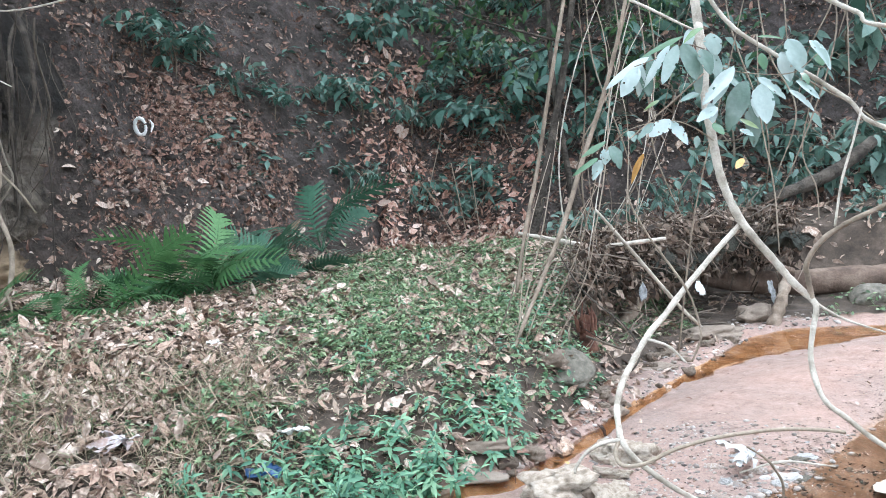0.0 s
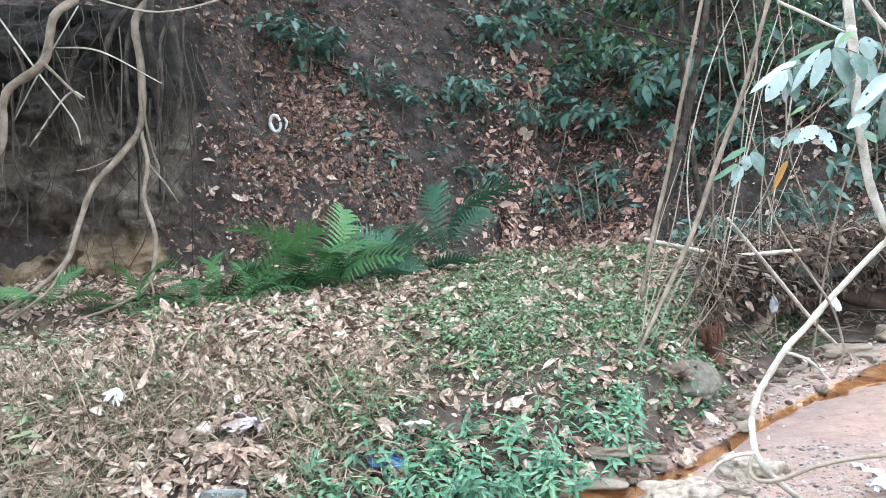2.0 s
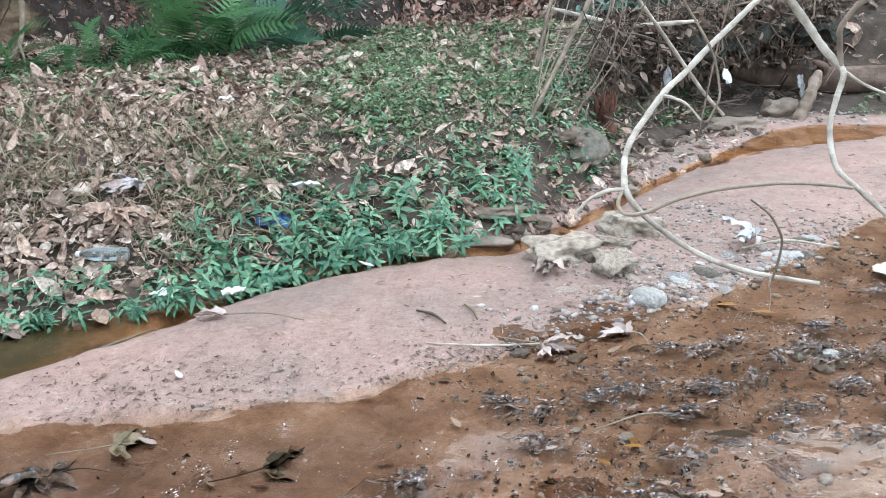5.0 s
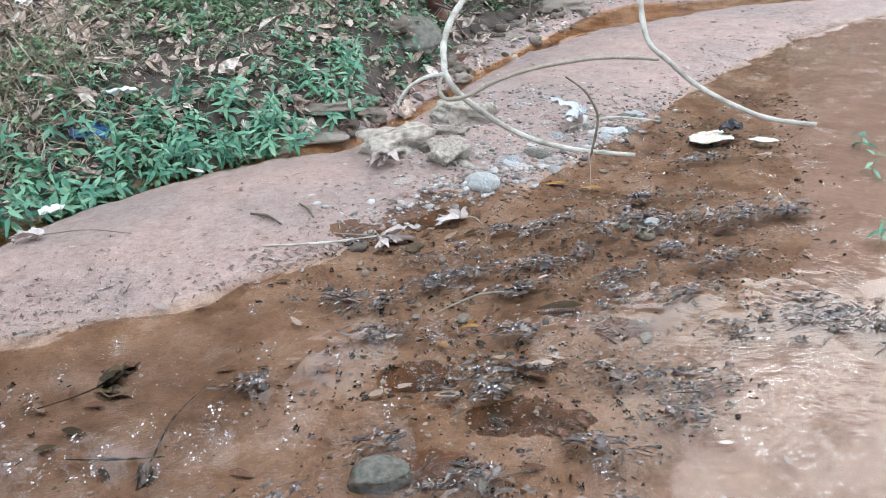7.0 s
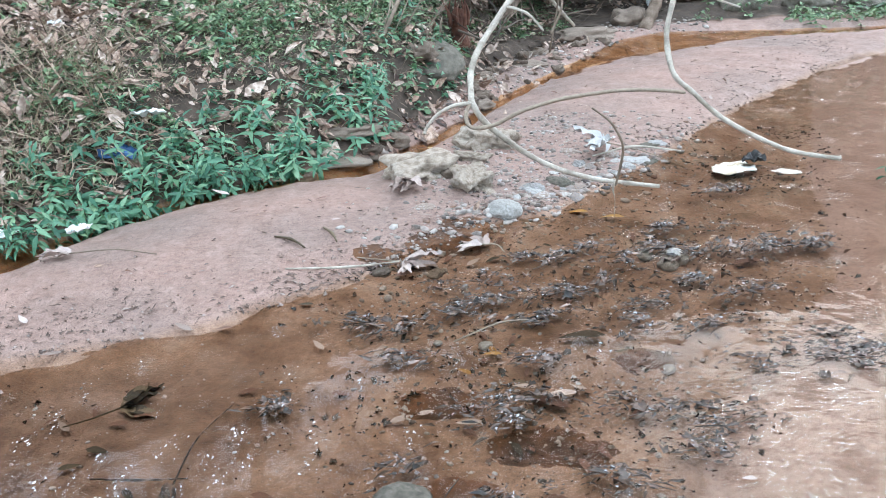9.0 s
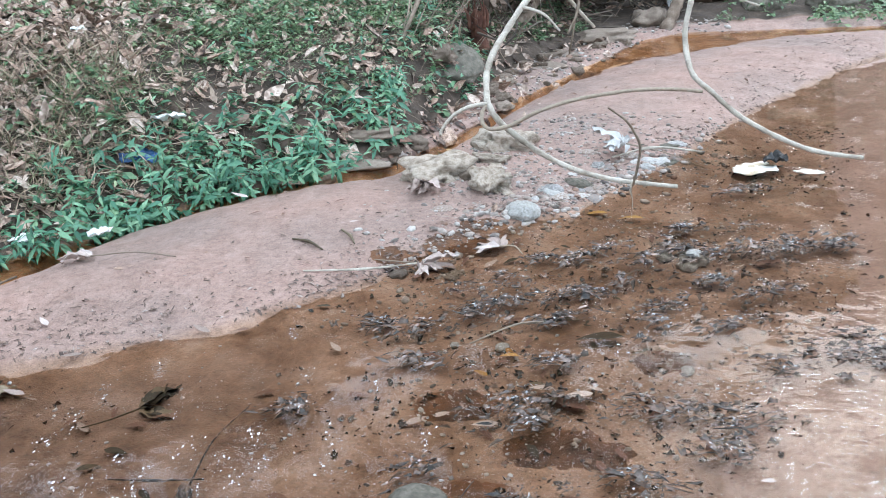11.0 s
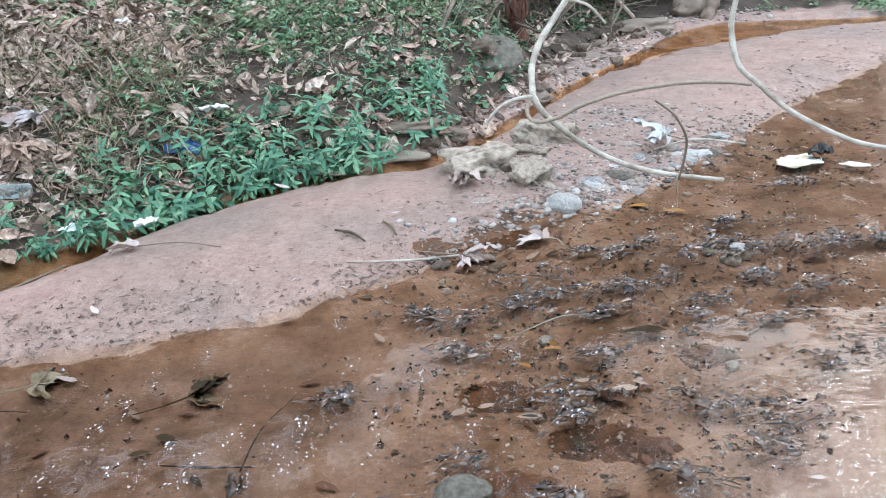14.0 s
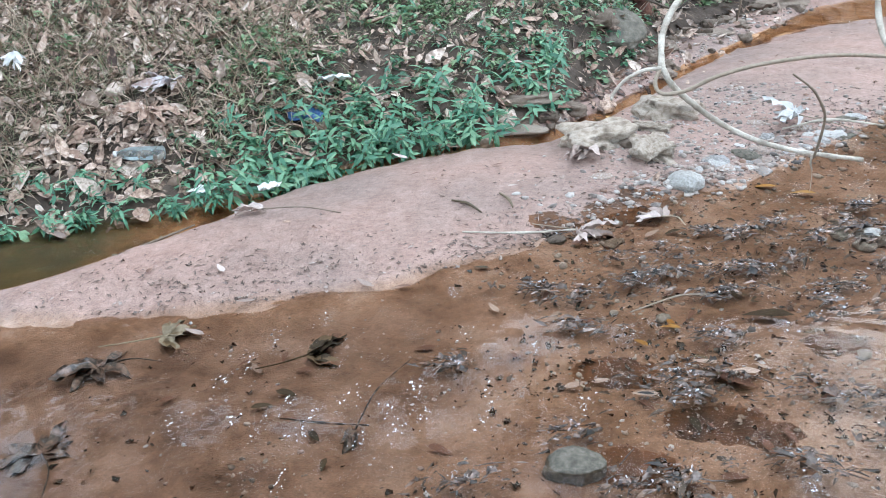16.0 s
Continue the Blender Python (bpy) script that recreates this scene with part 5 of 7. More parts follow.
UPPER_LEAVES = [
    (0.84, 3.37, 1.87, 0.77, 3.33, 1.77, 0.067), (0.87, 3.46, 1.87, 0.89, 3.4, 1.78, 0.061), (0.99, 3.37, 1.94, 0.91, 3.32, 1.8, 0.056), (1.02, 3.42, 1.95, 1.07, 3.38, 1.81, 0.084),
    (1.13, 3.45, 1.98, 1.14, 3.41, 1.9, 0.078), (1.08, 3.41, 1.92, 1.11, 3.36, 1.83, 0.067), (1.2, 3.41, 1.84, 1.07, 3.36, 1.71, 0.061), (1.25, 3.45, 1.79, 1.16, 3.38, 1.63, 0.089),
    (1.29, 3.39, 1.77, 1.28, 3.34, 1.62, 0.089), (1.41, 3.44, 1.93, 1.46, 3.4, 1.8, 0.1), (1.46, 3.36, 1.91, 1.51, 3.29, 1.82, 0.045), (1.42, 3.4, 1.77, 1.49, 3.35, 1.7, 0.039),
    (1.3, 3.47, 1.8, 1.39, 3.41, 1.72, 0.05),
]
LOWER_LEAVES = [
    (0.89, 3.42, 1.91, 0.72, 3.36, 1.84, 0.045), (0.88, 3.36, 1.66, 0.82, 3.31, 1.62, 0.039), (0.95, 3.4, 1.67, 0.87, 3.37, 1.61, 0.067), (0.95, 3.44, 1.67, 1.02, 3.37, 1.58, 0.056),
    (0.79, 3.38, 1.64, 0.81, 3.33, 1.6, 0.039), (0.72, 3.4, 1.59, 0.76, 3.34, 1.52, 0.056), (0.71, 3.45, 1.58, 0.7, 3.41, 1.53, 0.05), (0.69, 3.46, 1.54, 0.65, 3.4, 1.48, 0.045),
    (1.07, 3.44, 1.76, 1, 3.38, 1.74, 0.033), (1.13, 3.41, 1.7, 1.04, 3.35, 1.66, 0.05), (1.12, 3.47, 1.72, 1.12, 3.43, 1.65, 0.05), (1.06, 3.46, 1.6, 1.05, 3.42, 1.56, 0.028),
    (1.21, 3.42, 1.61, 1.25, 3.38, 1.58, 0.033), (0.92, 3.44, 1.9, 0.9, 3.4, 1.84, 0.045),
]
GREEN_LEAVES = [
    (1.03, 3.46, 1.98, 0.86, 3.42, 1.92, 0.028), (1.1, 3.43, 2, 1.01, 3.38, 1.98, 0.025), (0.71, 3.43, 1.61, 0.61, 3.4, 1.56, 0.028), (0.67, 3.38, 1.55, 0.58, 3.32, 1.5, 0.025),
    (1.3, 3.45, 1.95, 1.38, 3.4, 1.94, 0.017), (1.32, 3.47, 1.89, 1.32, 3.43, 1.83, 0.039), (1.52, 3.46, 1.87, 1.53, 3.43, 1.82, 0.045), (0.93, 3.48, 1.75, 0.87, 3.42, 1.73, 0.017),
    (1.45, 3.43, 1.8, 1.46, 3.36, 1.77, 0.028), (1.22, 3.45, 1.65, 1.27, 3.39, 1.61, 0.028), (1.1, 3.37, 1.64, 1.13, 3.32, 1.6, 0.039),
]
g = np.random.default_rng(87)
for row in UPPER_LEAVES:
    vine_leaf(*row, M_SHEEN_LEAF, "waxy leaf, pale with painted sky sheen")
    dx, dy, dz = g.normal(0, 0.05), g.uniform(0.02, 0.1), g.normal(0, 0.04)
    vine_leaf(row[0] + dx, row[1] + dy, row[2] + dz, row[3] + dx + g.normal(0, 0.03), row[4] + dy, row[5] + dz + g.normal(0, 0.02), row[6] * g.uniform(0.6, 0.95), M_SHEEN_LEAF, "waxy leaf, pale with painted sky sheen")
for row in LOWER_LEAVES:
    vine_leaf(*row, M_SHEEN_LEAF, "waxy leaf, pale with painted sky sheen")
for row in GREEN_LEAVES:
    vine_leaf(*row, M_GLOSSY, "narrow green leaf")
for row in [(0.84, 3.37, 1.55, 0.77, 3.33, 1.46, 0.025), (1.21, 3.39, 1.5, 1.16, 3.32, 1.47, 0.029)]:
    vine_leaf(*row, M_YELLOW, "withered yellow leaf")
vine_part("leaf_stalk", [(1.134, 3.58, 1.938), (1.037, 3.45, 1.944), (0.914, 3.42, 1.901), (0.829, 3.38, 1.876)], [0.004, 0.003, 0.003], vine, VB, M_TWIG)
vine_part("leaf_stalk", [(1.146, 3.5, 1.861), (1.261, 3.45, 1.818), (1.412, 3.42, 1.802), (1.508, 3.4, 1.865)], [0.004, 0.003, 0.003], vine, VB, M_TWIG)
vine_part("leaf_stalk", [(1.136, 3.5, 1.572), (1.046, 3.45, 1.634), (0.944, 3.42, 1.667), (0.792, 3.4, 1.644), (0.702, 3.4, 1.57)], [0.004, 0.003, 0.002], vine, VB, M_TWIG)
vine_part("dark_tendril", [(0.755, 3.3, 1.425), (0.771, 3.271, 1.352), (0.82, 3.243, 1.245), (0.889, 3.214, 1.129), (0.937, 3.186, 1.036), (0.959, 3.157, 0.937), (0.955, 3.129, 0.881), (0.915, 3.1, 0.809)], [0.005, 0.007, 0.007, 0.006], vine, VB, M_ROOT, "dark thin tendril")
vine_part("dark_tendril", [(0.494, 3.5, 1.206), (0.557, 3.433, 1.074), (0.631, 3.367, 0.99), (0.704, 3.3, 0.93), (0.751, 3.233, 0.854), (0.738, 3.167, 0.807), (0.686, 3.1, 0.775)], [0.003, 0.004, 0.005, 0.005, 0.004], vine, VB, M_BARK, "dark thin tendril")
vine_part("hanging_thread", [(0.862, 3.6, 2.114), (0.786, 3.575, 1.897), (0.736, 3.55, 1.7), (0.681, 3.525, 1.437), (0.613, 3.5, 1.151)], [0.003, 0.004, 0.003], vine, VB, M_VINE, "thin pale hanging stem")
vine_part("hanging_thread", [(0.92, 3.65, 2.072), (0.828, 3.625, 1.921), (0.766, 3.6, 1.723), (0.692, 3.575, 1.457), (0.657, 3.55, 1.325)], [0.003, 0.004, 0.003], vine, VB, M_VINE, "thin pale hanging stem")


# ---- canes, debris and trunks beside the leaf path ----
def cane(pts, radii, label="tall leaning pale cane beside the path", material=None, seed=1):
    base = pts[-1]
    th = thing("cane", label, "stem", base, "canes by the path")
    part("stalk", tube("stalk", np.array(pts, float) - np.array(base), radii, material or M_TWIG, 6, 0.08, 6, seed), th)
    return th


cane([(1.03, 6.9, 3.49), (0.84, 6.5, 2.7), (0.66, 6.3, 1.99), (0.55, 6.2, 1.53), (0.42, 6, 1.08), (0.33, 5.85, 0.7)], [0.012, 0.015, 0.015, 0.012], "tall leaning grey cane beside the path", M_ROOT)
cane([(1.48, 6.6, 3.37), (1.25, 6.3, 2.62), (1.07, 6.2, 2.06), (0.83, 6, 1.5), (0.68, 5.8, 1.15), (0.43, 5.5, 0.69), (0.2, 5.2, 0.29)], [0.010, 0.014, 0.018, 0.015, 0.010], "thick leaning brown cane", M_ROOT)
g = np.random.default_rng(91)
for i in range(13):
    bx, by = g.uniform(0.55, 1.7), g.uniform(6.2, 9.0)
    b = np.array(ground_at(bx, by))
    hgt = g.uniform(0.9, 3.2)
    bend = g.normal(0, 0.35) * hgt * 0.5
    tip = b + np.array([g.normal(0.25, 0.4) * hgt * 0.5, g.normal(0.1, 0.3), hgt])
    m1, m2 = b + (tip - b) * 0.35 + np.array([bend, 0, 0]), b + (tip - b) * 0.7 + np.array([bend * 0.8 + g.normal(0, 0.06), 0, 0])
    r = g.uniform(0.003, 0.008)
    cane([tip, m2, m1, b], [r * 0.4, r * 0.8, r, r * 1.1], "thin bent cane in the thicket", M_VINE if i % 4 == 0 else M_TWIG, i)
for i in range(14):
    b = np.array(ground_at(g.uniform(-0.9, 1.2), g.uniform(9.6, 11.5)))
    hgt = g.uniform(0.5, 1.3)
    tip = b + np.array([g.normal(0.3, 0.6), g.normal(-0.2, 0.3), hgt * 0.6])
    cane([tip, (b + tip) / 2 + np.array([g.normal(0, 0.1), 0, hgt * 0.4]), b], [0.002, 0.005, 0.006], "thin arching stem over the leafy path", M_TWIG, i)
for i in range(8):
    b = np.array([g.uniform(0.12, 0.6), g.uniform(4.9, 5.7), 0])
    b[2] = ground_at(b[0], b[1])[2]
    tip = b + np.array([g.uniform(0.3, 0.75), g.uniform(0.4, 1.0), g.uniform(0.7, 1.4)])
    cane([tip, (b + tip) / 2 + g.normal(0, 0.05, 3), b], [0.002, 0.004, 0.004], "dry leaning stalk at the bank's edge", M_TWIG, i)
for i in range(13):
    p0 = np.array([g.uniform(1.2, 4.4), g.uniform(8.6, 10.6), g.uniform(2.2, 4.2)])
    p1 = p0 + np.array([g.normal(0, 0.5), g.normal(-0.2, 0.3), -g.uniform(0.9, 2.2)])
    p1[2] = max(p1[2], ground_at(p1[0], p1[1])[2])
    mid = (p0 + p1) / 2 + g.normal(0, 0.18, 3)
    cane([p0 + np.array([0, 0.3, 0.8]), p0, mid, p1], [0.006, 0.009, 0.008, 0.005], "hanging liana under the trees", M_ROOT, i)


def build_debris():
    """Dead stalks and flood wrack that hang over the undercut bank."""
    g = np.random.default_rng(141)
    pieces, dark = [], []
    for i in range(1300):
        x = g.uniform(0.7, 2.9)
        edge = line_at(BANK, x) + line_at(GRAVEL, x)
        y = edge + g.uniform(0.25, 1.5)
        z = float(land(np.array([x]), np.array([y]))[0])
        ln = g.uniform(0.12, 0.6)
        if i % 5 < 3:
            d = np.array([g.normal(0, 0.6), g.normal(-0.25, 0.3), -g.uniform(0.2, 1.0)])
            s = np.array([x, edge + g.uniform(0.35, 0.75), g.uniform(0.55, 1.0)])
            ln *= g.choice([0.3, 0.45, 0.7]) * (0.55 if 0.95 < x < 1.65 else 1.0)
        else:
            d = np.array([g.normal(0, 0.8), g.normal(0, 0.6), g.normal(0.0, 0.2)])
            z = max(z, 0.7) if y > edge + 0.45 else z
            s = np.array([x, y, z + g.uniform(0, 0.22)])
        d /= np.linalg.norm(d)
        r = g.choice([0.0015, 0.002, 0.003, 0.004, 0.008])
        line = np.array([s, s + d * ln * 0.5 + g.normal(0, 0.05, 3), s + d * ln + np.array([0, 0, -0.1 * ln])])
        line[:, 2] = np.maximum(line[:, 2], 0.01)
        (pieces if i % 3 == 0 else dark).append(tube_data(line, [r, r, r * 0.5], 4))
    tagged(new("flood_debris", joined("flood_debris", dark, M_ROOTLET)), "dark roots and rotten stalks over the bank", "debris", kind="stuff")
    tagged(new("flood_debris", joined("flood_debris", pieces, M_DEBRIS)), "tangle of dead stalks and roots over the bank", "debris", kind="stuff")
    n = 6000
    x = g.uniform(0.8, 2.9, n)
    y = line_at(BANK, x) + line_at(GRAVEL, x) + g.uniform(0.46, 1.3, n)
    p = on_land(x, y, 0)
    p[:, 2] = np.where(y > line_at(BANK, x) + line_at(GRAVEL, x) + 0.45, np.maximum(p[:, 2], 0.64), p[:, 2]) + g.uniform(0, 0.32, n)
    rot = turned(g.uniform(0, 6.28, n), g.normal(-0.8, 0.6, n), g.normal(0, 0.6, n))
    p[::3, 1] = line_at(BANK, x[::3]) + line_at(GRAVEL, x[::3]) + g.uniform(0.32, 0.6, len(x[::3]))
    p[::3, 2] = g.uniform(0.42, 0.95, len(x[::3]))
    tagged(new("hanging_dead_leaves", scattered("hanging_dead_leaves", LEAVES, p, rot, g.uniform(0.03, 0.10, n), M_DEBRIS)), "grey-brown shrivelled leaves caught in the debris", "debris", kind="stuff")


build_debris()


def big_tree(at, lean, height, r, crown_r, leaves, label, seed, foot=(0, 0, 0), leaf=(0.14, 0.3)):
    """Tapered trunk with limbs and a ragged crown of separate leaf sprays."""
    g = np.random.default_rng(seed)
    th = thing("tree", label, "tree", at, "trees on the slope")
    k = np.linspace(0, 1, 7)[:, None]
    line = k * np.array([lean[0], lean[1], height]) + np.sin(k * 3) * np.array([0.15, 0.1, 0]) * g.normal(0, 1)
    line[0] = (foot[0], foot[1], -0.4 + foot[2])
    part("trunk", tube("trunk", line, [r * 1.25, r, r * 0.8, r * 0.55], M_BARK, 12, 0.08, 4, seed), th)
    top = line[-1]
    pos = []
    for i in range(9):
        d = np.array([math.cos(i * 2.4), math.sin(i * 2.4), g.uniform(-0.15, 0.7)])
        s = line[3 + i % 4]
        e = s + d * crown_r * g.uniform(0.6, 1.0)
        part("limb", tube("limb", [s, (s + e) / 2 + g.normal(0, 0.15, 3), e], [r * 0.35, r * 0.2, r * 0.06], M_BARK, 6, 0.1, 4, i), th)
        for j in range(leaves // 9 // 14):
            c = s + (e - s) * g.uniform(0.45, 1.1) + g.normal(0, crown_r * 0.16, 3)
            pos.append(c + g.normal(0, 0.22, (14, 3)))
    pos = np.vstack(pos)
    n = len(pos)
    rot = turned(g.uniform(0, 6.28, n), g.normal(-0.4, 0.5, n), g.normal(0, 0.5, n))
    part("crown", scattered("crown", [leaf_shape(1, 0.42, 0.2, 0.3, 2)], pos, rot, g.uniform(*leaf, n), M_CROWN), th)
    return th


big_tree(ground_at(0.55, 9.75), (0.95, 0.7), 4.4, 0.042, 1.9, 1000, "leaning dark trunk beside the leafy path", 601, (-0.1, 0, 0), (0.09, 0.19))
big_tree(ground_at(1.15, 10.1), (0.1, 0.5), 4.4, 0.032, 1.6, 650, "slim straight trunk in the thicket", 604, (0, 0, 0), (0.08, 0.17))
big_tree(ground_at(1.75, 11.2), (0.3, 0.6), 4.6, 0.12, 2.0, 1100, "slim dark tree on the slope", 602, (0, 0, 0), (0.09, 0.19))
# Unseen trees added to shade the slope and fill the water's reflections.
for i, (x, y, h) in enumerate([(-5.5, 12.5, 4.5), (-2.6, 13.0, 4.5), (0.2, 13.8, 4.5), (-8.5, 11.0, 5), (-4.4, 10.2, 4.5), (2.6, 14.2, 4.5)]):
    big_tree(ground_at(x, y), (0.3 * (-1) ** i, -1.3), h, 0.14, 2.8, 2500, "unseen tall tree added to shade the slope", 610 + i)

# Unseen tree, put here to block sky light from the cliff.
big_tree((-4.7, 8.2, 3.3), (0.4, -1.9), 3.2, 0.14, 2.3, 4200, "unseen leafy tree added to shade the cliff", 640)
# Unseen ring of trees added behind and beside the camera to dim the ground.
for i, (x, y, h) in enumerate([(-9.0, 3.0, 7), (-7.0, -3.5, 8), (-3.2, -6.0, 8), (0.8, -7.0, 8.5), (4.8, -6.0, 8), (8.5, -3.5, 8), (10.5, 2.0, 7)]):
    big_tree(ground_at(x, y), (-0.1 * x, -0.1 * y + 0.3), h, 0.18, 3.6, 5200, "unseen tall tree added to cut the sky light", 660 + i)
root_thing("fallen_log", "weathered brown fallen log lying on stones", "log", [
    ("trunk", [(2.08, 8.35, 0.32), (2.51, 8.4, 0.25), (3.17, 8.4, 0.2), (4.01, 8.45, 0.17), (5.21, 8.5, 0.16)], [0.05, 0.11, 0.13, 0.14, 0.14]),
    ("branch", [(2.9, 8.35, 0.3), (2.82, 8.05, 0.38), (2.69, 7.9, 0.44)], [0.05, 0.035, 0.02]),
], M_LOG, "", 0.16)
root_thing("driftwood", "grey split piece of driftwood leaning into the rill", "wood", [("stick", [(2.673, 7.7, 0.376), (2.569, 7.55, 0.192), (2.44, 7.4, 0.007)], [0.04, 0.055, 0.06])], M_DRIFT, "", 0.25)
root_thing("driftwood", "pale leaning branch in the undercut bank", "wood", [("stick", [(1.46, 7.25, 0.484), (1.242, 7.05, 0.291), (1.017, 6.85, 0.065)], [0.04, 0.055, 0.05])], M_DRIFT, "", 0.25)
root_thing("fallen_branch", "dark fallen branch on the far slope", "branch", [("stick", [(4.35, 9.9, 1.47), (3.79, 9.7, 1.15), (3.04, 9.5, 0.94)], [0.07, 0.08, 0.06])], M_BARK, "", 0.15)
root_thing("fallen_branch", "bare bent branch across the thicket", "branch", [("stick", [(1.52, 6.9, 0.88), (1, 6.7, 0.88), (0.67, 6.6, 0.96), (0.38, 6.6, 1.04)], [0.014, 0.02, 0.018, 0.012])], M_VINE, "", 0.15)
root_thing("fallen_branch", "thin pale pole leaning in the debris", "branch", [("stick", [(0.91, 6, 1.2), (1.18, 6.2, 0.85), (1.49, 6.4, 0.44), (1.67, 6.5, 0.24)], [0.010, 0.014, 0.014, 0.012])], M_VINE, "", 0.1)


# ---- stones ----
def rock_mesh(seed, flat=0.6, bumps=0.25, material=None, name="rock", square=0.0, pits=0.0):
    """A rounded, pitted stone about 1 across, resting at z = 0."""
    bm = bmesh.new()
    bmesh.ops.create_icosphere(bm, subdivisions=4, radius=0.5)
    off = Vector((seed * 3.7, seed * 1.3, 0))
    for v in bm.verts:
        d = v.co.normalized()
        k = 1 + bumps * noise.noise(d * 1.6 + off) + 0.4 * bumps * noise.noise(d * 4.5 + off) + 0.18 * bumps * noise.noise(d * 11 + off)
        if pits:
            hole = noise.noise(d * 6.5 + off * 2)
            k -= pits * max(0.0, hole - 0.12) + 0.25 * pits * max(0.0, noise.noise(d * 14 + off) - 0.2)
        if square:
            d = d / max(abs(d.x), abs(d.y), abs(d.z)) ** square
        v.co = Vector((d.x, d.y, d.z * flat)) * 0.5 * k
        v.co.z = max(v.co.z, -0.12)
    for f in bm.faces:
        f.smooth = True
    me = bpy.data.meshes.new(name)
    bm.to_mesh(me)
    bm.free()
    me.materials.append(material or M_ROCK)
    return me


ROCKS = [rock_mesh(i, f, b, square=0.6, pits=0.75) for i, (f, b) in enumerate([(0.55, 0.45), (0.7, 0.4), (0.5, 0.5), (0.9, 0.35)])]
STONES = [rock_mesh(10 + i, f, 0.18, M_STONE, "stone") for i, f in enumerate((0.6, 0.75, 0.5))]


MUDDY = [rock_mesh(70 + i, f, 0.35, M_MUD, "rock", 0.35, 0.2) for i, f in enumerate((0.5, 0.65, 0.45, 0.8))]
GREY = [rock_mesh(50 + i, f, b, M_BOULDER, "rock") for i, (f, b) in enumerate([(0.7, 0.45), (0.75, 0.2), (0.5, 0.5), (0.7, 0.4)])]


def rock(at, size, yaw, kind, label, name="rock", tilt=0.0, lift=0.0):
    ob = new(name, (GREY if "grey" in label and size[0] > 0.12 else MUDDY if "pitted" not in label and name == "rock" else ROCKS if name == "rock" else STONES)[kind])
    x, y = at
    ob.matrix_basis = Matrix.Translation(ground_at(x, y, lift)) @ pose(0, 0, 0, tilt, 0, yaw) @ Matrix.Diagonal((*size, 1))
    return tagged(ob, label, "rock" if name == "rock" else "stone", "stones on the sandbar" if name != "rock" else "")


rock((0.47, 3.95), (0.34, 0.3, 0.26), 20, 0, "pitted tan rock half sunk in the sand")
rock((0.67, 3.78), (0.28, 0.18, 0.22), 100, 2, "pitted tan rock with a hollow")
rock((0.80, 4.32), (0.3, 0.22, 0.22), -20, 1, "low pitted tan rock at the rill")
rock((0.27, 2.96), (0.07, 0.06, 0.05), 10, 1, "reddish brick fragment at the waterline")
rock((0.47, 2.97), (0.08, 0.06, 0.05), 50, 2, "reddish brick fragment at the waterline")
rock((0.585, 3.84), (0.08, 0.09, 0.09), 10, 1, "small reddish-brown broken rock")
rock((0.7, 4.08), (0.2, 0.08, 0.1), -25, 2, "dark brown wet slab between pitted rocks")
rock((0.10, 4.46), (0.32, 0.16, 0.13), 8, 0, "flat greenish rock at the water's edge")
rock((0.07, 4.28), (0.28, 0.13, 0.10), 5, 2, "flat wet rock at the bank's foot")
rock((0.62, 5.55), (0.32, 0.42, 0.16), 15, 1, "leaning grey-green boulder at the bank", tilt=24, lift=0.02)
rock((0.51, 5.51), (0.25, 0.2, 0.2), 80, 1, "mossy rock under the weeds")
rock((1.26, 6.18), (0.3, 0.2, 0.12), 20, 2, "flat mud-coated rock by the rill")
rock((1.87, 7.11), (0.5, 0.3, 0.25), 10, 0, "wet ledge of rock below the debris")
rock((2.38, 7.68), (0.4, 0.3, 0.3), 70, 1, "mud-coated rock below the debris")
rock((3.5, 8.0), (0.5, 0.35, 0.35), 30, 1, "grey boulder before the log")
rock((4.0, 7.85), (0.4, 0.3, 0.3), 0, 3, "grey boulder before the log")
rock((4.55, 7.8), (0.45, 0.35, 0.3), 50, 0, "grey boulder before the log")
rock((0.33, 1.71), (0.15, 0.11, 0.12), 0, 1, "grey-brown stone standing out of the water", "stone", 0, 0.01)
rock((0.45, 3.5), (0.09, 0.07, 0.06), 0, 2, "small dark grey stone", "stone")
rock((0.38, 3.03), (0.08, 0.07, 0.07), 30, 1, "small pale stone at the waterline", "stone")
g = np.random.default_rng(151)
for i in range(70):
    t = g.uniform(0, 1)
    x = 0.75 + 0.85 * t + g.normal(0, 0.09)
    y = line_at(NEAR, x) + abs(g.normal(0.12, 0.16))
    s = 0.025 + 0.06 * g.uniform() ** 2
    rock((x, y), (s * g.uniform(1.1, 1.8), s, s * g.uniform(0.7, 1.2)), g.uniform(0, 360), int(g.integers(3)), "rounded grey river stone on the sandbar", "stone", 0, -0.006)
for i in range(46):
    x = g.uniform(0.2, 2.2)
    y = line_at(BANK, x) + g.uniform(-0.1, 1.0) * line_at(GRAVEL, x)
    s = g.uniform(0.03, 0.11)
    rock((x, y), (s * 1.3, s, s * 1.2), g.uniform(0, 360), int(g.integers(4)), "mud-coated stone beside the rill")


def tiny_stone(seed):
    bm = bmesh.new()
    bmesh.ops.create_icosphere(bm, subdivisions=1, radius=0.5)
    g = np.random.default_rng(seed)
    v = np.array([list(p.co) for p in bm.verts]) * g.uniform(0.75, 1.2, (len(bm.verts), 1)) * np.array([1.2, 0.9, 0.6])
    f = [tuple(p.index for p in q.verts) for q in bm.faces]
    bm.free()
    return v, f


TINY = [tiny_stone(i) for i in range(4)]


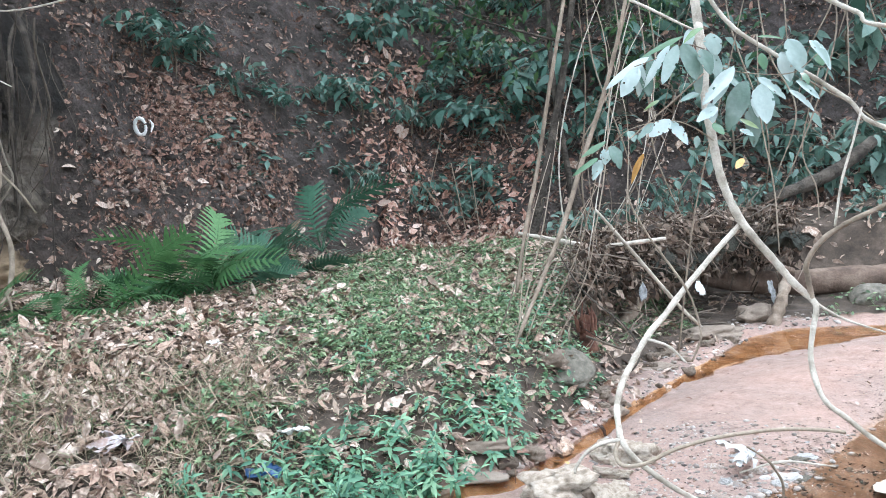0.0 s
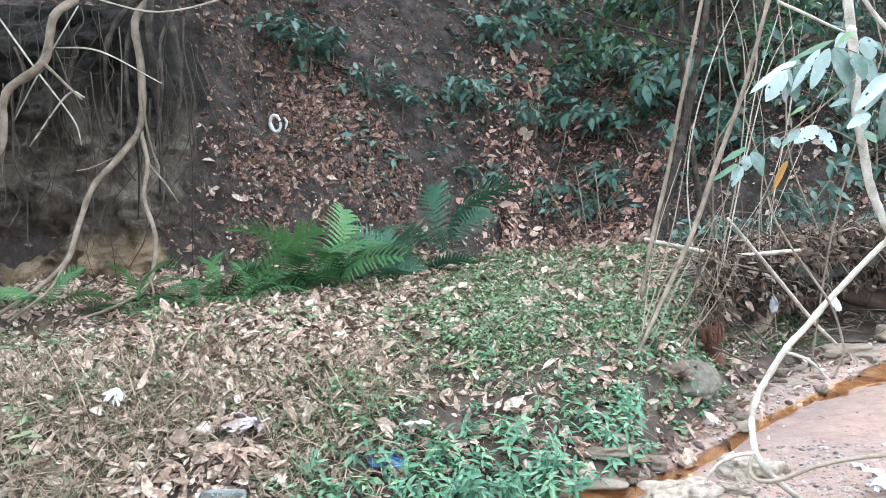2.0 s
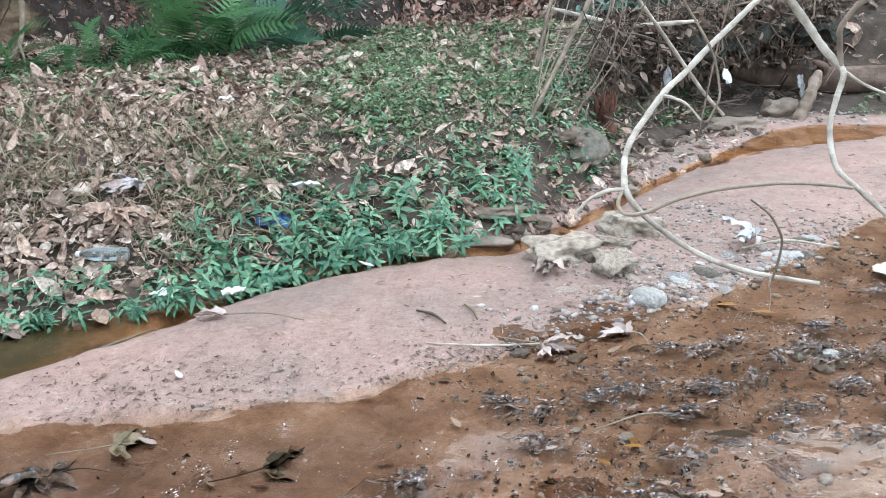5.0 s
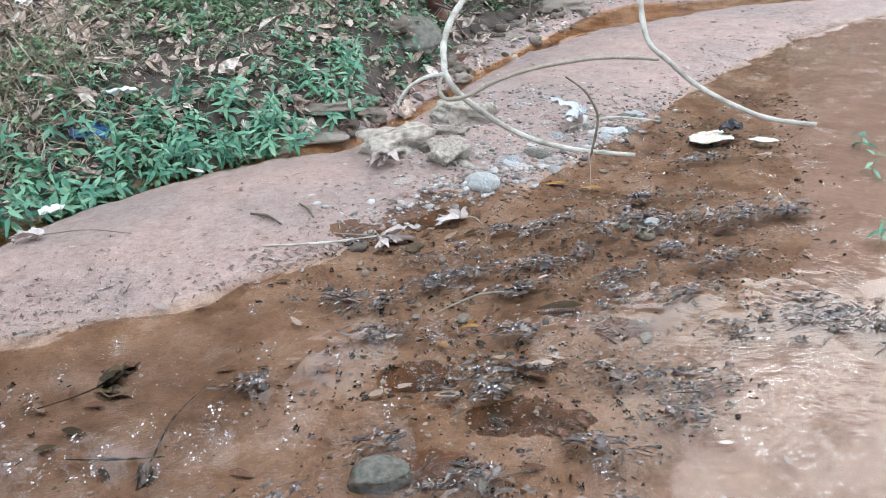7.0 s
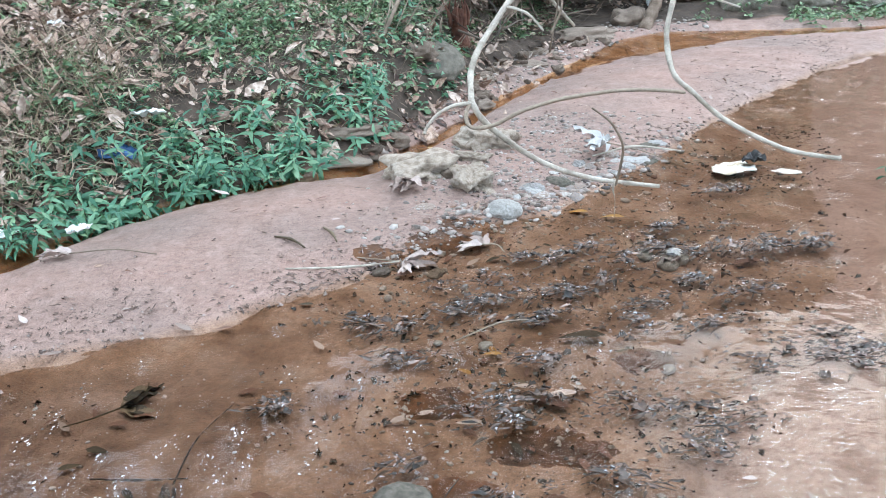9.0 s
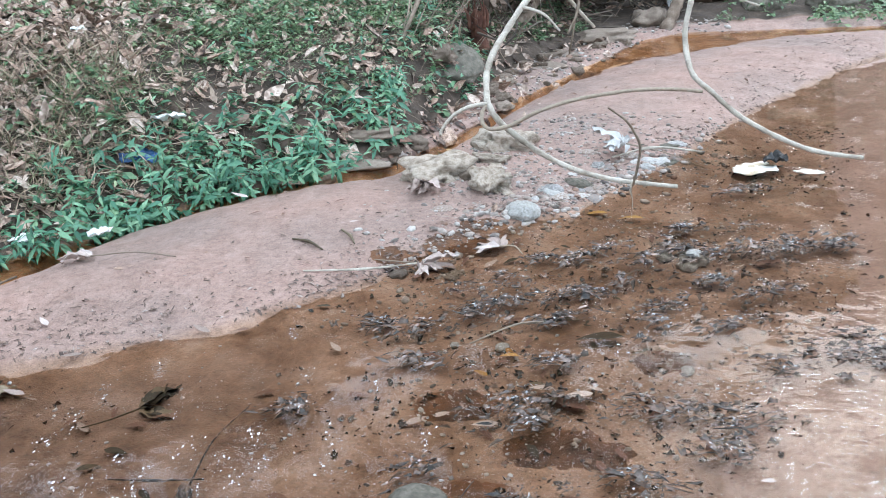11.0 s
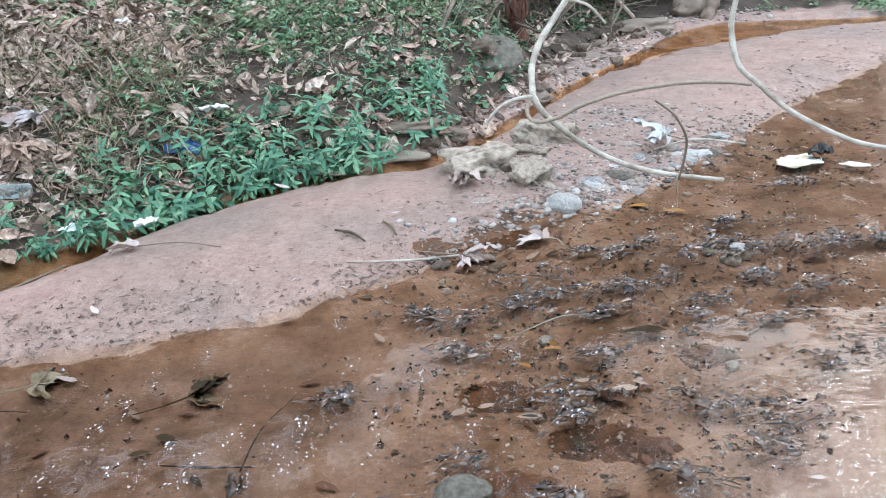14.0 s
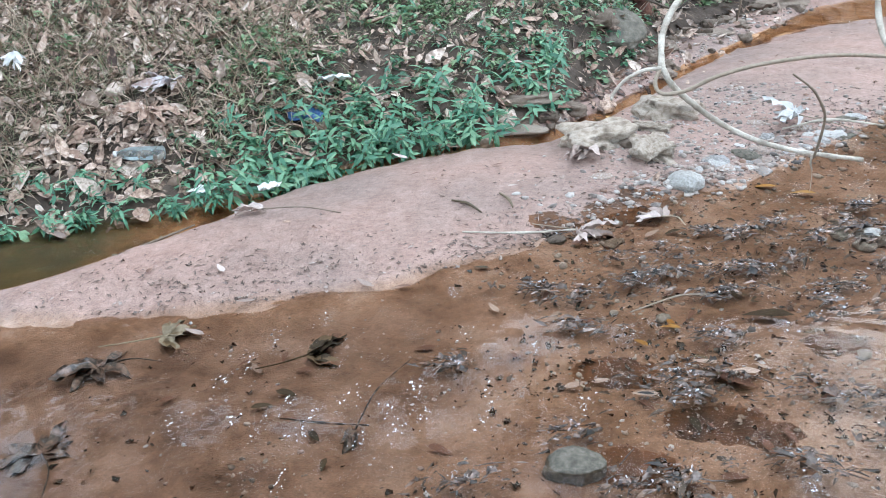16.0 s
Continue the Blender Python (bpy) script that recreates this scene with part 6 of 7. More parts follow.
def pebbles(label, n, box, keep, size, seed, material=None, lift=0.0):
    x, y, g = patch(n, *box, keep, seed)
    m = len(x)
    rot = turned(g.uniform(0, 6.28, m), g.normal(0, 0.2, m), g.normal(0, 0.2, m))
    s = g.uniform(*size, m) * g.choice([0.5, 0.7, 1, 1.6], m)
    tagged(new("pebbles", scattered("pebbles", TINY, on_land(x, y, lift), rot, s, material or M_PEBBLE)), label, "pebbles", kind="stuff")


near_edge = lambda x, y: np.exp(-((y - line_at(NEAR, x) - 0.02) / 0.16) ** 2) * ease(0.05, 0.8, x) * ease(2.2, 1.4, x)
pebbles("small grey pebbles along the edge of the sandbar", 8000, (0.0, 2.4, 2.5, 4.8), near_edge, (0.010, 0.03), 161)
pebbles("fine grit and pebbles on the stream bed", 9000, (-0.6, 2.0, 1.2, 4.2), lambda x, y: ease(0.0, 0.25, line_at(NEAR, x) - y) * ease(-0.15, 0.1, fbm(x, y, 2.5, 91) - 0.15 * ease(0.3, -0.3, x)) * ease(0.2, -0.1, x - np.interp(y, PALE[:, 0], PALE[:, 1])), (0.004, 0.015), 162)
pebbles("gravel between the rill and the bank", 5000, (0.1, 3.0, 4.2, 7.8), lambda x, y: ease(-0.05, 0.05, y - line_at(BANK, x)) * ease(0.1, -0.1, y - line_at(BANK, x) - line_at(GRAVEL, x)), (0.012, 0.04), 163)
M_CRUMB = mat("dark_sand_crumb", [(0.14, 0.095, 0.075), (0.24, 0.165, 0.13), (0.17, 0.125, 0.105)], 20, 0.9, 0.0, 60, "island")
pebbles("dark crumbs on the sand", 1100, (-1.7, 4.0, 2.4, 6.2), lambda x, y: ease(0.03, 0.12, y - line_at(NEAR, x)) * ease(0.0, 0.1, line_at(FAR, x) - y) * ease(-0.2, 0.2, fbm(x, y, 3, 93)), (0.003, 0.010), 164, M_CRUMB)


# Pale leaf scraps, plus blue-white tones standing for sky glints on wet leaves.
M_SCRAP_GLINT = mat("pale_scrap_and_glint", [(0.20, 0.20, 0.20), (0.46, 0.48, 0.50), (0.30, 0.20, 0.16), (0.60, 0.62, 0.65), (0.42, 0.28, 0.23)], 25, 0.3, 0.3, 90, "island", spec=0.6)


# ---- dead leaves and sodden wrack in and by the water ----
def palmate(at, size, yaw, label, material, seed, fingers=9, spread_deg=250, lift=0.012, stalk=0.35, pitch=0.0):
    """A fallen leaf of many long fingers on a stalk."""
    g = np.random.default_rng(seed)
    x, y = at
    if material in (M_DETRITUS, M_SUNK, M_OLIVE):
        lift = 0.012
    th = thing("palmate_leaf", label, "leaf", m=Matrix.Translation(ground_at(x, y, lift)) @ pose(0, 0, 0, pitch, 0, yaw))
    for i in range(fingers):
        a = -spread_deg / 2 + spread_deg * i / (fingers - 1) + g.uniform(-8, 8)
        ln = size * g.uniform(0.5, 1.1) * (1 - 0.3 * abs(a) / 180)
        v, f = leaf_shape(ln, ln * (g.uniform(0.3, 0.44) if material in (M_DETRITUS, M_SUNK, M_OLIVE) else g.uniform(0.24, 0.34)), g.uniform(0.3, 0.8), g.uniform(-0.12, 0.3), 9)
        v[:, 0] += ln * (g.normal(0, 0.16) * (v[:, 1] / ln) ** 2 + 0.05 * np.sin(v[:, 1] / ln * g.uniform(4, 9)))
        v[:, 2] += ln * 0.06 * np.sin(v[:, 1] / ln * g.uniform(5, 11) + 40 * v[:, 0] / ln)
        part("leaflet", mesh("leaflet", v, f, material), th, "", pose(0, 0, 0.002 * (i % 3), *((g.uniform(-3, 4), g.uniform(-18, 18)) if material in (M_DETRITUS, M_SUNK, M_OLIVE) else (g.uniform(-4, 14), g.uniform(-38, 38))), a))
    part("stalk", tube("stalk", [(0, 0, 0.003), (0.02, -stalk * 0.5, 0.012), (0, -stalk, 0.004)], [0.003, 0.002], material if material in (M_DETRITUS, M_SUNK, M_OLIVE) else M_TWIG, 5), th)
    return th


palmate((0.35, 3.02), 0.15, -110, "pale dead palmate leaf at the waterline", M_PALE_LEAF, 1, 9, 150, 0.015, 0.3)
palmate((0.37, 3.74), 0.16, 185, "greyish dead palmate leaf against the rock", M_PALE_LEAF, 2, 10, 100, 0.03, 0.1)
palmate((1.36, 4.12), 0.2, 70, "white bleached palmate leaf on the pebbles", M_BLEACHED, 3, 9, 230, 0.045, 0.4, 16)
palmate((-0.92, 3.17), 0.12, 80, "curled dead leaf with a long stalk", M_PALE_LEAF, 4, 7, 80, 0.02, 0.35)
palmate((0.66, 3.14), 0.12, 40, "pale crumpled dead leaf in shallow water", M_PALE_LEAF, 5, 9, 130, 0.03, 0.12)
palmate((-1.11, 2.12), 0.16, 100, "dark sunken palmate leaf on the stream bed", M_DETRITUS, 6, 9, 300, 0.03, 0.2)
palmate((-0.96, 2.28), 0.13, -70, "tan dead palmate leaf lying in shallow water", M_OLIVE, 7, 7, 150, 0.03, 0.2)
palmate((-0.47, 2.2), 0.17, -60, "dark olive sunken leaf with long fingers", M_SUNK, 8, 7, 95, 0.03, 0.16)
palmate((-0.24, 1.84), 0.09, 165, "dark sunken leaf on a long stalk", M_DETRITUS, 9, 4, 60, 0.03, 0.35)
palmate((-1.06, 1.72), 0.15, 30, "dark sunken palmate leaf on the stream bed", M_DETRITUS, 10, 7, 240, 0.03, 0.2)
palmate((-1.6, 3.73), 0.2, -165, "large brown dead palmate leaf on the bank", M_LITTER, 11, 9, 160, 0.1, 0.2, -25)
palmate((-1.56, 3.9), 0.17, 150, "pale grey dead palmate leaf on the bank", M_SCRAP_GLINT, 12, 9, 170, 0.1, 0.12, -10)
palmate((-2.3, 3.92), 0.11, 165, "white torn leaf hanging on dry grass", M_WHITE, 13, 9, 110, 0.12, 0.06, -58)

g = np.random.default_rng(171)
FLAT = [mesh("leaf", *leaf_shape(1, w, 0.2, c, 5), m) for w, c, m in ((0.42, 0.15, M_YELLOW), (0.45, -0.15, M_PALE_LEAF), (0.4, 0.1, M_SUNK), (0.38, 0.2, M_LITTER_DARK))]


def fallen_leaf(x, y, size, yaw, kind, label, lift=0.008, z=None):
    ob = new("fallen_leaf", FLAT[kind])
    p = ground_at(x, y, lift) if z is None else (x, y, z)
    ob.matrix_basis = Matrix.Translation(p) @ pose(0, 0, 0, 3, 5, yaw) @ Matrix.Diagonal((size, size, size, 1))
    return tagged(ob, label, "leaf", "fallen leaves by the stream")


for x, y, s, yaw, k, lb in [
    (-0.34, 2.57, 0.07, 60, 1, "pinkish dry leaf at the waterline"), (-0.21, 2.58, 0.06, 80, 3, "brown dry leaf at the waterline"), (-0.72, 2.48, 0.07, 120, 1, "pale dry leaf at the waterline"),
    (0.54, 2.25, 0.06, 40, 0, "orange leaf on the stream bed"), (0.83, 2.13, 0.09, 110, 1, "pale pink leaf on the stream bed"), (1.14, 3.44, 0.1, 80, 0, "yellow leaf lying at the water's edge"),
    (0.32, 4.53, 0.08, 20, 0, "yellow leaf on wet gravel"), (0.22, 4.61, 0.07, 60, 0, "orange leaf on wet gravel"), (-0.43, 3.83, 0.09, 70, 1, "pale curled leaf on the sand edge"),
    (0.51, 4.25, 0.06, 10, 0, "yellow leaf by the rocks"), (0.67, 2.06, 0.07, 200, 1, "pale dry leaf on the stream bed"), (-1.74, 3.06, 0.09, 60, 1, "pink-brown leaf beside the rill"),
    (0.643, 2.346, 0.06, 75, 0, "torn orange-tan leaf in shallow water"), (0.723, 2.17, 0.075, 100, 1, "pink-grey dead leaf on the stream bed"), (0.551, 2.022, 0.08, 110, 1, "long tan leaf among sodden leaves"), (0.98, 2.417, 0.15, 85, 2, "long dark curled leaf on the stream bed"), (1.014, 1.968, 0.055, 60, 1, "small pale leaf in shallow water"), (0.802, 2.051, 0.17, 48, 3, "long red-brown leaf in shallow water"), (0.861, 2.135, 0.05, 75, 1, "small pale leaf in shallow water"), (1.278, 3.384, 0.1, 70, 0, "yellow torn leaf at the water's edge"), (1.667, 2.891, 0.11, 80, 3, "dark sodden leaf in the stream"), (0.61, 2.4, 0.05, 200, 0, "orange leaf in shallow water"), (-0.83, 2.29, 0.07, 80, 1, "pale dry leaf on sunken leaves"), (0.48, 3.37, 0.06, 100, 1, "pale dry leaf on the sand")]:
    fallen_leaf(x, y, s, yaw, k, lb, 0.02)
for i in range(110):
    x, y = g.uniform(-0.9, 1.9) if i < 45 else g.normal(0.75, 0.4), g.uniform(1.4, 3.3)
    if y > line_at(NEAR, x) - 0.08:
        continue
    fallen_leaf(x, y, g.uniform(0.025, 0.075), g.uniform(0, 360), int(g.choice([1, 2, 3, 3, 2, 3])), "small dead leaf on the stream bed", 0.014)
for i in range(34):
    x = g.uniform(-1.5, 3.2)
    a, b = line_at(NEAR, x), line_at(FAR, x)
    fallen_leaf(x, a + (b - a) * g.uniform(0.1, 0.9), g.uniform(0.02, 0.06), g.uniform(0, 360), int(g.choice([1, 3, 3, 2])), "small dry leaf on the sand", 0.01)

CLUMPS = [  # middle, half length and half width of each drift
    (1.6, 2.31, 0.1, 0.03), (1.72, 2.25, 0.12, 0.03), (1.85, 2.16, 0.1, 0.03), (2.0, 2.1, 0.1, 0.03), (1.45, 2.97, 0.2, 0.03), (1.7, 2.98, 0.2, 0.03), (0.9, 3.0, 0.2, 0.03),
    (0.1, 2.95, 0.22, 0.05), (1.2, 2.98, 0.3, 0.05), (1.6, 3.02, 0.22, 0.05), (1.3, 2.43, 0.12, 0.06), (1.15, 2.6, 0.1, 0.05), (1.68, 2.2, 0.16, 0.05), (1.5, 2.62, 0.12, 0.04), (0.9, 1.72, 0.14, 0.05), (0.55, 1.66, 0.14, 0.05),
    (1.2, 1.95, 0.08, 0.05), (0.65, 2.1, 0.14, 0.05), (0.98, 2.0, 0.1, 0.05), (-0.02, 2.14, 0.05, 0.03), (0.95, 3.05, 0.2, 0.05), (0.65, 2.85, 0.2, 0.05), (0.75, 1.52, 0.16, 0.05), (1.75, 3.62, 0.12, 0.04), (1.38, 2.2, 0.08, 0.05),
    (0.1, 1.65, 0.08, 0.03), (0.48, 2.6, 0.2, 0.05), (1.82, 2.05, 0.08, 0.06), (0.75, 2.3, 0.08, 0.04), (1.05, 2.42, 0.1, 0.05), (1.1, 1.82, 0.08, 0.04), (0.85, 2.72, 0.12, 0.03), (1.95, 3.0, 0.16, 0.03), (1.42, 3.2, 0.2, 0.04), (0.4, 1.5, 0.1, 0.04),
    (0.75, 2.55, 0.12, 0.03), (0.35, 2.35, 0.1, 0.03), (0.6, 2.7, 0.15, 0.03), (0.2, 2.6, 0.1, 0.03), (1.0, 2.75, 0.12, 0.03), (0.55, 2.0, 0.1, 0.04), (0.35, 1.85, 0.08, 0.03), (1.35, 2.75, 0.1, 0.03)]


def chip(seed):
    """A torn, slightly warped flake of leaf about one unit long."""
    g = np.random.default_rng(seed)
    n, wide = int(g.integers(5, 8)), g.uniform(0.22, 0.6)
    a = np.sort(g.uniform(0, 2 * math.pi, n))
    r = g.uniform(0.3, 0.55, n)
    v = [(0, 0, 0.05)] + [(rr * math.cos(t) * wide, rr * math.sin(t), 0.12 * g.normal()) for t, rr in zip(a, r)]
    return np.array(v), [(0, 1 + k, 1 + (k + 1) % n) for k in range(n)]


CHIPS = [chip(900 + k) for k in range(9)]
FLAKES = CHIPS[:4] + [leaf_shape(1, w, f, c, 3) for w, f, c in ((0.3, 0.5, 0.2), (0.22, 0.9, -0.2), (0.42, 0.3, 0.3), (0.16, 0.5, 0.4), (0.34, 0.8, 0.1))]


def build_wrack():
    """Drifts of black sodden leaf bits and twigs, packed in small mats that lie across the current."""
    g = np.random.default_rng(181)
    pos, yaws, tw, pale = [], [], [], []
    for cx, cy, sx, sy in CLUMPS:
        lean = g.normal(0.2, 0.25)
        for k in range(int(3 + 24 * sx)):
            a, b = g.normal(0, 0.55) * sx, g.normal(0, 0.5) * sy
            mx, my = cx + a * math.cos(lean) - b * math.sin(lean), cy + a * math.sin(lean) + b * math.cos(lean)
            n = int(g.integers(10, 48))
            r = g.uniform(0.012, 0.05)
            x, y = g.normal(mx, r * 1.5, n), g.normal(my, r * 0.7, n)
            keep = y < line_at(NEAR, x) + 0.03
            p = on_land(x[keep], y[keep], 0)
            p[:, 2] = np.maximum(p[:, 2] + 0.004, -0.001) + g.uniform(0, 0.007, len(p)) * np.exp(-(((p[:, 0] - mx) / r) ** 2))
            pos.append(p)
            yaws.append(g.normal(1.5 + lean, 0.6, len(p)))
            for _ in range(int(g.integers(2, 9))):
                pale.append((mx + g.normal(0, 0.02), my + g.normal(0, 0.015)))
            for i in range(1):
                t, ln = lean + g.normal(0, 0.5), g.uniform(0.02, 0.09)
                c = np.array([mx + g.normal(0, 0.03), my + g.normal(0, 0.02), 0])
                if c[1] > line_at(NEAR, c[0]):
                    continue
                c[2] = max(float(land(c[:1], c[1:2])[0]) + 0.006, 0.0)
                d = np.array([math.cos(t), math.sin(t), g.normal(0, 0.03)]) * ln
                tw.append(tube_data(np.array([c - d / 2, c + g.normal(0, 0.003, 3), c + d / 2]), [0.0012, 0.002, 0.0012], 4))
    p, yaw = np.vstack(pos), np.concatenate(yaws)
    n = len(p)
    rot = turned(yaw, g.normal(0.02, 0.12, n), g.normal(0, 0.25, n))
    tagged(new("leaf_wrack", scattered("leaf_wrack", FLAKES, p, rot, g.uniform(0.008, 0.022, n) * g.choice([0.6, 0.8, 1, 1.4, 2.6], n), M_DETRITUS)), "drifts of black sodden leaves across the stream", "debris", kind="stuff")
    tagged(new("twig_wrack", joined("twig_wrack", tw, M_DETRITUS)), "broken dark twigs among sodden leaves", "debris", kind="stuff")
    # Pale flakes that paint the glints of wet leaves into the drifts.
    q = np.array([a for a in pale if a[1] < line_at(NEAR, a[0])])
    p = on_land(q[:, 0], q[:, 1], 0)
    p[:, 2] = np.maximum(p[:, 2], 0) + 0.012
    n = len(p)
    rot = turned(g.uniform(0, 6.28, n), g.normal(0, 0.2, n), g.normal(0, 0.3, n))
    tagged(new("bleached_bits", scattered("bleached_bits", CHIPS, p, rot, g.uniform(0.004, 0.018, n), M_SCRAP_GLINT)), "pale leaf scraps and painted sky glints in the drifts", "debris", kind="stuff")
    m = 24000
    x, y = g.uniform(-1.1, 2.6, m), g.uniform(1.2, 4.6, m)
    k = (y < line_at(NEAR, x)) & (g.uniform(0, 1, m) < (0.2 + 0.8 * ease(-0.05, 0.15, fbm(x, y, 3.2, 95))) * (0.16 + 0.84 * ease(-0.2, 0.3, x)) * ease(0.25, -0.1, x - np.interp(y, PALE[:, 0], PALE[:, 1])))
    x, y = x[k], y[k]
    p = on_land(x, y, 0.005)
    n = len(p)
    rot = turned(g.normal(1.2, 1.0, n), g.normal(0, 0.15, n), g.normal(0, 0.2, n))
    m = 5200
    u, w = g.uniform(-1.7, 3.6, m), g.exponential(0.22, m)
    w2 = line_at(NEAR, u) + w
    ok = (w2 < line_at(FAR, u) - 0.04) & (g.uniform(0, 1, m) < 0.2 + 0.8 * ease(-0.1, 0.15, fbm(u, w2, 3.0, 96)))
    q = on_land(u[ok], w2[ok], 0.003)
    k = len(q)
    flat = tilt_to(land_normal(u[ok], w2[ok]), turned(g.normal(1.3, 0.9, k), g.normal(0, 0.08, k), g.normal(0, 0.15, k)))
    tagged(new("leaf_flecks", scattered("leaf_flecks", FLAKES[4:] + CHIPS[:2], q, flat, g.uniform(0.008, 0.03, k), M_FLECK)), "fine dark leaf flecks strewn on the sand", "debris", kind="stuff")
    tagged(new("leaf_bits", scattered("leaf_bits", CHIPS, p, rot, g.uniform(0.006, 0.026, n) * g.choice([0.5, 0.7, 1, 1.7], n), M_WET_BITS)), "dark leaf bits strewn over the stream bed", "debris", kind="stuff")


M_WET_BITS = mat("wet_leaf_bit", [(0.012, 0.010, 0.009), (0.05, 0.03, 0.02), (0.02, 0.017, 0.015), (0.13, 0.075, 0.05), (0.03, 0.024, 0.02), (0.24, 0.16, 0.12)], 25, 0.25, 0.3, 90, "island", spec=0.6)
M_FLECK = mat("dark_leaf_fleck", [(0.07, 0.05, 0.042), (0.17, 0.12, 0.095), (0.11, 0.083, 0.07), (0.28, 0.20, 0.16), (0.13, 0.10, 0.088), (0.42, 0.35, 0.31)], 25, 0.7, 0.2, 90, "island")
build_wrack()


def stick(pts, r, label, material, seed=0):
    th = thing("stick", label, "stick", pts[0], "sticks by the stream")
    part("wood", tube("wood", np.array(pts, float) - np.array(pts[0]), [r * 0.7, r, r * 0.5], material, 6, 0.15, 5, seed), th)


stick([(-1.581, 2.57, 0.02), (-1.405, 2.823, 0.02), (-1.197, 3.123, 0.02)], 0.007, "pale stick lying along the rill", M_TWIG)
stick([(-0.08, 2.98, 0.03), (0.15, 2.94, 0.04), (0.34, 2.95, 0.045)], 0.005, "thin pale stalk on the sand", M_VINE)
stick([(0.5, 2.42, 0.0), (0.65, 2.5, 0.012), (0.75, 2.52, 0.006)], 0.0035, "pale broken stick in shallow water", M_TWIG)
stick([(-0.45, 1.87, -0.008), (-0.33, 1.845, -0.002), (-0.2, 1.84, -0.004)], 0.0035, "thin dark stick on the stream bed", M_DETRITUS)
stick([(-0.15, 3.25, 0.05), (-0.08, 3.2, 0.055), (-0.02, 3.12, 0.05)], 0.006, "short dark twig on the sand", M_SUNK)
stick([(0.04, 3.3, 0.055), (0.08, 3.22, 0.06), (0.1, 3.15, 0.055)], 0.006, "short dark twig on the sand", M_SUNK)
stick([(1.28, 4.02, 0.05), (1.5, 4.1, 0.06), (1.72, 4.05, 0.04)], 0.007, "pale stalk beside the bleached leaf", M_VINE)


# ---- litter left by visitors ----
def crumpled(name, label, category, at, size, material, seed, lift=0.01, yaw=0.0, sheet=(14, 10), crease=0.25, square=False, pitch=0.0):
    """A creased sheet with thickness, lying on the ground."""
    g = np.random.default_rng(seed)
    nx, ny = sheet
    X, Y = np.meshgrid(np.linspace(-0.5, 0.5, nx), np.linspace(-0.5, 0.5, ny))
    x, y = X.ravel(), Y.ravel()
    ang, rad = np.arctan2(y, x), np.maximum(np.abs(x), np.abs(y))
    if not square:
        x, y = rad * np.cos(ang), rad * np.sin(ang)
    edge = 1 + (0.35 if square else 0.7) * fbm(np.cos(ang) * 2 + seed, np.sin(ang) * 2, 1.3, seed)
    z = crease * (fbm(x + seed, y - seed, 3.5, seed) + 0.6 * fbm(x, y + seed, 8, seed + 1)) + crease * 0.3
    top = np.stack([x * size[0] * edge, y * size[1] * edge, np.maximum(z, 0.0) * size[0]], -1)
    n = len(top)
    v = np.vstack([top, top - np.array([0, 0, 0.003])])
    f = []
    for j in range(ny - 1):
        for i in range(nx - 1):
            a = j * nx + i
            f += [(a, a + 1, a + nx + 1, a + nx), (n + a + nx, n + a + nx + 1, n + a + 1, n + a)]
    rim = [*range(nx), *[(j + 1) * nx - 1 for j in range(1, ny)], *[(ny - 1) * nx + i for i in range(nx - 2, -1, -1)], *[j * nx for j in range(ny - 2, 0, -1)]]
    f += [(rim[i], n + rim[i], n + rim[(i + 1) % len(rim)], rim[(i + 1) % len(rim)]) for i in range(len(rim))]
    ob = new(name, mesh(name, v, f, material))
    ob.matrix_basis = Matrix.Translation(ground_at(*at, lift)) @ pose(0, 0, 0, pitch, 0, yaw)
    return tagged(ob, label, category)


crumpled("blue_bag", "crumpled dark blue plastic bag among herbs", "bag", (-0.93, 3.93), (0.16, 0.11), M_BLUE, 3, 0.025, 20, crease=0.5)
crumpled("wrapper", "white torn plastic wrapper beside the rill", "wrapper", (-1.25, 3.36), (0.13, 0.07), M_WHITE, 4, 0.06, 15, crease=0.3)
crumpled("wrapper", "small white scrap at the rill's edge", "wrapper", (-0.97, 3.43), (0.1, 0.05), M_WHITE, 5, 0.05, 30, crease=0.4)
crumpled("wrapper", "white scrap on the leafy bank", "wrapper", (-1.49, 5.02), (0.09, 0.07), M_WHITE, 6, 0.04, 70, crease=0.4)
crumpled("wrapper", "white scrap in the weeds", "wrapper", (-0.82, 4.16), (0.15, 0.08), M_WHITE, 7, 0.11, 10, crease=0.4)
crumpled("plastic_scrap", "pale plastic strip caught in the debris", "plastic scrap", (1.75, 6.9), (0.08, 0.12), M_WHITE, 8, 0.42, 20, crease=0.9, pitch=60)
crumpled("plastic_scrap", "grey rag hanging in the debris", "plastic scrap", (2.55, 7.75), (0.06, 0.2), M_FOAM, 9, 0.2, 10, crease=0.9, pitch=70)
crumpled("plastic_scrap", "grey rag hanging in the debris", "plastic scrap", (1.3, 6.75), (0.06, 0.14), M_FOAM, 10, 0.4, -20, crease=0.9, pitch=70)
crumpled("wet_card", "sodden cream card lying in the stream", "card", (1.92, 3.88), (0.21, 0.16), M_CREAM, 11, 0.03, 8, crease=0.08)
crumpled("wet_card", "small cream scrap beside the card", "card", (2.13, 3.78), (0.12, 0.06), M_CREAM, 12, 0.032, -20, crease=0.12)
crumpled("black_wrapper", "torn black wrapper on the wet card", "wrapper", (2.02, 3.9), (0.12, 0.10), M_BLACK, 13, 0.06, 30, crease=0.6)
M_PALE_STONE = mat("pale_river_stone", [(0.25, 0.24, 0.215), (0.37, 0.355, 0.325), (0.47, 0.455, 0.425)], 14, 0.5, 0.4, 90)
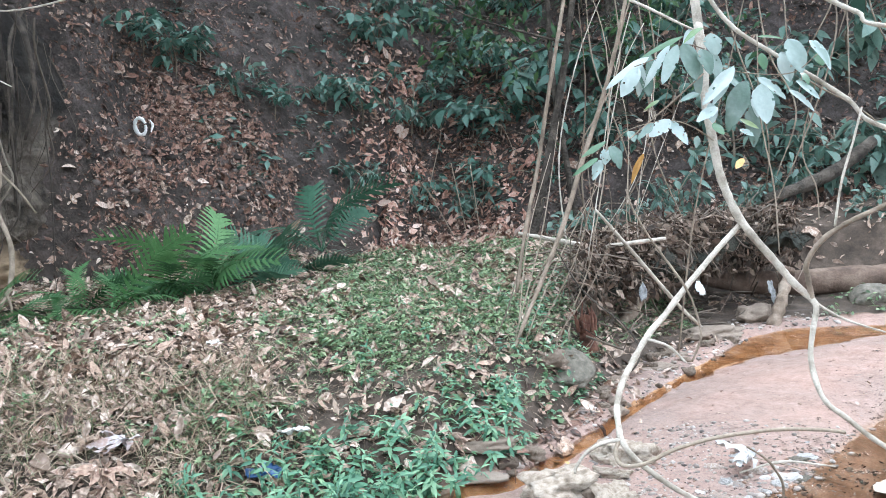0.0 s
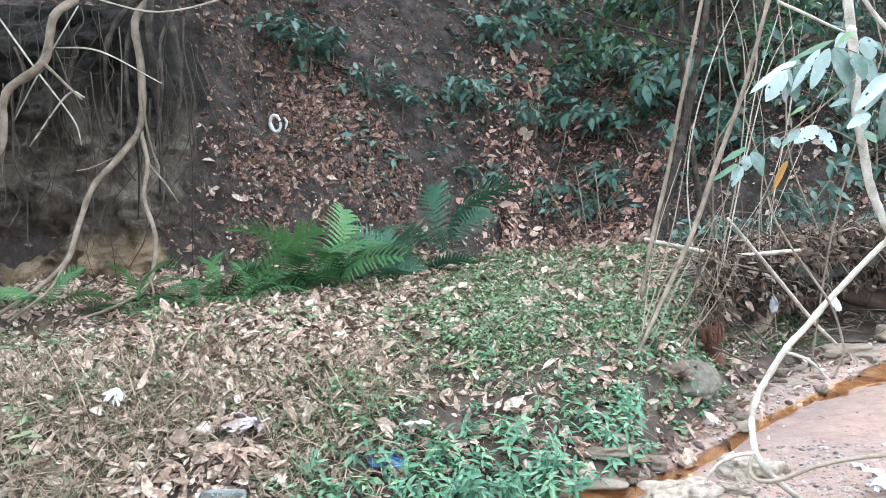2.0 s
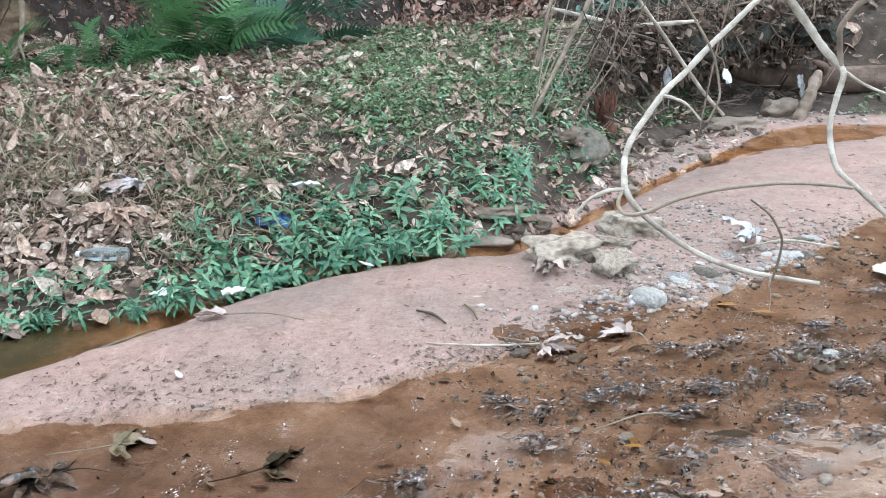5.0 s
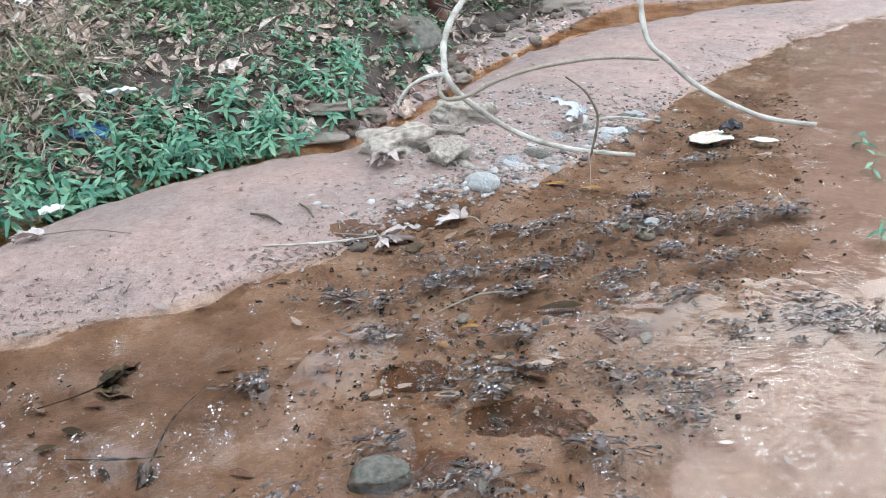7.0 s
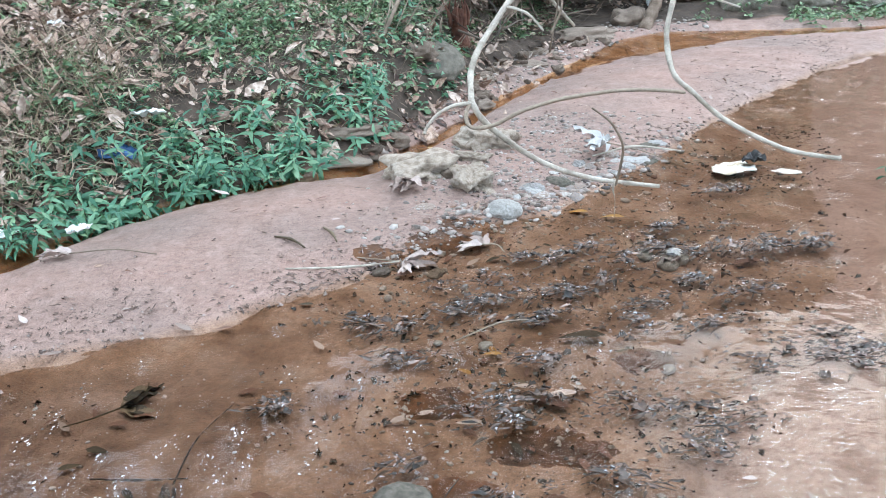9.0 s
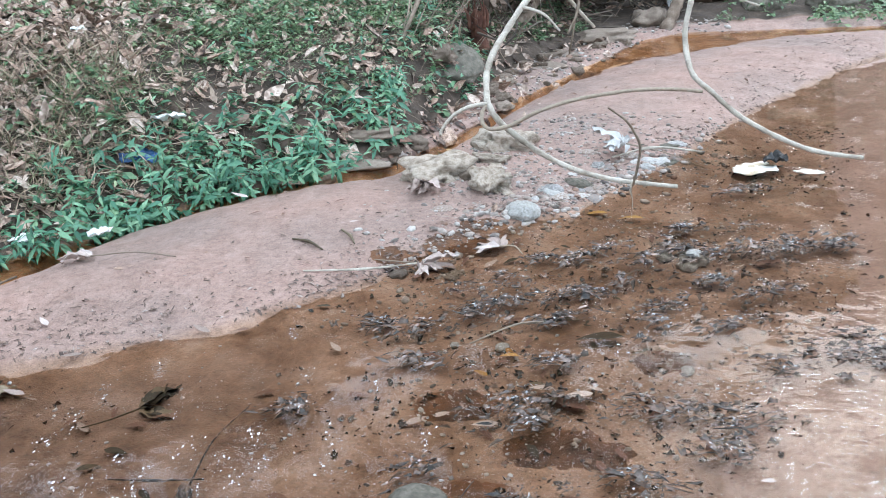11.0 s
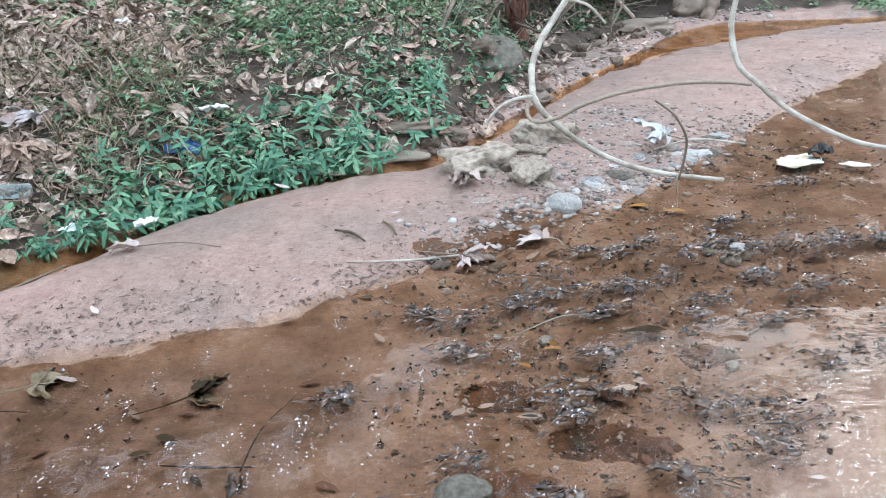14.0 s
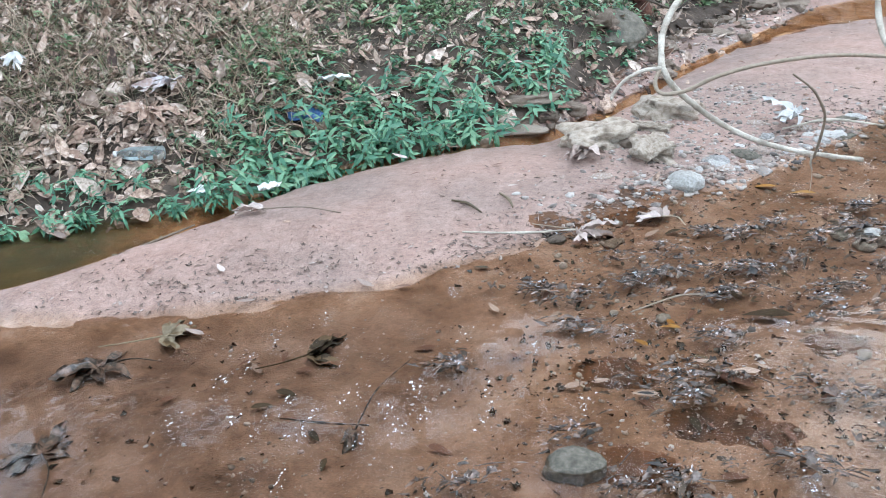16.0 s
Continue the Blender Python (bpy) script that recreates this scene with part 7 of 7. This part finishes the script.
PALE_STONE = rock_mesh(31, 0.7, 0.2, M_PALE_STONE, "stone")
for x, y, r in [(0.785, 3.45, 0.13), (1.37, 2.99, 0.10), (1.33, 2.93, 0.075), (1.27, 3.02, 0.06), (1.12, 2.22, 0.04), (0.452, 2.464, 0.025), (0.6, 2.43, 0.04)]:
    ob = new("stone", PALE_STONE)
    ob.matrix_basis = Matrix.Translation(ground_at(x, y, 0.008)) @ pose(0, 0, 0, 0, 0, 900 * r) @ Matrix.Diagonal((r * 1.2, r, r, 1))
    tagged(ob, "pale grey stone at the water's edge", "stone", "stones in the stream")


def plastic_strip():
    """A white looped strip and a curved one, lying together on the slope."""
    x, y, z = ground_at(-3.26, 8.55, 0.1)
    th = thing("plastic_strip", "white looped plastic strip lying on the leafy slope", "plastic scrap", m=Matrix.Translation((x, y, z)) @ Matrix.Diagonal((0.8, 0.8, 0.75, 1)))
    loop = [(0.07 * math.cos(a), -0.02 * math.sin(a), 0.06 + 0.11 * math.sin(a)) for a in np.linspace(0.3, 6.4, 9)]
    part("loop", tube("loop", loop, [0.02, 0.026, 0.018], M_WHITE, 6, 0.2), th)
    part("tail", tube("tail", [(0.14, -0.02, 0.13), (0.17, -0.03, 0.06), (0.14, -0.03, -0.03)], [0.008, 0.016, 0.008], M_WHITE, 6, 0.2), th)


plastic_strip()


def bottle(at, yaw):
    x, y = at
    th = thing("plastic_bottle", "clear plastic bottle lying among the herbs", "bottle", m=Matrix.Translation(ground_at(x, y, 0.05)) @ pose(0, 0, 0, 86, 0, yaw))
    prof = [(0.0, 0.0), (0.028, 0.0), (0.032, 0.008), (0.031, 0.05), (0.029, 0.055), (0.031, 0.06), (0.031, 0.10), (0.029, 0.105), (0.031, 0.11), (0.030, 0.15), (0.020, 0.185), (0.012, 0.2), (0.012, 0.215)]
    sides = 20
    v = [(r * math.cos(2 * math.pi * k / sides), r * math.sin(2 * math.pi * k / sides), z) for r, z in prof for k in range(sides)]
    f = [(i * sides + k, i * sides + (k + 1) % sides, (i + 1) * sides + (k + 1) % sides, (i + 1) * sides + k) for i in range(len(prof) - 1) for k in range(sides)]
    part("body", mesh("body", v, f, M_CLEAR), th, "clear ribbed plastic body")
    cap = [(0.0135, 0.205), (0.0135, 0.222), (0.0, 0.222)]
    v = [(r * math.cos(2 * math.pi * k / 16), r * math.sin(2 * math.pi * k / 16), z) for r, z in cap for k in range(16)]
    f = [(i * 16 + k, i * 16 + (k + 1) % 16, (i + 1) * 16 + (k + 1) % 16, (i + 1) * 16 + k) for i in range(2) for k in range(16)]
    part("cap", mesh("cap", v, f, M_WHITE), th, "white screw cap")


bottle((-1.47, 3.53), -78)

pebbles("pale grit specks on the stream bed", 4200, (-1.0, 1.9, 1.2, 4.2), lambda x, y: ease(0.02, 0.15, line_at(NEAR, x) - y) * ease(-0.1, 0.15, fbm(x, y, 3.1, 99)) * ease(0.2, -0.1, x - np.interp(y, PALE[:, 0], PALE[:, 1])), (0.003, 0.011), 166, M_SCRAP_GLINT)

pebbles("fine gravel round the pitted rocks", 5200, (0.1, 1.9, 3.0, 4.8), lambda x, y: ease(-0.02, 0.03, y - line_at(NEAR, x)) * ease(0.02, -0.05, y - line_at(FAR, x)) * np.exp(-((x - 0.85 - 0.25 * (y - 3.6)) / 0.42) ** 2), (0.006, 0.024), 168)
litter("leaf_litter", "small broken leaves on the sand and gravel", 900, (-1.6, 3.4, 2.4, 6.4), lambda x, y: ease(0.02, 0.1, y - line_at(NEAR, x)) * ease(0.2, -0.1, y - line_at(FAR, x)) * (0.25 + 0.75 * np.exp(-((x - 0.9) / 0.6) ** 2)), (0.012, 0.04), M_LITTER, 169, 0.15, 0.004)


def rotten_stump(at):
    """A broken red-brown stump with torn fibres, at the foot of the debris."""
    g = np.random.default_rng(211)
    th = thing("stump", "rotten red-brown stump with torn fibres by the rill", "stump", ground_at(*at, -0.02))
    part("wood", tube("wood", [(0, 0, -0.03), (0.01, 0.02, 0.1), (0.0, 0.05, 0.2), (0.02, 0.06, 0.26)], [0.07, 0.06, 0.055, 0.03], M_RED_WOOD, 12, 0.22, 5, 3), th)
    for i in range(7):
        a = i * 0.9
        p = np.array([0.06 * math.cos(a), 0.06 * math.sin(a), 0.16])
        part("splinter", tube("splinter", [p, p * 1.15 + np.array([0, 0, 0.06]), p * 1.2 + np.array([g.normal(0, 0.02), 0, g.uniform(0.1, 0.17)])], [0.016, 0.011, 0.003], M_RED_WOOD, 5), th)


M_RED_WOOD = mat("rotten_red_wood", [(0.035, 0.016, 0.011), (0.10, 0.045, 0.03), (0.18, 0.09, 0.06)], 14, 0.9, 0.7, 70)
rotten_stump((0.79, 6.08))

pebbles("earth clods on the steep hillside", 12000, (-4.2, 6.0, 7.4, 14.5), lambda x, y: ease(0.0, 0.4, y - line_at(FOOT, x)) * ease(-0.2, 0.15, fbm(x, y, 0.9, 68)), (0.02, 0.085), 170, M_CLOD, -0.01)


def build_glints():
    """Little clusters of white flakes as sky glints, over sunken leaves and stones."""
    g = np.random.default_rng(221)
    pos, size = [], []
    for cx, cy in GLINTS:
        n = int(g.integers(14, 60))
        x, y = g.normal(cx, 0.013, n), g.normal(cy, 0.03, n)
        pos.append(np.stack([x, y, np.full(n, 0.0005)], -1))
        size.append(g.uniform(0.002, 0.0065, n) * g.choice([0.4, 0.7, 1, 2.4], n))
    p = np.vstack(pos)
    n = len(p)
    rot = turned(g.normal(0, 0.5, n), np.zeros(n), np.zeros(n))
    tagged(new("froth", scattered("froth", CHIPS, p, rot, np.concatenate(size), M_GLINT)), "white specks laid on the water as sky glints", "froth", kind="stuff")


# Near-white colour: the water's glints are painted as flakes.
M_GLINT = mat("froth", [(0.75, 0.77, 0.80), (0.88, 0.9, 0.92)], 20, 0.12, 0.0, 120, spec=0.9)
GLINTS = [(-0.59, 2.27), (-0.46, 2.38), (-0.63, 2.15), (-0.67, 2.04), (-0.56, 1.86), (-0.49, 1.81), (-0.45, 1.91), (-0.25, 1.99), (-0.17, 1.92), (-0.06, 1.89), (-0.12, 1.82), (-0, 2.3), (0.11, 1.97), (0.1, 1.85), (-0.37, 1.59), (-0.21, 1.79), (-0.74, 1.85), (-0.36, 1.86), (-0.3, 1.94), (-0.1, 2), (-0.38, 1.79), (0.21, 2.2), (0.5, 2.29), (-0.07, 2.55), (-0.35, 2.14), (0.35, 1.95), (0.85, 1.65), (0.95, 2.3), (1.25, 2.05)]
build_glints()
